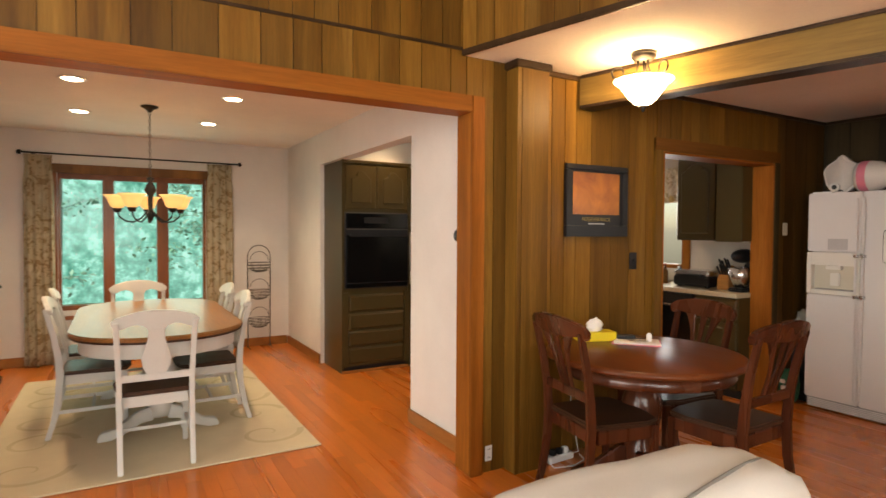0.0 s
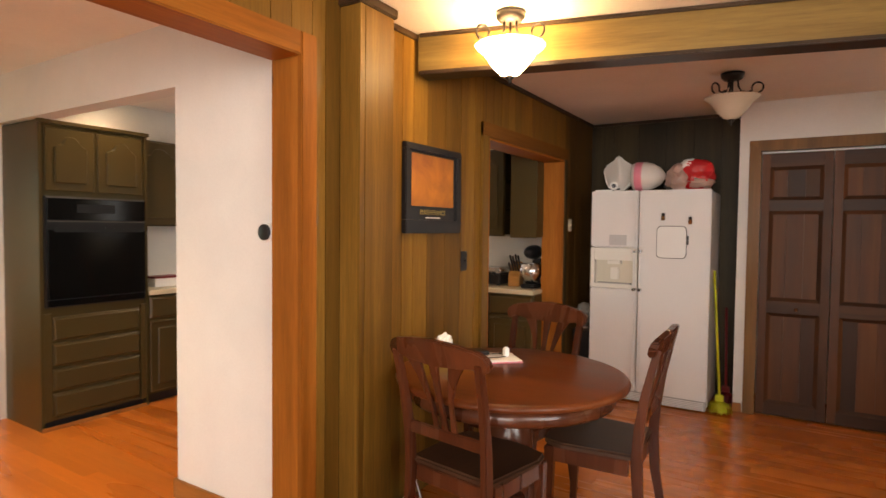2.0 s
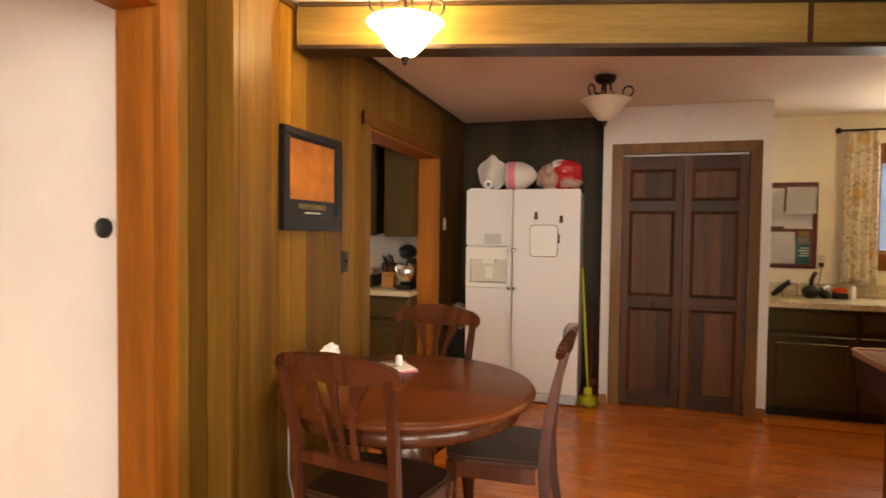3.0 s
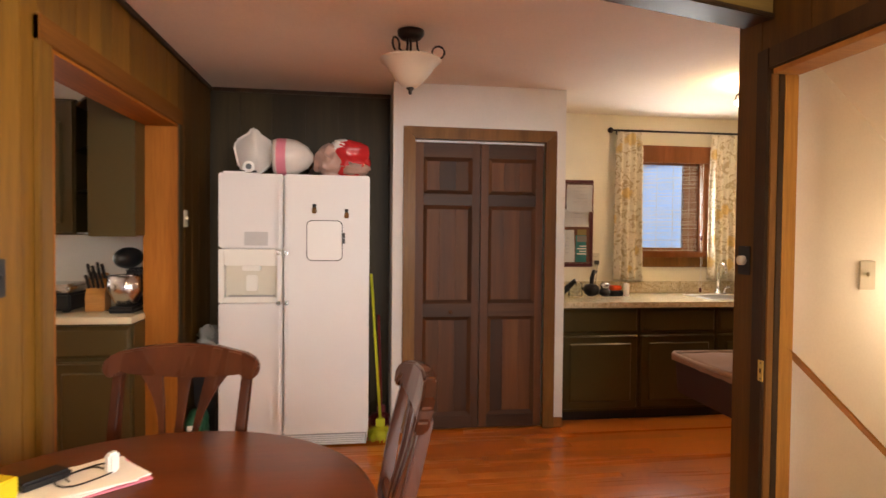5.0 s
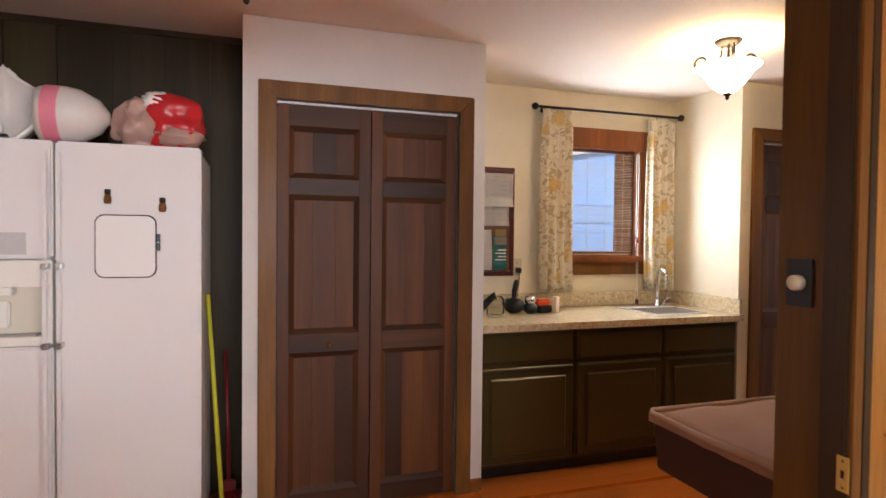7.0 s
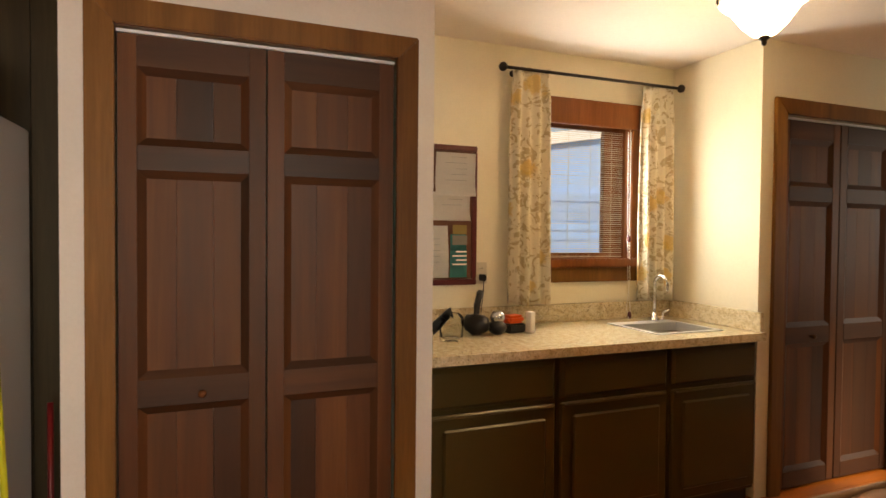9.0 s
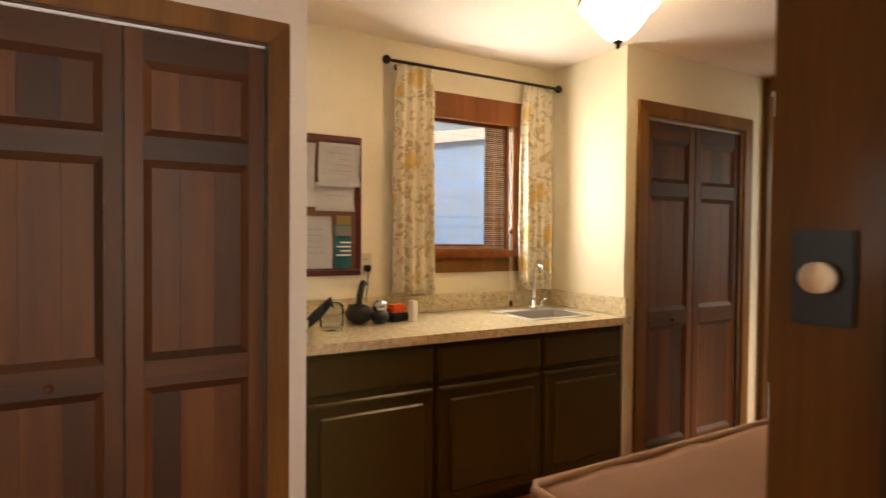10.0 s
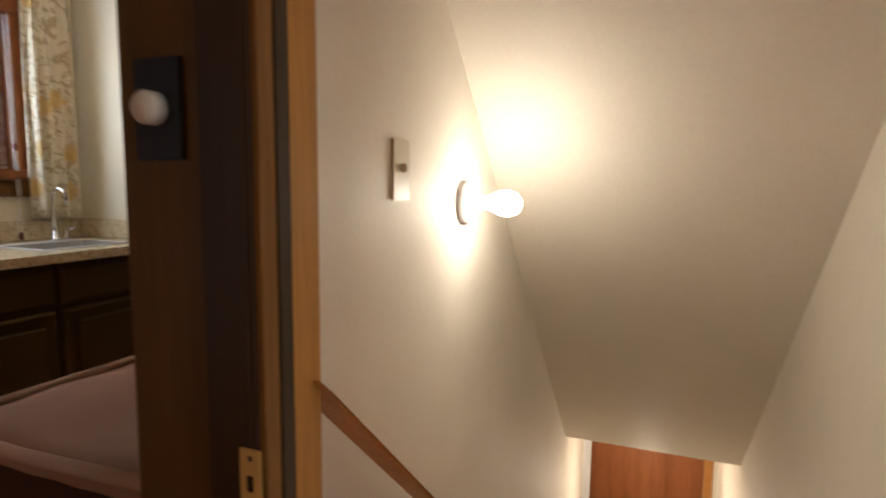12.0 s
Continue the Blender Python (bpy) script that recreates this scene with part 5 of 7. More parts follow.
part("cord", bm, M_WHITE_PL, sp)

# ---- refrigerator ----
FX, FY0, FY1, FZ = 5.022, 1.656, 2.575, 1.73
fr = thing("refrigerator", pose(0, 0, 0), "white side-by-side refrigerator with ice dispenser", "refrigerator")
slab("body", (FX + 0.07, 5.60, FY0 + 0.004, FY1 - 0.004, 0.03, FZ - 0.012), M_APPLIANCE, fr, 0.006, "")
slab("grille", (FX + 0.03, FX + 0.069, FY0 + 0.01, FY1 - 0.01, 0.012, 0.088), M_GREY_PL, fr, 0.002)
for k in range(5):
    slab("grille_slat", (FX + 0.022, FX + 0.0295, FY0 + 0.02, FY1 - 0.02, 0.02 + k * 0.013, 0.027 + k * 0.013), M_APPLIANCE, fr, 0.001)
YS = 2.187
d1 = slab("freezer_door", (FX, FX + 0.069, YS + 0.004, FY1, 0.095, 0.925), M_APPLIANCE, fr, 0.008)
slab("freezer_door", (FX, FX + 0.069, YS + 0.004, FY1, 1.27, FZ), M_APPLIANCE, fr, 0.008)
slab("fridge_door", (FX, FX + 0.069, FY0, YS - 0.004, 0.095, FZ), M_APPLIANCE, fr, 0.008)
dp = part("dispenser", finish((lambda b: (box(b, FX - 0.006, FX + 0.069, YS + 0.006, YS + 0.04, 0.93, 1.262), box(b, FX - 0.006, FX + 0.069, FY1 - 0.035, FY1 - 0.002, 0.93, 1.262), box(b, FX - 0.006, FX + 0.069, YS + 0.041, FY1 - 0.036, 1.16, 1.262), box(b, FX - 0.006, FX + 0.069, YS + 0.041, FY1 - 0.036, 0.93, 0.965), b)[-1])(bmesh.new()), 0.003), M_CREAM_PL, fr, "cream dispenser surround")
slab("recess_back", (FX + 0.05, FX + 0.069, YS + 0.041, FY1 - 0.036, 0.966, 1.159), M_RECESS, dp)
slab("lever", (FX + 0.028, FX + 0.0495, (YS + FY1) / 2 - 0.035, (YS + FY1) / 2 + 0.035, 1.0, 1.1), M_CREAM_PL, dp, 0.006)
slab("control_bar", (FX + 0.0, FX + 0.049, YS + 0.14, FY1 - 0.14, 1.128, 1.158), M_CREAM_PL, dp, 0.004)
slab("drip_tray", (FX + 0.0, FX + 0.049, YS + 0.06, FY1 - 0.06, 0.966, 0.974), M_GREY_PL, dp)
for y0, y1 in ((YS - 0.032, YS - 0.016), (YS + 0.014, YS + 0.030)):
    bm = bmesh.new()
    box(bm, FX - 0.042, FX - 0.028, y0, y1, 0.14, 0.91)
    box(bm, FX - 0.042, FX - 0.028, y0, y1, 0.95, 1.22)
    box(bm, FX - 0.042, FX - 0.028, y0, y1, 1.262, 1.68)
    part("handle", finish(bm, 0.004), M_APPLIANCE, fr)
    for z in (0.93, 1.241):
        slab("handle_joint", (FX - 0.046, FX - 0.0005, y0 - 0.004, y1 + 0.004, z - 0.012, z + 0.012), M_STEEL, fr, 0.003)
slab("notice", (FX - 0.0025, FX - 0.0006, 2.28, 2.42, 1.285, 1.37), M_BEAD, fr, 0, "small grey notice with unreadable writing")
wb = thing("whiteboard", pose(FX - 0.001, 1.935, 1.318), "small whiteboard with rounded black rim on the refrigerator", "whiteboard")
bm = bmesh.new()
plate(bm, [(x, z) for x, z in rounded(0.112, 0.128, 0.036)], -0.008, -0.0005, "yz")
part("rim", finish(bm, 0.002), M_BLACK, wb)
bm = bmesh.new()
plate(bm, [(x, z) for x, z in rounded(0.107, 0.123, 0.033)], -0.0105, -0.0082, "yz")
part("board", bm, M_WHITE_PL, wb)
for z in (0.03, -0.005):
    bm = bmesh.new()
    tube(bm, [(-0.018, -0.118, z - 0.012), (-0.018, -0.118, z + 0.02)], 0.009, 9)
    part("marker", bm, M_BLACK, wb)
for y, z in ((1.998, 1.516), (1.80, 1.488)):
    mgn = thing("magnet", pose(FX - 0.001, y, z), "small brown bottle-shaped magnet", "magnet", "magnets on the refrigerator")
    bm = bmesh.new()
    lathe(bm, [(0.012, -0.028), (0.015, -0.015), (0.013, 0.002), (0.009, 0.008)], 12, -0.016, 0)
    part("bottle", bm, M_WALNUT, mgn, "", True)
    bm = bmesh.new()
    lathe(bm, [(0.011, 0.0085), (0.012, 0.026), (0.008, 0.03)], 12, -0.016, 0)
    part("cap", bm, M_BLACK, mgn, "", True)
# on top of the refrigerator
TF = FZ
jug = thing("plastic_jug", pose(5.16, 2.39, TF, 0, 0, 10), "empty milky plastic jug standing upside down", "jug")
bm = bmesh.new()
plate(bm, [(-0.10, 0.06), (-0.125, 0.17), (-0.12, 0.21), (-0.03, 0.265), (-0.015, 0.30), (0.015, 0.30), (0.03, 0.265), (0.11, 0.21), (0.12, 0.16), (0.095, 0.05), (0.04, 0.001), (-0.04, 0.001)], -0.07, 0.07, "yz")
part("body", finish(bm, 0.03, 4), M_JUG, jug, "", True)
bm = bmesh.new()
tube(bm, [(-0.075, 0.03, 0.045), (-0.10, 0.03, 0.045)], 0.035, 16)
part("neck", bm, M_JUG, jug)
bm = bmesh.new()
tube(bm, [(-0.1001, 0.03, 0.045), (-0.104, 0.03, 0.045)], 0.018, 14)
part("hole", bm, M_BLACK, jug)
j2 = thing("milk_jug", pose(5.13, 2.165, TF, 0, 0, 0), "milky plastic jug with a pink band lying on its side", "jug")
bm = bmesh.new()
prof = [(0.022, -0.150), (0.07, -0.115), (0.106, -0.05), (0.116, 0.0), (0.116, 0.07), (0.108, 0.095)]
lathe(bm, prof, 26)
bmesh.ops.transform(bm, matrix=pose(0, 0, 0.118, 90, 0, 0), verts=bm.verts)
for q in bm.verts:
    q.co.y *= -1
part("body", finish(bm), M_JUG, j2, "", True)
bm = bmesh.new()
lathe(bm, [(0.1175, 0.012), (0.1178, 0.07)], 26, cap=False)
bmesh.ops.transform(bm, matrix=pose(0, 0, 0.118, 90, 0, 0), verts=bm.verts)
for q in bm.verts:
    q.co.y *= -1
part("band", finish(bm), M_PINK, j2, "pink label band", True)


def crumple(bm, amount):
    """Creases of thin plastic."""
    for q in bm.verts:
        q.co += Vector((noise.noise(q.co * 17), noise.noise(q.co * 17 + Vector((7, 0, 0))), 0.6 * noise.noise(q.co * 17 + Vector((0, 9, 0))))) * amount
        q.co += Vector((abs(noise.noise(q.co * 40)), 0, 0)) * amount * 0.5
        q.co.z = max(q.co.z, 0.001)
    return bm


def puff_bag(bm, centre, half):
    bmesh.ops.create_uvsphere(bm, u_segments=40, v_segments=28, radius=1.0)
    for q in bm.verts:
        k = sum(abs(c) ** 3.2 for c in q.co) ** (1 / 3.2)
        q.co = Vector(centre) + Vector((q.co.x / k * half[0], q.co.y / k * half[1], q.co.z / k * half[2]))
    return bm


bg = thing("bread_bag", pose(5.16, 1.91, TF), "clear bag of buns with brown bread showing", "bag")
bm = bmesh.new()
crumple(blob(bm, (0, 0.0, 0.10), (0.10, 0.10, 0.105), 0.25, 2.5, 40, 28), 0.03)
part("bag", bm, M_BAGPINK, bg, "", True)
rb_ = thing("chip_bag", pose(5.15, 1.775, TF), "crumpled red snack bag", "bag")
bm = bmesh.new()
crumple(puff_bag(bm, (0, 0.0, 0.118), (0.075, 0.115, 0.117)), 0.022)
part("bag", bm, M_BAGRED, rb_, "", True)
bm = bmesh.new()
blob(bm, (-0.012, -0.02, 0.055), (0.085, 0.10, 0.05), 0.4, 5.0)
part("window_patch", bm, M_BAGPINK, rb_, "clear patch showing bread", True)
bm = bmesh.new()
blob(bm, (0.0, 0.06, 0.20), (0.07, 0.07, 0.045), 0.3, 5.0)
part("crimped_end", bm, M_WHITE_PL, rb_, "white crimped end", True)
fb = thing("foil_pack", pose(5.3, 1.97, TF), "shiny silver foil package", "package")
bm = bmesh.new()
blob(bm, (0, 0, 0.085), (0.06, 0.09, 0.095), 0.35, 4.0)
part("pack", bm, M_STEEL, fb, "", True)
tr = thing("paper_tray", pose(5.14, 2.50, TF), "thin white papers and a dark folder", "papers")
slab("folder", (-0.10, 0.12, -0.09, 0.05, 0.0005, 0.012), M_WHITE_PL, tr, 0.002)
slab("booklet", (-0.06, 0.12, -0.14, 0.0, 0.0125, 0.024), M_BLACK, tr, 0.002)
# brooms between refrigerator and closet
for nm, x, y, lx, ly, top, mh, mb, lab in (("broom", 5.12, 1.575, 0.06, 0.066, 1.1, M_LIME, M_LIME, "yellow broom with lime bristles leaning in the gap"), ("red_broom", 5.42, 1.56, 0.08, 0.02, 0.78, M_RED, M_RED, "red handled broom leaning against the panelling")):
    e = thing(nm, pose(x, y, 0), lab, "broom")
    bm = bmesh.new()
    tube(bm, [(0, 0, 0.13), (lx, ly, top)], 0.0095, 8)
    part("handle", bm, mh, e, "", True)
    bm = bmesh.new()
    bb = random.Random(5)
    for k in range(260):
        a, r = bb.uniform(0, 6.28), bb.uniform(0.02, 0.085)
        d = Vector((math.cos(a) * 0.6, math.sin(a), 0))
        p0 = d * 0.014 + Vector((0, 0, 0.10))
        p1 = d * r + Vector((0, 0, bb.uniform(0.06, 0.09)))
        p2 = d * (r * 1.15) + Vector((0.012 * math.sin(5 * a), 0, bb.uniform(0.002, 0.04)))
        w = Vector((-d.y, d.x, 0)) * 0.0028
        v = [bm.verts.new(q) for q in (p0 - w, p0 + w, p1 + w * 1.4, p1 - w * 1.4, p2 + w * 1.4, p2 - w * 1.4)]
        bm.faces.new(v[:4])
        bm.faces.new((v[3], v[2], v[4], v[5]))
    part("bristles", bm, mb, e)["kind"] = "stuff"
    slab("head", (-0.016, 0.016, -0.03, 0.03, 0.095, 0.15), mb, e, 0.006)
# bin bag beside the refrigerator
bn = thing("rubbish_bin", pose(5.28, 2.675, 0), "dark narrow bin with a clear bag hanging over", "bin")
bm = bmesh.new()
bar(bm, [(0, 0, 0.001), (0, 0, 0.55)], [0.26, 0.32], [0.12, 0.17])
part("body", finish(bm, 0.012), M_BLACK, bn)
bm = bmesh.new()
crumple(blob(bm, (-0.05, 0, 0.655), (0.10, 0.07, 0.10), 0.4, 4.0, 36, 24), 0.035)
part("bag", bm, M_BAG, bn, "crumpled clear plastic bag", True)
slab("carton", (-0.145, -0.085, -0.035, 0.035, 0.4, 0.56), M_WHITE_PL, bn, 0.004, "white carton wedged at the rim")
gb = thing("grocery_bag", pose(5.03, 2.70, 0), "dark green bag with white print on the floor", "bag")
bm = bmesh.new()
crumple(puff_bag(bm, (0, 0, 0.14), (0.085, 0.06, 0.139)), 0.018)
part("bag", bm, M_GREEN, gb, "", True)
for z0, z1, dy in ((0.17, 0.20, 0.012), (0.115, 0.15, -0.008)):
    slab("print_patch", (-0.094, -0.078, -0.03 + dy, 0.022 + dy, z0, z1), M_WHITE_PL, gb, 0.003, "white print")

# ---- armchair ----
ac = thing("armchair", pose(1.13, 0.52, 0), "white slipcovered armchair with piped seams", "armchair")


def puff(bm, centre, half, n=4.0, cuts=9, wrinkle=0.006):
    """A stuffed, rounded cushion body."""
    made = bmesh.ops.create_cube(bm, size=2.0)["verts"]
    bmesh.ops.subdivide_edges(bm, edges=bm.edges[:], cuts=cuts, use_grid_fill=True)
    for q in bm.verts:
        k = sum(abs(c) ** n for c in q.co) ** (1 / n)
        d = q.co / k
        w = 1 + wrinkle / min(half) * noise.noise(Vector((d.x * half[0] * 9, d.y * half[1] * 14, d.z * half[2] * 5)))
        q.co = Vector(centre) + Vector((d.x * half[0] * w, d.y * half[1] * w, d.z * half[2] * w))
    return bm


def cushion(nm, dims, n=5.0, mat_=M_SLIP):
    x0, x1, y0, y1, z0, z1 = dims
    bm = puff(bmesh.new(), ((x0 + x1) / 2, (y0 + y1) / 2, (z0 + z1) / 2), ((x1 - x0) / 2, (y1 - y0) / 2, (z1 - z0) / 2), n)
    return part(nm, bm, mat_, ac, "", True)


cushion("back", (-0.47, 0.52, 0.22, 0.54, 0.12, 0.862), 6.0)
cushion("arm", (-0.52, -0.34, -0.42, 0.30, 0.12, 0.58))
cushion("arm", (0.34, 0.50, -0.42, 0.30, 0.12, 0.58))
cushion("base", (-0.34, 0.34, -0.42, 0.24, 0.12, 0.30), 8.0)
cushion("seat_cushion", (-0.33, 0.33, -0.40, 0.24, 0.30, 0.47), 4.0)
for s in (-1, 1):
    for y in (-0.36, 0.36):
        slab("leg", (s * 0.42 - 0.025, s * 0.42 + 0.025, y - 0.025, y + 0.025, 0.0, 0.12), M_CHERRY, ac, 0.004)
bm = bmesh.new()
seam = []
for k in range(15):
    x = -0.18 + 0.042 * k
    y = 0.267 + 0.17 * (x - 0.009)
    u, v = (x - 0.025) / 0.495, (y - 0.38) / 0.16
    seam.append((x, y, 0.491 + 0.371 * max(0.01, 1 - abs(u) ** 6 - abs(v) ** 6) ** (1 / 6) + 0.001))
tube(bm, seam, 0.0045, 7)
part("piping", bm, M_PIPING, ac, "grey piped seam", True)
# ---- cabinets ----
def door_panel(parent, axis, at, a0, a1, z0, z1, arched=False, pull=True, mat_=None):
    """A framed cabinet door that faces -axis, with a raised field; arched for the upper ones."""
    mat_ = mat_ or M_OLIVE
    pl = "yz" if axis == "x" else "xz"
    bm = bmesh.new()
    plate(bm, [(a0, z0), (a1, z0), (a1, z1), (a0, z1)], at, at - 0.018, pl)
    d = part("door", finish(bm, 0.007, 1), mat_, parent)
    w, m = (a1 - a0), 0.055
    if arched:
        c, r = (a0 + a1) / 2, (a1 - a0) / 2 - m
        zt = z1 - m
        out = [(a0 + m, z0 + m), (a1 - m, z0 + m), (a1 - m, zt - 0.075), (c + r * 0.75, zt - 0.06), (c + r * 0.5, zt - 0.055), (c + r * 0.4, zt - 0.02), (c + r * 0.2, zt), (c - r * 0.2, zt), (c - r * 0.4, zt - 0.02), (c - r * 0.5, zt - 0.055), (c - r * 0.75, zt - 0.06), (a0 + m, zt - 0.075)]
    else:
        out = [(a0 + m, z0 + m), (a1 - m, z0 + m), (a1 - m, z1 - m), (a0 + m, z1 - m)]
    bm = bmesh.new()
    plate(bm, out, at - 0.0185, at - 0.036, pl)
    bmesh.ops.triangulate(bm, faces=[f for f in bm.faces if len(f.verts) > 4])
    part("raised_panel", finish(bm, 0.014, 1), mat_, d)
    return d


def drawer_front(parent, axis, at, a0, a1, z0, z1):
    """A slab front whose edges slope back to the cabinet."""
    bm = bmesh.new()
    rings = []
    for d, m, up in ((0.0, 0.0, 0.0), (0.008, 0.0, 0.0), (0.022, 0.016, 0.006)):
        q = ((a0 + m, z0 + m), (a1 - m, z0 + m), (a1 - m, z1 - m - up), (a0 + m, z1 - m - up))
        rings.append([bm.verts.new((at - d, u, z) if axis == "x" else (u, at - d, z)) for u, z in q])
    for a, b in zip(rings, rings[1:]):
        for i in range(4):
            bm.faces.new((a[i], a[(i + 1) % 4], b[(i + 1) % 4], b[i]))
    bm.faces.new(rings[0])
    bm.faces.new(rings[-1])
    bmesh.ops.recalc_face_normals(bm, faces=bm.faces)
    return part("drawer", finish(bm, 0.0015, 1), M_OLIVE, parent)


# oven tower
OY = 5.37
ot = thing("oven_cabinet", pose(0, 0, 0), "tall olive cabinet holding a black built-in oven", "cabinet")
slab("side_panel", (2.075, 2.095, OY, 5.914, 0.0, 2.105), M_OLIVE, ot, 0.002)
slab("side_panel", (2.80, 2.82, OY, 5.914, 0.0, 2.105), M_OLIVE, ot, 0.002)
slab("body", (2.0955, 2.7995, OY + 0.02, 5.914, 0.06, 2.104), M_OLIVE, ot)
slab("toe_board", (2.0955, 2.7995, OY + 0.05, OY + 0.07, 0.0, 0.059), M_BLACK, ot)
for z0, z1 in ((0.085, 0.245), (0.262, 0.415), (0.432, 0.592), (0.609, 0.775)):
    drawer_front(ot, "y", OY + 0.019, 2.15, 2.755, z0, z1)
slab("crown", (2.07, 2.83, OY - 0.014, OY + 0.018, 2.085, 2.112), M_OLIVE, ot, 0.004)
slab("shoe_moulding", (2.07, 2.80, OY - 0.012, OY - 0.0005, 0.0, 0.028), M_BASE, ot, 0.004, "brown wood shoe moulding")
for a0, a1, b0, b1 in ((2.0955, 2.145, 0.06, 0.80), (2.76, 2.7995, 0.06, 0.80)):
    slab("face_stile", (a0, a1, OY + 0.002, OY + 0.0195, b0, b1), M_OLIVE, ot, 0.002)
for a, b in ((2.115, 2.435), (2.455, 2.785)):
    door_panel(ot, "y", OY + 0.019, a, b, 1.635, 2.065, True)
ov = part("oven", finish((lambda b: (box(b, 2.108, 2.79, OY - 0.012, OY + 0.0195, 0.84, 1.60), b)[-1])(bmesh.new()), 0.004), M_BLACK, ot, "black double-glazed oven")
slab("oven_door", (2.115, 2.783, OY - 0.03, OY - 0.0125, 0.90, 1.37), M_OVEN, ov, 0.004)
slab("control_panel", (2.115, 2.783, OY - 0.026, OY - 0.0125, 1.44, 1.585), M_OVEN, ov, 0.003)
slab("vent_strip", (2.115, 2.783, OY - 0.02, OY - 0.0125, 0.85, 0.89), M_OVEN, ov, 0.003)
slab("handle", (2.14, 2.76, OY - 0.065, OY - 0.045, 1.355, 1.385), M_BLACK, ov, 0.008)
for x in (2.16, 2.74):
    slab("handle_post", (x - 0.012, x + 0.012, OY - 0.0445, OY - 0.0305, 1.36, 1.38), M_BLACK, ov)
slab("display", (2.30, 2.56, OY - 0.0275, OY - 0.0262, 1.49, 1.55), M_BLACK, ov, 0.0, "dim display")
slab("trim_strip", (2.115, 2.783, OY - 0.031, OY - 0.0265, 1.425, 1.434), M_GREYIRON, ov, 0.001, "thin metal trim")
slab("trim_strip", (2.108, 2.79, OY - 0.02, OY - 0.0122, 1.588, 1.6), M_GREYIRON, ov, 0.001, "thin metal trim")


def base_unit(name, axis, front, back, a0, a1, top, label, drawers=True, group="base cabinets"):
    e = thing(name, pose(0, 0, 0), label, "cabinet", group)
    d = (front + 0.02, back, a0, a1, 0.075, top) if axis == "x" else (a0, a1, front + 0.02, back, 0.075, top)
    slab("body", d, M_OLIVE, e, 0.002)
    d = (front + 0.06, front + 0.08, a0, a1, 0.0, 0.0745) if axis == "x" else (a0, a1, front + 0.06, front + 0.08, 0.0, 0.0745)
    slab("toe_board", d, M_BLACK, e)
    lo, hi = min(a0, a1) + 0.012, max(a0, a1) - 0.012
    if drawers:
        drawer_front(e, axis, front + 0.0195, lo, hi, top - 0.185, top - 0.012)
    dd = door_panel(e, axis, front + 0.0195, lo, hi, 0.095, top - (0.205 if drawers else 0.02), False)
    for z0, z1, x0, x1 in ((top - 0.222, top - 0.212, lo + 0.01, hi - 0.01),):
        d = (front - 0.011, front + 0.001, x0, x1, z0, z1) if axis == "x" else (x0, x1, front - 0.011, front + 0.001, z0, z1)
        slab("door_lip", d, M_OLIVE, dd, 0.004)
    return e


# kitchen run along the north wall
for a, b in ((2.825, 3.25), (3.255, 3.7)):
    base_unit("base_cabinet", "y", OY, 5.92, a, b, 0.86, "olive base cabinet beside the oven")
tagged(slab("worktop", (2.823, 3.72, OY - 0.015, 5.925, 0.862, 0.90), M_LAMINATE, None, 0.006), "cream laminate worktop beside the oven", "worktop")
uc = thing("wall_cabinet", pose(0, 0, 0), "dark olive wall cabinet", "cabinet", "wall cabinets")
slab("body", (2.825, 3.7, 5.60, 5.925, 1.40, 2.10), M_OLIVE, uc, 0.002)
for a, b in ((2.835, 3.255), (3.265, 3.69)):
    door_panel(uc, "y", 5.5995, a, b, 1.41, 2.09, True)
bx_ = thing("storage_box", pose(3.1, 5.62, 0.90), "small white box with a red lid on the worktop", "box")
slab("box", (-0.12, 0.12, -0.08, 0.08, 0.0005, 0.07), M_WHITE_PL, bx_, 0.004)
slab("lid", (-0.122, 0.122, -0.082, 0.082, 0.0705, 0.085), M_RED, bx_, 0.003)
# run along the kitchen's east wall
KX = 4.67
base_unit("base_cabinet", "x", KX, 5.295, 2.935, 3.36, 0.86, "olive base cabinet with drawer by the doorway")
dw = thing("dishwasher", pose(0, 0, 0), "black built-in dishwasher under the worktop", "dishwasher")
slab("body", (KX + 0.03, 5.295, 3.365, 3.965, 0.06, 0.86), M_BLACK, dw)
slab("door", (KX, KX + 0.029, 3.37, 3.96, 0.10, 0.72), M_OVEN, dw, 0.005)
slab("control_panel", (KX - 0.004, KX + 0.029, 3.37, 3.96, 0.725, 0.855), M_BLACK, dw, 0.005)
slab("handle", (KX - 0.012, KX - 0.0045, 3.45, 3.88, 0.735, 0.75), M_STEEL, dw, 0.002)
slab("toe_board", (KX + 0.06, KX + 0.08, 3.37, 3.96, 0, 0.0595), M_BLACK, dw)
base_unit("base_cabinet", "x", KX, 5.295, 3.97, 4.9, 0.86, "olive sink base cabinet")
tagged(slab("worktop", (KX - 0.02, 5.298, 2.934, 4.95, 0.862, 0.90), M_LAMINATE, None, 0.006), "cream laminate worktop with rounded edge", "worktop")
u1 = thing("wall_cabinet", pose(0, 0, 0), "olive wall cabinet with a plain end panel", "cabinet", "wall cabinets")
slab("body", (4.715, 5.298, 2.934, 3.17, 1.34, 2.13), M_OLIVE, u1, 0.003)
slab("end_panel", (4.70, 4.7145, 2.934, 3.172, 1.335, 2.132), M_OLIVE, u1, 0.003)
bm = bmesh.new()
plate(bm, [(4.73, 1.35), (5.28, 1.35), (5.28, 2.12), (4.73, 2.12)], 3.1705, 3.188, "xz")
part("door", finish(bm, 0.004), M_OLIVE, u1)
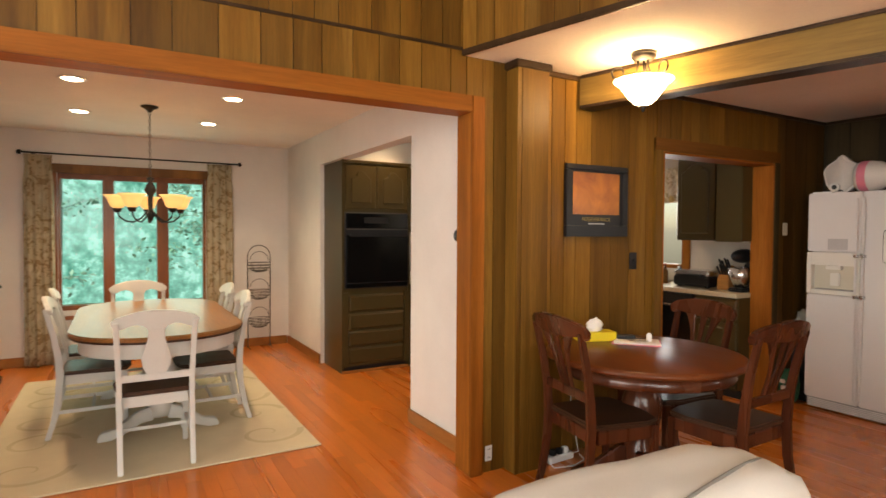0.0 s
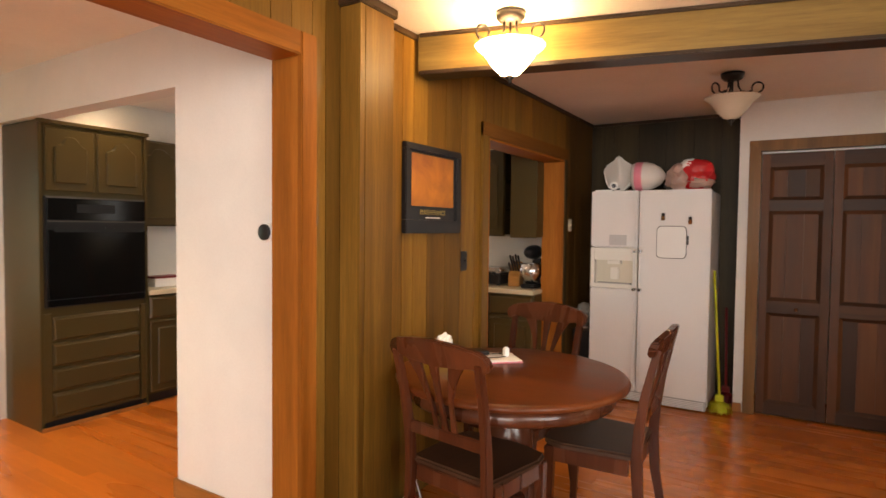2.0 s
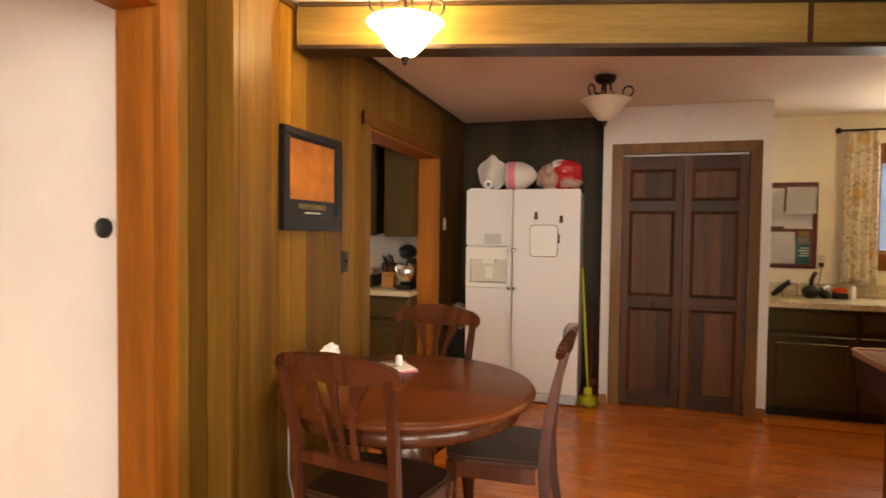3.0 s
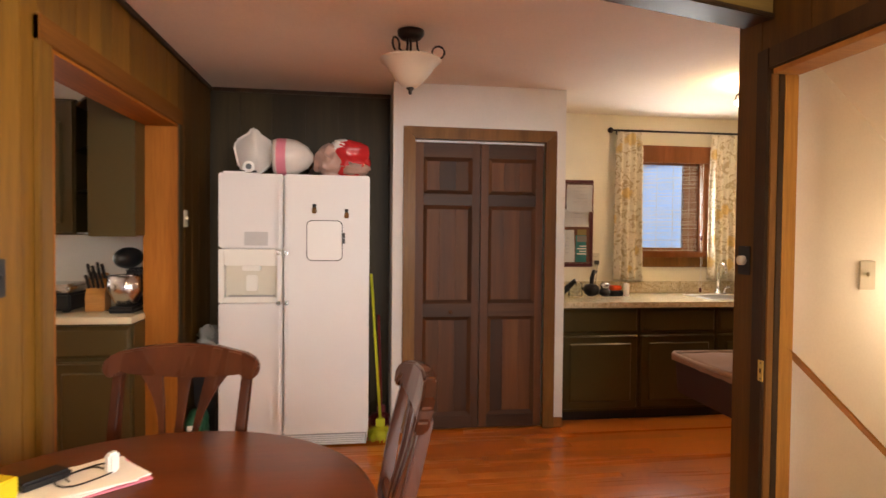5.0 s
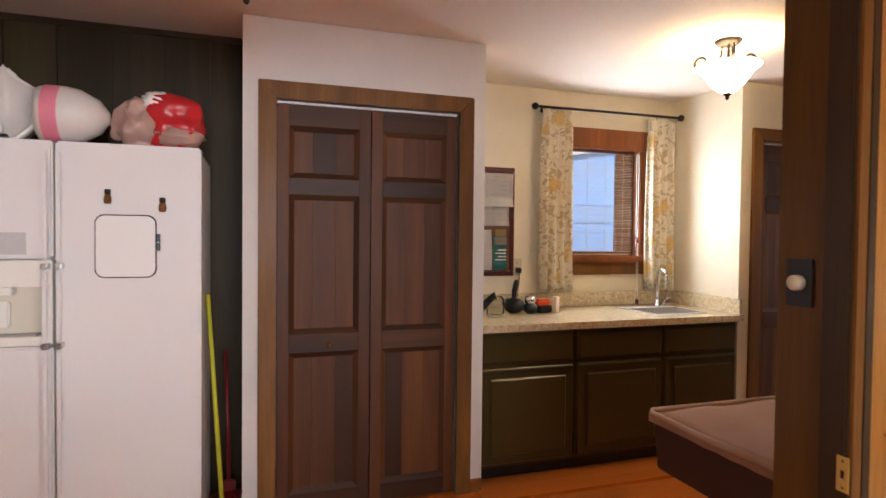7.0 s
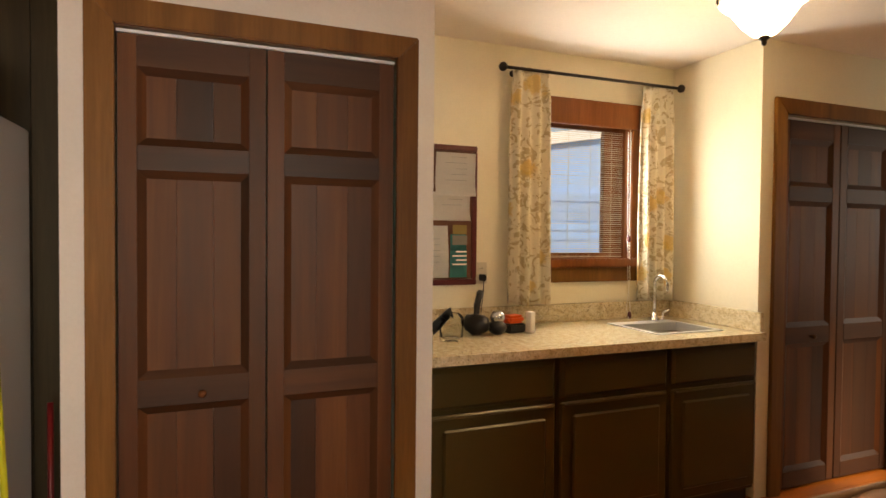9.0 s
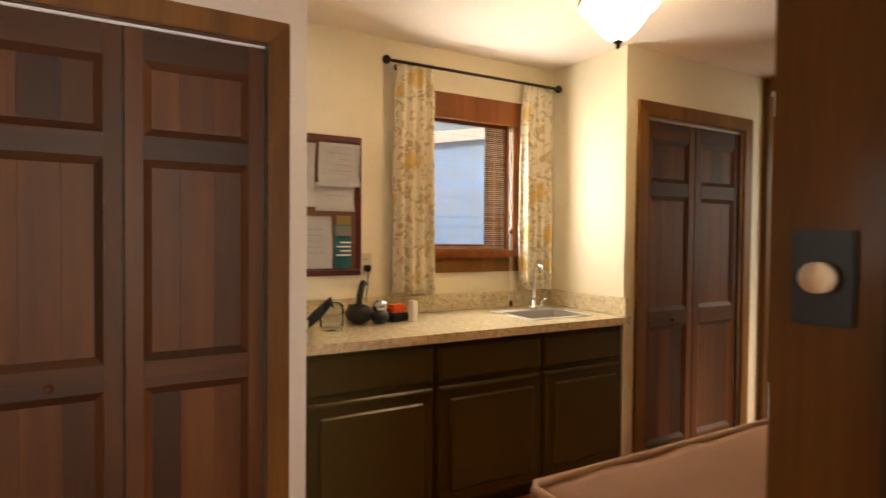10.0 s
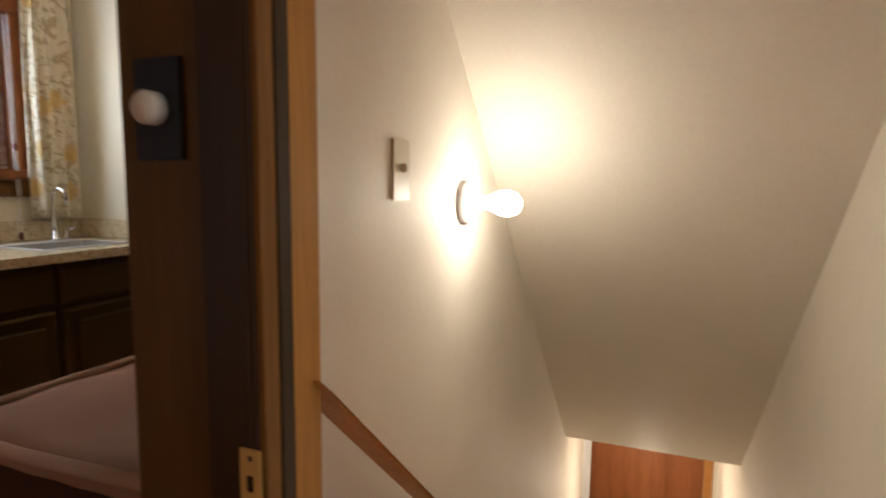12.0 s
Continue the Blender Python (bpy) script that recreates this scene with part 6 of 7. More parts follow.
u2 = thing("wall_cabinet", pose(0, 0, 0), "olive wall cabinet with arched door beside glass shelves", "cabinet", "wall cabinets")
slab("body", (4.98, 5.298, 3.36, 3.78, 1.34, 2.13), M_OLIVE, u2, 0.002)
door_panel(u2, "x", 4.9795, 3.365, 3.775, 1.35, 2.12, True)
cs = thing("corner_shelf", pose(0, 0, 0), "small glazed corner shelf between cabinets", "shelf")
for z in (1.345, 1.58, 1.82, 2.09):
    bm = bmesh.new()
    plate(bm, [(4.715, 3.172), (5.29, 3.172), (5.29, 3.358), (4.985, 3.358), (4.83, 3.26)], z, z + 0.012, "xy")
    part("shelf_board", finish(bm, 0.002), M_OLIVE if z in (1.345, 2.09) else M_CLEAR, cs)
slab("back_panel", (5.27, 5.298, 3.172, 3.358, 1.358, 2.089), M_OLIVE, cs)
for z, y, h, mt in ((1.592, 3.27, 0.1, M_STEEL), (1.357, 3.27, 0.08, M_WHITE_PL), (1.832, 3.27, 0.1, M_STEEL)):
    e = thing("drinking_glass", pose(5.06, y, z), "small tumbler on the corner shelf", "glass", "tumblers")
    bm = bmesh.new()
    lathe(bm, [(0.024, 0.0005), (0.03, h), (0.027, h), (0.021, 0.006)], 14)
    part("tumbler", bm, mt, e, "", True)
# kitchen window
kw = thing("window_3", pose(0, 0, 0), "bright kitchen window in orange wood casing", "window", kind="structure")
slab("side_casing", (5.27, 5.299, 3.86, 3.949, 1.0, 2.08), M_CASING, kw, 0.004)
slab("side_casing", (5.27, 5.299, 5.001, 5.09, 1.0, 2.08), M_CASING, kw, 0.004)
slab("head_casing", (5.27, 5.299, 3.95, 5.0, 2.0, 2.08), M_CASING, kw, 0.004)
slab("window_sill", (5.22, 5.299, 3.95, 5.0, 1.04, 1.078), M_CASING, kw, 0.004)
slab("mullion", (5.34, 5.40, 4.45, 4.51, 1.0805, 1.9995), M_CASING, kw, 0.003)
for a, b in ((3.9505, 4.4495), (4.5105, 4.9995)):
    p = slab("pane", (5.36, 5.366, a, b, 1.081, 1.999), M_GLASS, kw)
    p.visible_shadow = False
curtain("valance", "x", 5.235, 3.88, 5.05, 1.72, 2.09, 12, 0.018, M_FLORAL, "short floral valance over the kitchen window")
KT = 0.90
to = thing("toaster_oven", pose(4.96, 3.52, KT), "black countertop grill with silver front", "toaster oven")
slab("body", (-0.12, 0.16, -0.19, 0.19, 0.012, 0.11), M_BLACK, to, 0.012)
slab("lid", (-0.12, 0.15, -0.185, 0.185, 0.111, 0.16), M_STEEL, to, 0.015, "silver lid")
slab("handle", (-0.16, -0.1205, -0.12, 0.12, 0.10, 0.125), M_BLACK, to, 0.008)
for s in (-1, 1):
    slab("foot", (-0.09, -0.06, s * 0.15 - 0.015, s * 0.15 + 0.015, 0.0005, 0.0115), M_BLACK, to)
kb = thing("knife_block", pose(4.95, 3.23, KT, 0, 0, 10), "light wood knife block with black handles", "knife block")
bm = bmesh.new()
plate(bm, [(-0.07, 0.0005), (0.09, 0.0005), (0.09, 0.2), (0.03, 0.22), (-0.07, 0.09)], -0.05, 0.05, "xz")
part("block", finish(bm, 0.004), M_OAK, kb)
for k in range(8):
    bm = bmesh.new()
    y, t = -0.036 + 0.024 * (k % 4), 0.35 + 0.4 * (k // 4)
    p = Vector((-0.07 + 0.10 * t, y, 0.09 + 0.13 * t))
    tube(bm, [p + Vector((-0.002, 0, 0.003)), p + Vector((-0.07, 0, 0.075 + 0.01 * (k % 3)))], 0.009, 7)
    part("knife_handle", bm, M_BLACK, kb)
mx = thing("stand_mixer", pose(4.93, 3.05, KT), "black stand mixer with glass bowl", "mixer")
slab("foot", (-0.14, 0.14, -0.075, 0.075, 0.0005, 0.035), M_BLACK, mx, 0.015)
slab("column", (0.06, 0.14, -0.045, 0.045, 0.0355, 0.25), M_BLACK, mx, 0.015)
bm = bmesh.new()
blob(bm, (-0.01, 0, 0.31), (0.16, 0.06, 0.062), 0.02)
part("head", bm, M_BLACK, mx, "", True)
bm = bmesh.new()
lathe(bm, [(0.05, 0.036), (0.06, 0.05), (0.095, 0.12), (0.10, 0.21), (0.097, 0.21), (0.09, 0.12), (0.05, 0.056)], 24, -0.045, 0)
part("bowl", bm, M_STEEL, mx, "", True)
bm = bmesh.new()
lathe(bm, [(0.062, 0.2), (0.064, 0.215)], 20, -0.01, 0)
part("band", bm, M_STEEL, mx, "", True)
bt = random.Random(3)
for k in range(9):
    x, y, h, r = 5.0 + 0.18 * bt.random(), 3.78 + 0.075 * k, bt.uniform(0.1, 0.22), bt.uniform(0.022, 0.036)
    e = thing("bottle", pose(x, y, KT), "small bottle on the kitchen worktop", "bottle", "bottles by the sink")
    bm = bmesh.new()
    lathe(bm, [(r, 0.0005), (r, h * 0.6), (r * 0.4, h * 0.78), (r * 0.4, h * 0.9)], 14)
    part("body", bm, (M_WHITE_PL, M_BLACK, M_WALNUT, M_STEEL)[k % 4], e, "", True)
    bm = bmesh.new()
    lathe(bm, [(r * 0.45, h * 0.9005), (r * 0.45, h)], 12)
    part("cap", bm, (M_BLACK, M_WHITE_PL, M_RED)[k % 3], e, "", True)
kc = thing("recessed_light", pose(3.9, 4.6, 2.425), "round recessed kitchen light, lit", "ceiling light", "recessed kitchen lights")
bm = bmesh.new()
lathe(bm, [(0.07, -0.001), (0.07, -0.006), (0.001, -0.0065)], 24)
part("lens", bm, M_CAN, kc, "glowing lens")
copy_thing(kc, pose(2.72, 5.66, 2.425))
copy_thing(kc, pose(2.52, 5.02, 2.425))

# ---- bar ----
for i, (a, b) in enumerate(((0.272, -0.335), (-0.34, -0.955), (-0.96, -1.53))):
    base_unit("bar_cabinet", "x", 5.325, 5.975, min(a, b), max(a, b), 0.84, "dark olive bar cabinet with drawer and door", group="bar cabinets")
SX0, SX1, SY0, SY1 = 5.44, 5.74, -1.38, -0.98
bm = bmesh.new()
for d in ((5.30, SX0, -1.555, 0.272), (SX1, 5.975, -1.555, 0.272), (SX0, SX1, SY1, 0.272), (SX0, SX1, -1.555, SY0)):
    box(bm, *d, 0.842, 0.882)
bmesh.ops.remove_doubles(bm, verts=bm.verts, dist=0.0005)
tagged(link("granite_worktop", bm, M_GRANITE), "speckled beige granite bar top with sink cut-out", "worktop")
bs = thing("backsplash", pose(0, 0, 0), "low speckled granite splashback", "splashback", kind="structure")
slab("back_strip", (5.955, 5.978, -1.532, 0.272, 0.8825, 0.982), M_GRANITE, bs, 0.003)
slab("side_strip", (5.32, 5.978, -1.558, -1.533, 0.8825, 0.982), M_GRANITE, bs, 0.003)
slab("side_strip", (5.32, 5.954, 0.25, 0.275, 0.8825, 0.982), M_GRANITE, bs, 0.003)
sk = thing("bar_sink", pose(0, 0, 0), "small stainless steel bar sink", "sink")
bm = bmesh.new()
for d in ((SX0 - 0.015, SX0 + 0.012, SY0 - 0.015, SY1 + 0.015), (SX1 - 0.012, SX1 + 0.075, SY0 - 0.015, SY1 + 0.015), (SX0 + 0.012, SX1 - 0.012, SY1 - 0.012, SY1 + 0.015), (SX0 + 0.012, SX1 - 0.012, SY0 - 0.015, SY0 + 0.012)):
    box(bm, *d, 0.8825, 0.887)
part("rim", bm, M_SINK, sk)
bm = bmesh.new()
for d in ((SX0 + 0.008, SX0 + 0.012, SY0 + 0.008, SY1 - 0.008), (SX1 - 0.012, SX1 - 0.008, SY0 + 0.008, SY1 - 0.008), (SX0 + 0.012, SX1 - 0.012, SY1 - 0.012, SY1 - 0.008), (SX0 + 0.012, SX1 - 0.012, SY0 + 0.008, SY0 + 0.012)):
    box(bm, *d, 0.72, 0.8824)
box(bm, SX0 + 0.012, SX1 - 0.012, SY0 + 0.012, SY1 - 0.012, 0.72, 0.724)
part("basin", bm, M_SINK, sk)
fc = thing("faucet", pose(5.795, -1.275, 0.887), "chrome gooseneck faucet with lever", "faucet")
bm = bmesh.new()
lathe(bm, [(0.028, 0.0005), (0.026, 0.012), (0.014, 0.02), (0.012, 0.05)], 18)
part("base", bm, M_STEEL, fc, "", True)
bm = bmesh.new()
tube(bm, [(0, 0, 0.045), (0, 0, 0.21)] + [(-0.05 + 0.05 * math.cos(t), 0, 0.21 + 0.05 * math.sin(t)) for t in [0.31 * q for q in range(1, 11)]] + [(-0.10, 0, 0.18)], 0.009, 10)
part("spout", bm, M_STEEL, fc, "", True)
bm = bmesh.new()
tube(bm, [(0, -0.06, 0.0005), (0, -0.06, 0.045), (-0.03, -0.085, 0.065)], 0.008, 8)
part("lever", bm, M_STEEL, fc, "", True)
# bulletin board
bb_ = thing("bulletin_board", pose(WX, 0.02, 1.47), "cork board in maroon frame covered with papers", "bulletin board")
bm = bmesh.new()
for d in ((-0.022, -0.001, -0.25, 0.25, 0.335, 0.365), (-0.022, -0.001, -0.25, 0.25, -0.365, -0.335), (-0.022, -0.001, -0.25, -0.222, -0.3345, 0.3345), (-0.022, -0.001, 0.222, 0.25, -0.3345, 0.3345)):
    box(bm, *d)
part("frame", finish(bm, 0.004), M_MAROON, bb_)
slab("cork", (-0.012, -0.002, -0.2215, 0.2215, -0.334, 0.334), M_CORK, bb_)
bp = random.Random(6)
for y0, y1, z0, z1, mt in ((-0.235, -0.012, 0.10, 0.325, M_PAPER), (0.005, 0.2, -0.01, 0.315, M_PAPER), (-0.212, 0.0, -0.028, 0.12, M_PAPER), (-0.088, 0.2, -0.325, -0.055, M_PAPER), (-0.192, -0.096, -0.325, -0.10, M_TEAL)):
    bm = bmesh.new()
    o = -0.0135 - 0.0035 * bp.random() - (0.006 if z1 > 0.2 else 0)
    g = [[bm.verts.new((o - (0.022 if z1 > 0.2 else 0.006) * ((1 - j / 4) ** 3) - 0.003 * math.sin(i), y0 + (y1 - y0) * i / 4 + 0.004 * math.sin(j + z0 * 9), z0 + (z1 - z0) * j / 4)) for i in range(5)] for j in range(5)]
    for a, b in zip(g, g[1:]):
        for i in range(4):
            bm.faces.new((a[i], a[i + 1], b[i + 1], b[i]))
    bmesh.ops.solidify(bm, geom=bm.faces[:], thickness=0.001)
    s = part("paper_sheet" if mt is M_PAPER else "flyer", bm, mt, bb_, "teal printed flyer" if mt is M_TEAL else "")
    if mt is M_TEAL:
        for k in range(4):
            slab("writing_line", (o - 0.0125, o - 0.0118, -0.19, -0.11 - 0.02 * (k % 2), -0.26 + k * 0.022, -0.252 + k * 0.022), M_PAPER, s)
        slab("photo", (o - 0.0115, o - 0.0108, -0.192, -0.108, -0.155, -0.105), M_BARK, s)
        slab("card", (o - 0.0105, o - 0.0098, -0.19, -0.11, -0.098, -0.05), M_OLDGOLD, s)
    elif y1 - y0 > 0.2:
        for k in range(5):
            slab("writing_line", (o - 0.0125, o - 0.0120, y0 + 0.05, y1 - 0.05 - 0.03 * (k % 3), z0 + 0.08 + k * 0.03, z0 + 0.082 + k * 0.03), M_BEAD, s)
wall_plate("wall_outlet", pose(WX - 0.001, -0.262, 1.165, 0, 0, -90), 0.035, 0.057, M_IVORY, "ivory outlet with a plugged-in charger", "outlet")
pl_ = thing("wall_charger", pose(5.95, -0.262, 1.14), "black plug with a coiled cord", "charger")
slab("plug", (-0.02, 0.0185, -0.015, 0.015, -0.015, 0.02), M_BLACK, pl_, 0.004)
bm = bmesh.new()
tube(bm, [(-0.015, 0, -0.014), (-0.03, 0.01, -0.08), (-0.05, 0.03, -0.16), (-0.08, 0.05, -0.23), (-0.10, 0.06, -0.255)], 0.003, 6)
part("cord", bm, M_BLACK, pl_)
BT = 0.882
fl = thing("hand_vacuum", pose(5.74, -0.13, BT, 0, 0, 30), "black cordless tool with upright handle", "power tool")
bm = bmesh.new()
blob(bm, (0, 0, 0.05), (0.075, 0.05, 0.05), 0.15)
part("body", bm, M_BLACK, fl, "", True)
bm = bmesh.new()
tube(bm, [(0.0, 0, 0.07), (0.01, -0.02, 0.14), (0.02, -0.05, 0.18), (0.03, -0.075, 0.195)], [0.02, 0.018, 0.016, 0.019], 9)
part("grip", bm, M_BLACK, fl, "", True)
cm = thing("steel_timer", pose(5.70, -0.225, BT), "round black and silver gadget", "gadget")
bm = bmesh.new()
blob(bm, (0, 0, 0.035), (0.05, 0.045, 0.036), 0.04)
part("base", bm, M_BLACK, cm, "", True)
bm = bmesh.new()
blob(bm, (0, 0, 0.085), (0.04, 0.038, 0.034), 0.03)
part("dome", bm, M_STEEL, cm, "silver dome", True)
bt_ = thing("battery_pack", pose(5.75, -0.335, BT, 0, 0, 12), "orange and black battery charger", "charger")
slab("base", (-0.045, 0.045, -0.055, 0.055, 0.0005, 0.045), M_BLACK, bt_, 0.008)
slab("top", (-0.04, 0.04, -0.05, 0.05, 0.0455, 0.085), M_ORANGE, bt_, 0.012, "orange battery")
cd = thing("note_card", pose(5.70, -0.41, BT, 0, 0, 15), "small white card standing on the counter", "card")
slab("card", (-0.02, 0.02, -0.016, 0.016, 0.0005, 0.105), M_PAPER, cd, 0.003)
jr = thing("glass_jar", pose(5.62, 0.05, BT), "clear plastic container on the bar top", "jar")
bm = bmesh.new()
lathe(bm, [(0.05, 0.0005), (0.055, 0.02), (0.055, 0.11), (0.04, 0.125), (0.037, 0.125), (0.05, 0.105), (0.05, 0.02)], 20)
part("body", bm, M_CLEAR, jr, "", True)
pt = thing("shaver", pose(5.66, 0.16, BT, 0, 0, -20), "black handheld gadget lying by the wall", "gadget")
bm = bmesh.new()
tube(bm, [(0, 0, 0.02), (0, -0.05, 0.07), (0.01, -0.10, 0.12), (0.01, -0.12, 0.125)], [0.02, 0.025, 0.02, 0.03], 10)
part("body", bm, M_BLACK, pt, "", True)
# covered games table
gt = thing("covered_table", pose(0, 0, 0), "games table under a taupe cloth cover", "table")
bm = bmesh.new()
nx, ny = 10, 22
g = [[bm.verts.new((3.575 + 0.515 * i / nx, 0.125 - 1.3 * j / ny, 0.775 + 0.012 * noise.noise(Vector((i * 0.5, j * 0.4, 1))) - (0.012 if i in (0, nx) or j in (0, ny) else 0.03 * math.exp(-((i / nx - 0.5) ** 2) * 9) * 0.5))) for i in range(nx + 1)] for j in range(ny + 1)]
for a, b in zip(g, g[1:]):
    for i in range(nx):
        bm.faces.new((a[i], a[i + 1], b[i + 1], b[i]))
edge = [e_ for e_ in bm.edges if len(e_.link_faces) == 1]
ex = bmesh.ops.extrude_edge_only(bm, edges=edge)["geom"]
for q in ex:
    if isinstance(q, bmesh.types.BMVert):
        q.co.z -= 0.03
bmesh.ops.recalc_face_normals(bm, faces=bm.faces)
part("cloth_cover", bm, M_COVER, gt, "taupe cloth with rolled edge", True)
bm = bmesh.new()
tube(bm, [(3.58, 0.127, 0.768), (3.85, 0.129, 0.762), (4.07, 0.127, 0.766), (4.089, 0.11, 0.768), (4.092, -0.3, 0.765), (4.091, -1.1, 0.767)], 0.011, 8)
part("hem", bm, M_HEM, gt, "pale rolled hem", True)
bm = bmesh.new()
rings = []
for z, x1, y1, in ((0.745, 4.08, 0.115), (0.57, 4.07, 0.105), (0.562, 3.97, -0.06)):
    rings.append([bm.verts.new(p) for p in ((3.57, y1, z), (x1, y1, z), (x1, -1.17, z), (3.57, -1.17, z))])
for a, b in zip(rings, rings[1:]):
    for i in range(4):
        bm.faces.new((a[i], a[(i + 1) % 4], b[(i + 1) % 4], b[i]))
bm.faces.new(rings[0])
bm.faces.new(rings[-1])
part("side_body", finish(bm, 0.008), M_SKIRT, gt, "dark red-brown tapered side")
for x, y in ((3.62, -0.14), (3.88, -0.14), (3.62, -1.08), (3.88, -1.08)):
    bm = bmesh.new()
    bar(bm, [(x, y, 0.0), (x, y, 0.5615)], [0.07, 0.09], [0.07, 0.09])
    part("leg", finish(bm, 0.006), M_SKIRT, gt)

# ---- stairwell ----
hr = thing("handrail", pose(0, 0, 0), "light oak handrail on brackets down the stairs", "handrail")
bm = bmesh.new()
prof = [(-0.024, -0.037), (0.024, -0.037), (0.031, 0.0), (0.024, 0.037), (-0.024, 0.037), (-0.031, 0.0)]
ends = []
for y, z in ((0.065, 0.915), (-2.45, -1.45)):
    ends.append([bm.verts.new((3.345 + a, y + b * 0.66, z + b * 0.75)) for a, b in prof])
for i in range(6):
    bm.faces.new((ends[0][i], ends[0][(i + 1) % 6], ends[1][(i + 1) % 6], ends[1][i]))
bm.faces.new(ends[0])
bm.faces.new(ends[1])
part("rail", finish(bm, 0.006), M_RAIL, hr)
for y in (-0.75, -1.6, -2.3):
    z = 0.90 + (y - 0.005) * 0.941 - 0.03
    bm = bmesh.new()
    tube(bm, [(3.345, y, z), (3.36, y, z - 0.05), (3.409, y, z - 0.055)], 0.008, 7)
    part("bracket", bm, M_BRASS, hr)
sl = thing("bulb_fixture", pose(3.41, -0.69, 1.143, 0, -90, 0), "bare lit bulb in a white ceramic wall holder", "wall light")
bm = bmesh.new()
lathe(bm, [(0.055, 0.0005), (0.055, 0.012), (0.045, 0.022), (0.024, 0.028), (0.022, 0.05), (0.018, 0.052)], 24)
part("holder", bm, M_WHITE_PL, sl, "", True)
bm = bmesh.new()
lathe(bm, [(0.014, 0.0525), (0.018, 0.07), (0.03, 0.095), (0.033, 0.118), (0.026, 0.14), (0.012, 0.15), (0.001, 0.152)], 20)
bulb_ = part("bulb", bm, M_BULB, sl, "glowing bulb", True)
bulb_.visible_shadow = False
bd = thing("door_1", pose(0, 0, 0), "reddish wood door at the foot of the stairs", "door", kind="structure")
slab("leaf", (2.60, 3.36, -3.53, -3.505, -2.43, -0.43), M_REDDOOR, bd, 0.003)
slab("casing", (3.361, 3.42, -3.499, -3.48, -2.43, -0.36), M_TRACK, bd, 0.003)
slab("casing", (2.54, 2.599, -3.499, -3.48, -2.43, -0.36), M_OAK, bd, 0.003)
bm = bmesh.new()
ball(bm, pose(2.68, -3.46, -1.45) @ Matrix.Diagonal((0.03, 0.03, 0.03, 1)))
part("knob", bm, M_BRASS, bd, "", True)
hg = thing("strike_plate", pose(3.352, WC + 0.02, 0.853), "worn brass latch plate on the jamb", "latch plate")
slab("plate", (-0.021, 0.008, 0.0005, 0.004, -0.04, 0.04), M_LATCH, hg, 0.001)
slab("latch_hole", (-0.011, -0.003, 0.0042, 0.0052, -0.009, 0.009), M_DARK_TRIM, hg, 0.0, "dark latch hole")
for z in (-0.03, 0.03):
    slab("screw", (-0.011, -0.005, 0.0042, 0.0056, z - 0.003, z + 0.003), M_GREYIRON, hg, 0.001)

# ---- entry door ----
ed = thing("door_2", pose(5.16, -4.279, 0), "white entry door with glazed upper half", "door", kind="structure")
for nm, d in (("stile", (0, 0.10, 0.001, 0.04, 0.02, 2.0)), ("stile", (0.80, 0.90, 0.001, 0.04, 0.02, 2.0)), ("top_rail", (0.1005, 0.7995, 0.001, 0.04, 1.86, 2.0)), ("lower_panel", (0.1005, 0.7995, 0.001, 0.032, 0.02, 0.96))):
    slab(nm, d, M_WHITE_PAINT, ed, 0.004)
for k in range(3):
    z0 = 0.962 + k * 0.3
    for j in range(3):
        x0 = 0.101 + j * 0.233
        p = slab("pane", (x0 + 0.012, x0 + 0.221, 0.012, 0.016, z0 + 0.012, z0 + 0.288), M_GLASS, ed)
        p.visible_shadow = False
        slab("glazing_bar", (x0, x0 + 0.0115, 0.002, 0.036, z0 + 0.002, z0 + 0.298), M_WHITE_PAINT, ed)
    slab("glazing_bar", (0.101, 0.799, 0.0015, 0.0355, z0 + 0.2985, z0 + 0.3115 if k < 2 else z0 + 0.299), M_WHITE_PAINT, ed)
slab("raised_panel", (0.18, 0.72, 0.0325, 0.045, 0.16, 0.82), M_WHITE_PAINT, ed, 0.01)

structure("floor_entry", [(3.56, 6.29, -4.27, -3.04, 0.001, 0.007)], M_SPLASH, "pale tile floor of the entry", "floor")

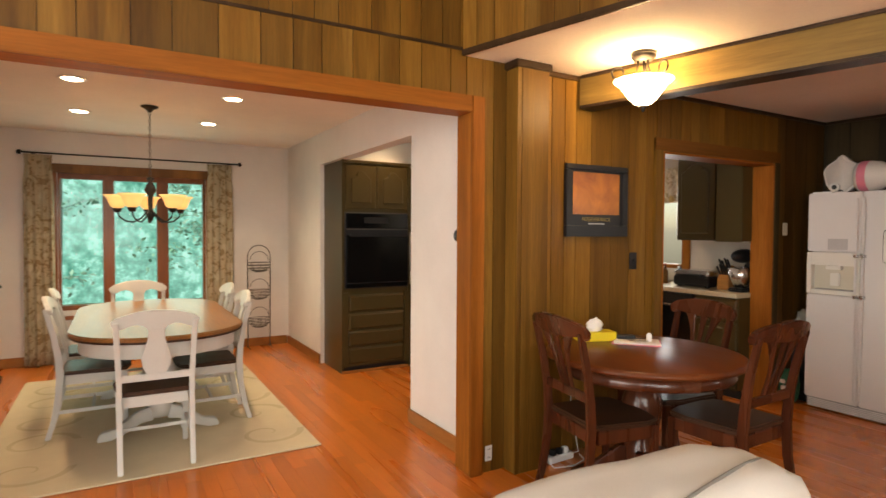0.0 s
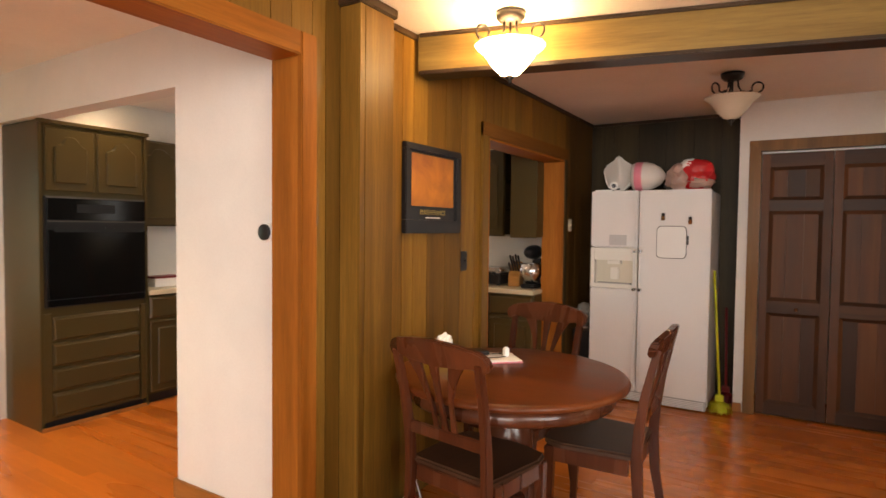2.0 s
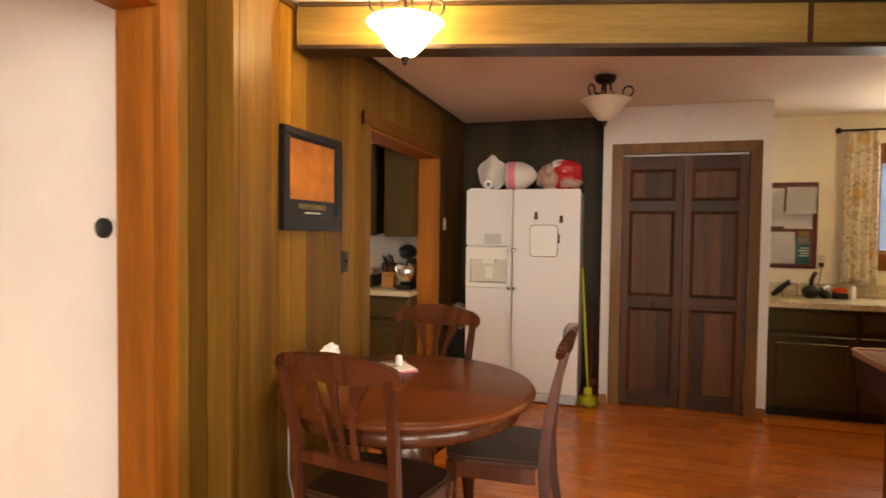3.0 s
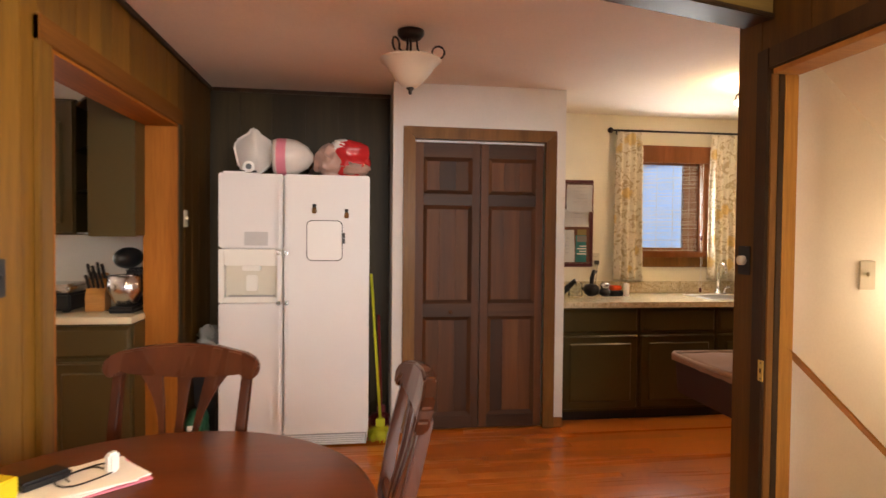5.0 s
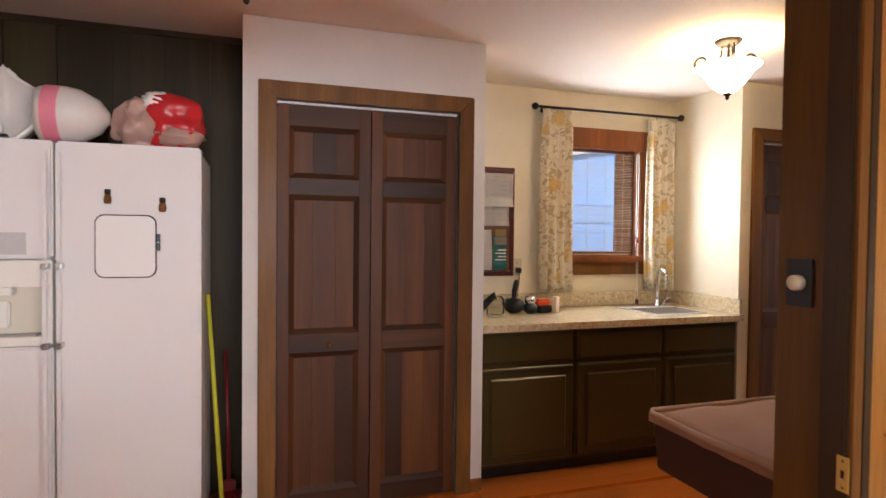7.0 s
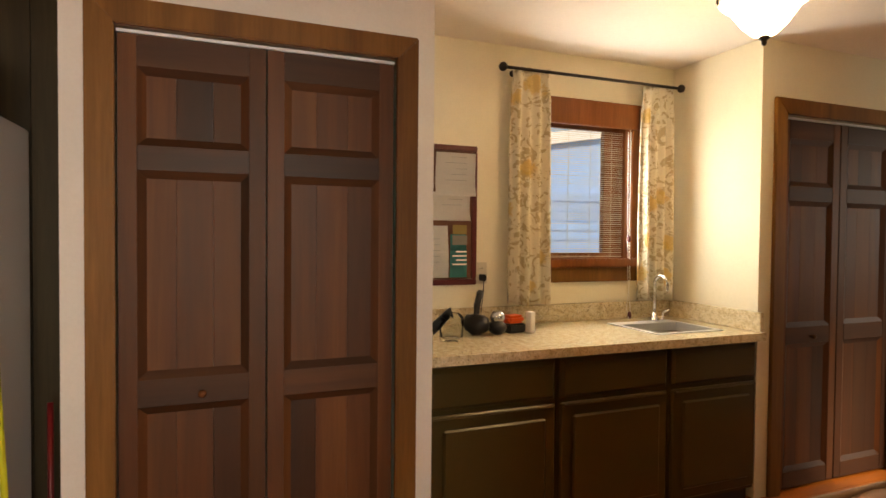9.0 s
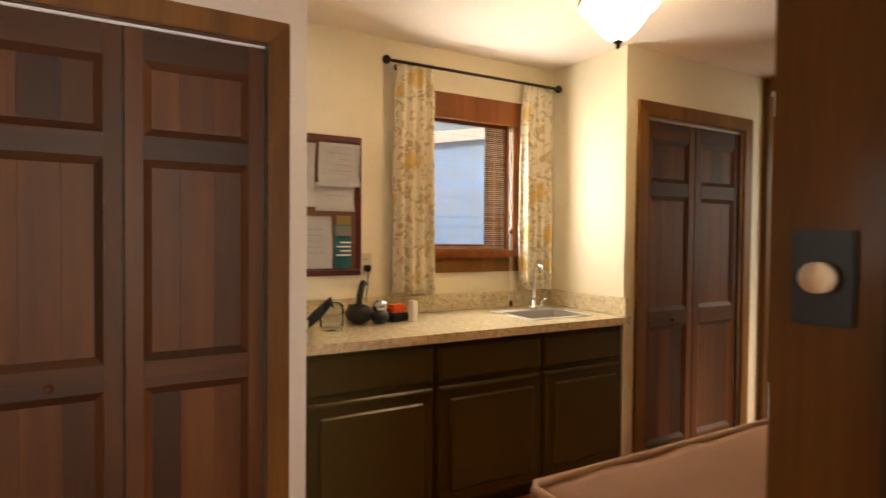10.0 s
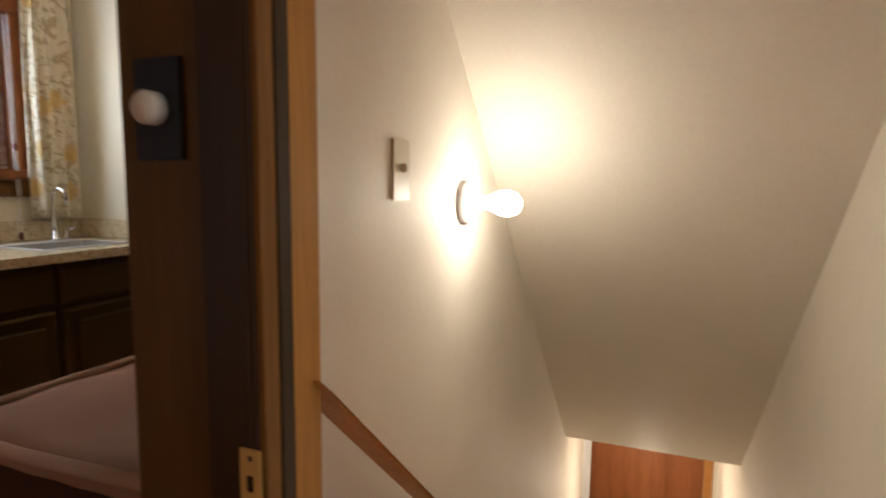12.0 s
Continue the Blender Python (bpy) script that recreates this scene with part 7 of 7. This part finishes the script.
# ---- floor ----
floor = structure("floor", [(-4.1, 6.4, 0.031, 7.4, -0.12, -0.013), (3.4125, 6.4, -4.4, 0.0305, -0.12, -0.013), (-4.1, 2.38, -2.6, 0.0305, -0.12, -0.013)], M_DARK_TRIM, "glossy reddish cherry strip floor", "floor")
fr_ = random.Random(11)
WB = 0.083
lengths = (0.55, 0.7, 0.9, 1.1)
shared = {}
rest = bmesh.new()


def floor_meshes(length):
    if length not in shared:
        bm = bmesh.new()
        box(bm, -WB / 2 + 0.0004, WB / 2 - 0.0004, -length / 2 + 0.0005, length / 2 - 0.0005, -0.0125, 0.0)
        finish(bm)
        me = bpy.data.meshes.new("floorboard")
        bm.to_mesh(me)
        bm.free()
        me.materials.append(M_FLOOR)
        shared[length] = me
    return shared[length]


count = 0
x = -4.09
while x < 6.3:
    y = -4.3 - fr_.uniform(0, 0.9) if x > 3.5 else (0.1 - fr_.uniform(0, 0.5) if x > 2.4 else -2.5 - fr_.uniform(0, 0.6))
    lo = -4.3 if x > 3.5 else (0.035 if x > 2.3 else -2.5)
    while y < 7.2:
        ln = fr_.choice(lengths)
        if y + ln > lo:
            near = 1.0 < x < 5.4 and 0.2 < y and y + ln < 2.75
            if near and count < 300 and y >= lo:
                ob = new("floorboard", floor_meshes(ln))
                ob.location = (x + WB / 2, y + ln / 2, 0)
                ob.parent = floor
                count += 1
            else:
                a, b = max(y, lo), min(y + ln, 7.215)
                box(rest, x + 0.0004, x + WB - 0.0004, a + 0.0005, b - 0.0005, -0.0125, 0.0)
        y += ln
    x += WB
M_FLOOR_REST = wood("cherry_floorboard_far", (0.51, 0.135, 0.020), (0.60, 0.165, 0.026), (0.65, 0.20, 0.036), "y", 0.26, 0.25, 0.0, spec=0.45, streak=0.22)
nt = M_FLOOR_REST.node_tree
geo = nt.nodes.new("ShaderNodeNewGeometry")
bc = nt.nodes["Principled BSDF"].inputs["Base Color"]
src = bc.links[0].from_socket
tone = ramp(nt.nodes, nt.links, geo.outputs["Random Per Island"], [(0, (0.82, 0.80, 0.78)), (0.5, (1, 1, 1)), (1, (1.08, 1.07, 1.05))])
nt.links.new(mix(nt.nodes, nt.links, 1.0, src, tone, "MULTIPLY"), bc)
link("floorboards", rest, M_FLOOR_REST, floor)["kind"] = "stuff"
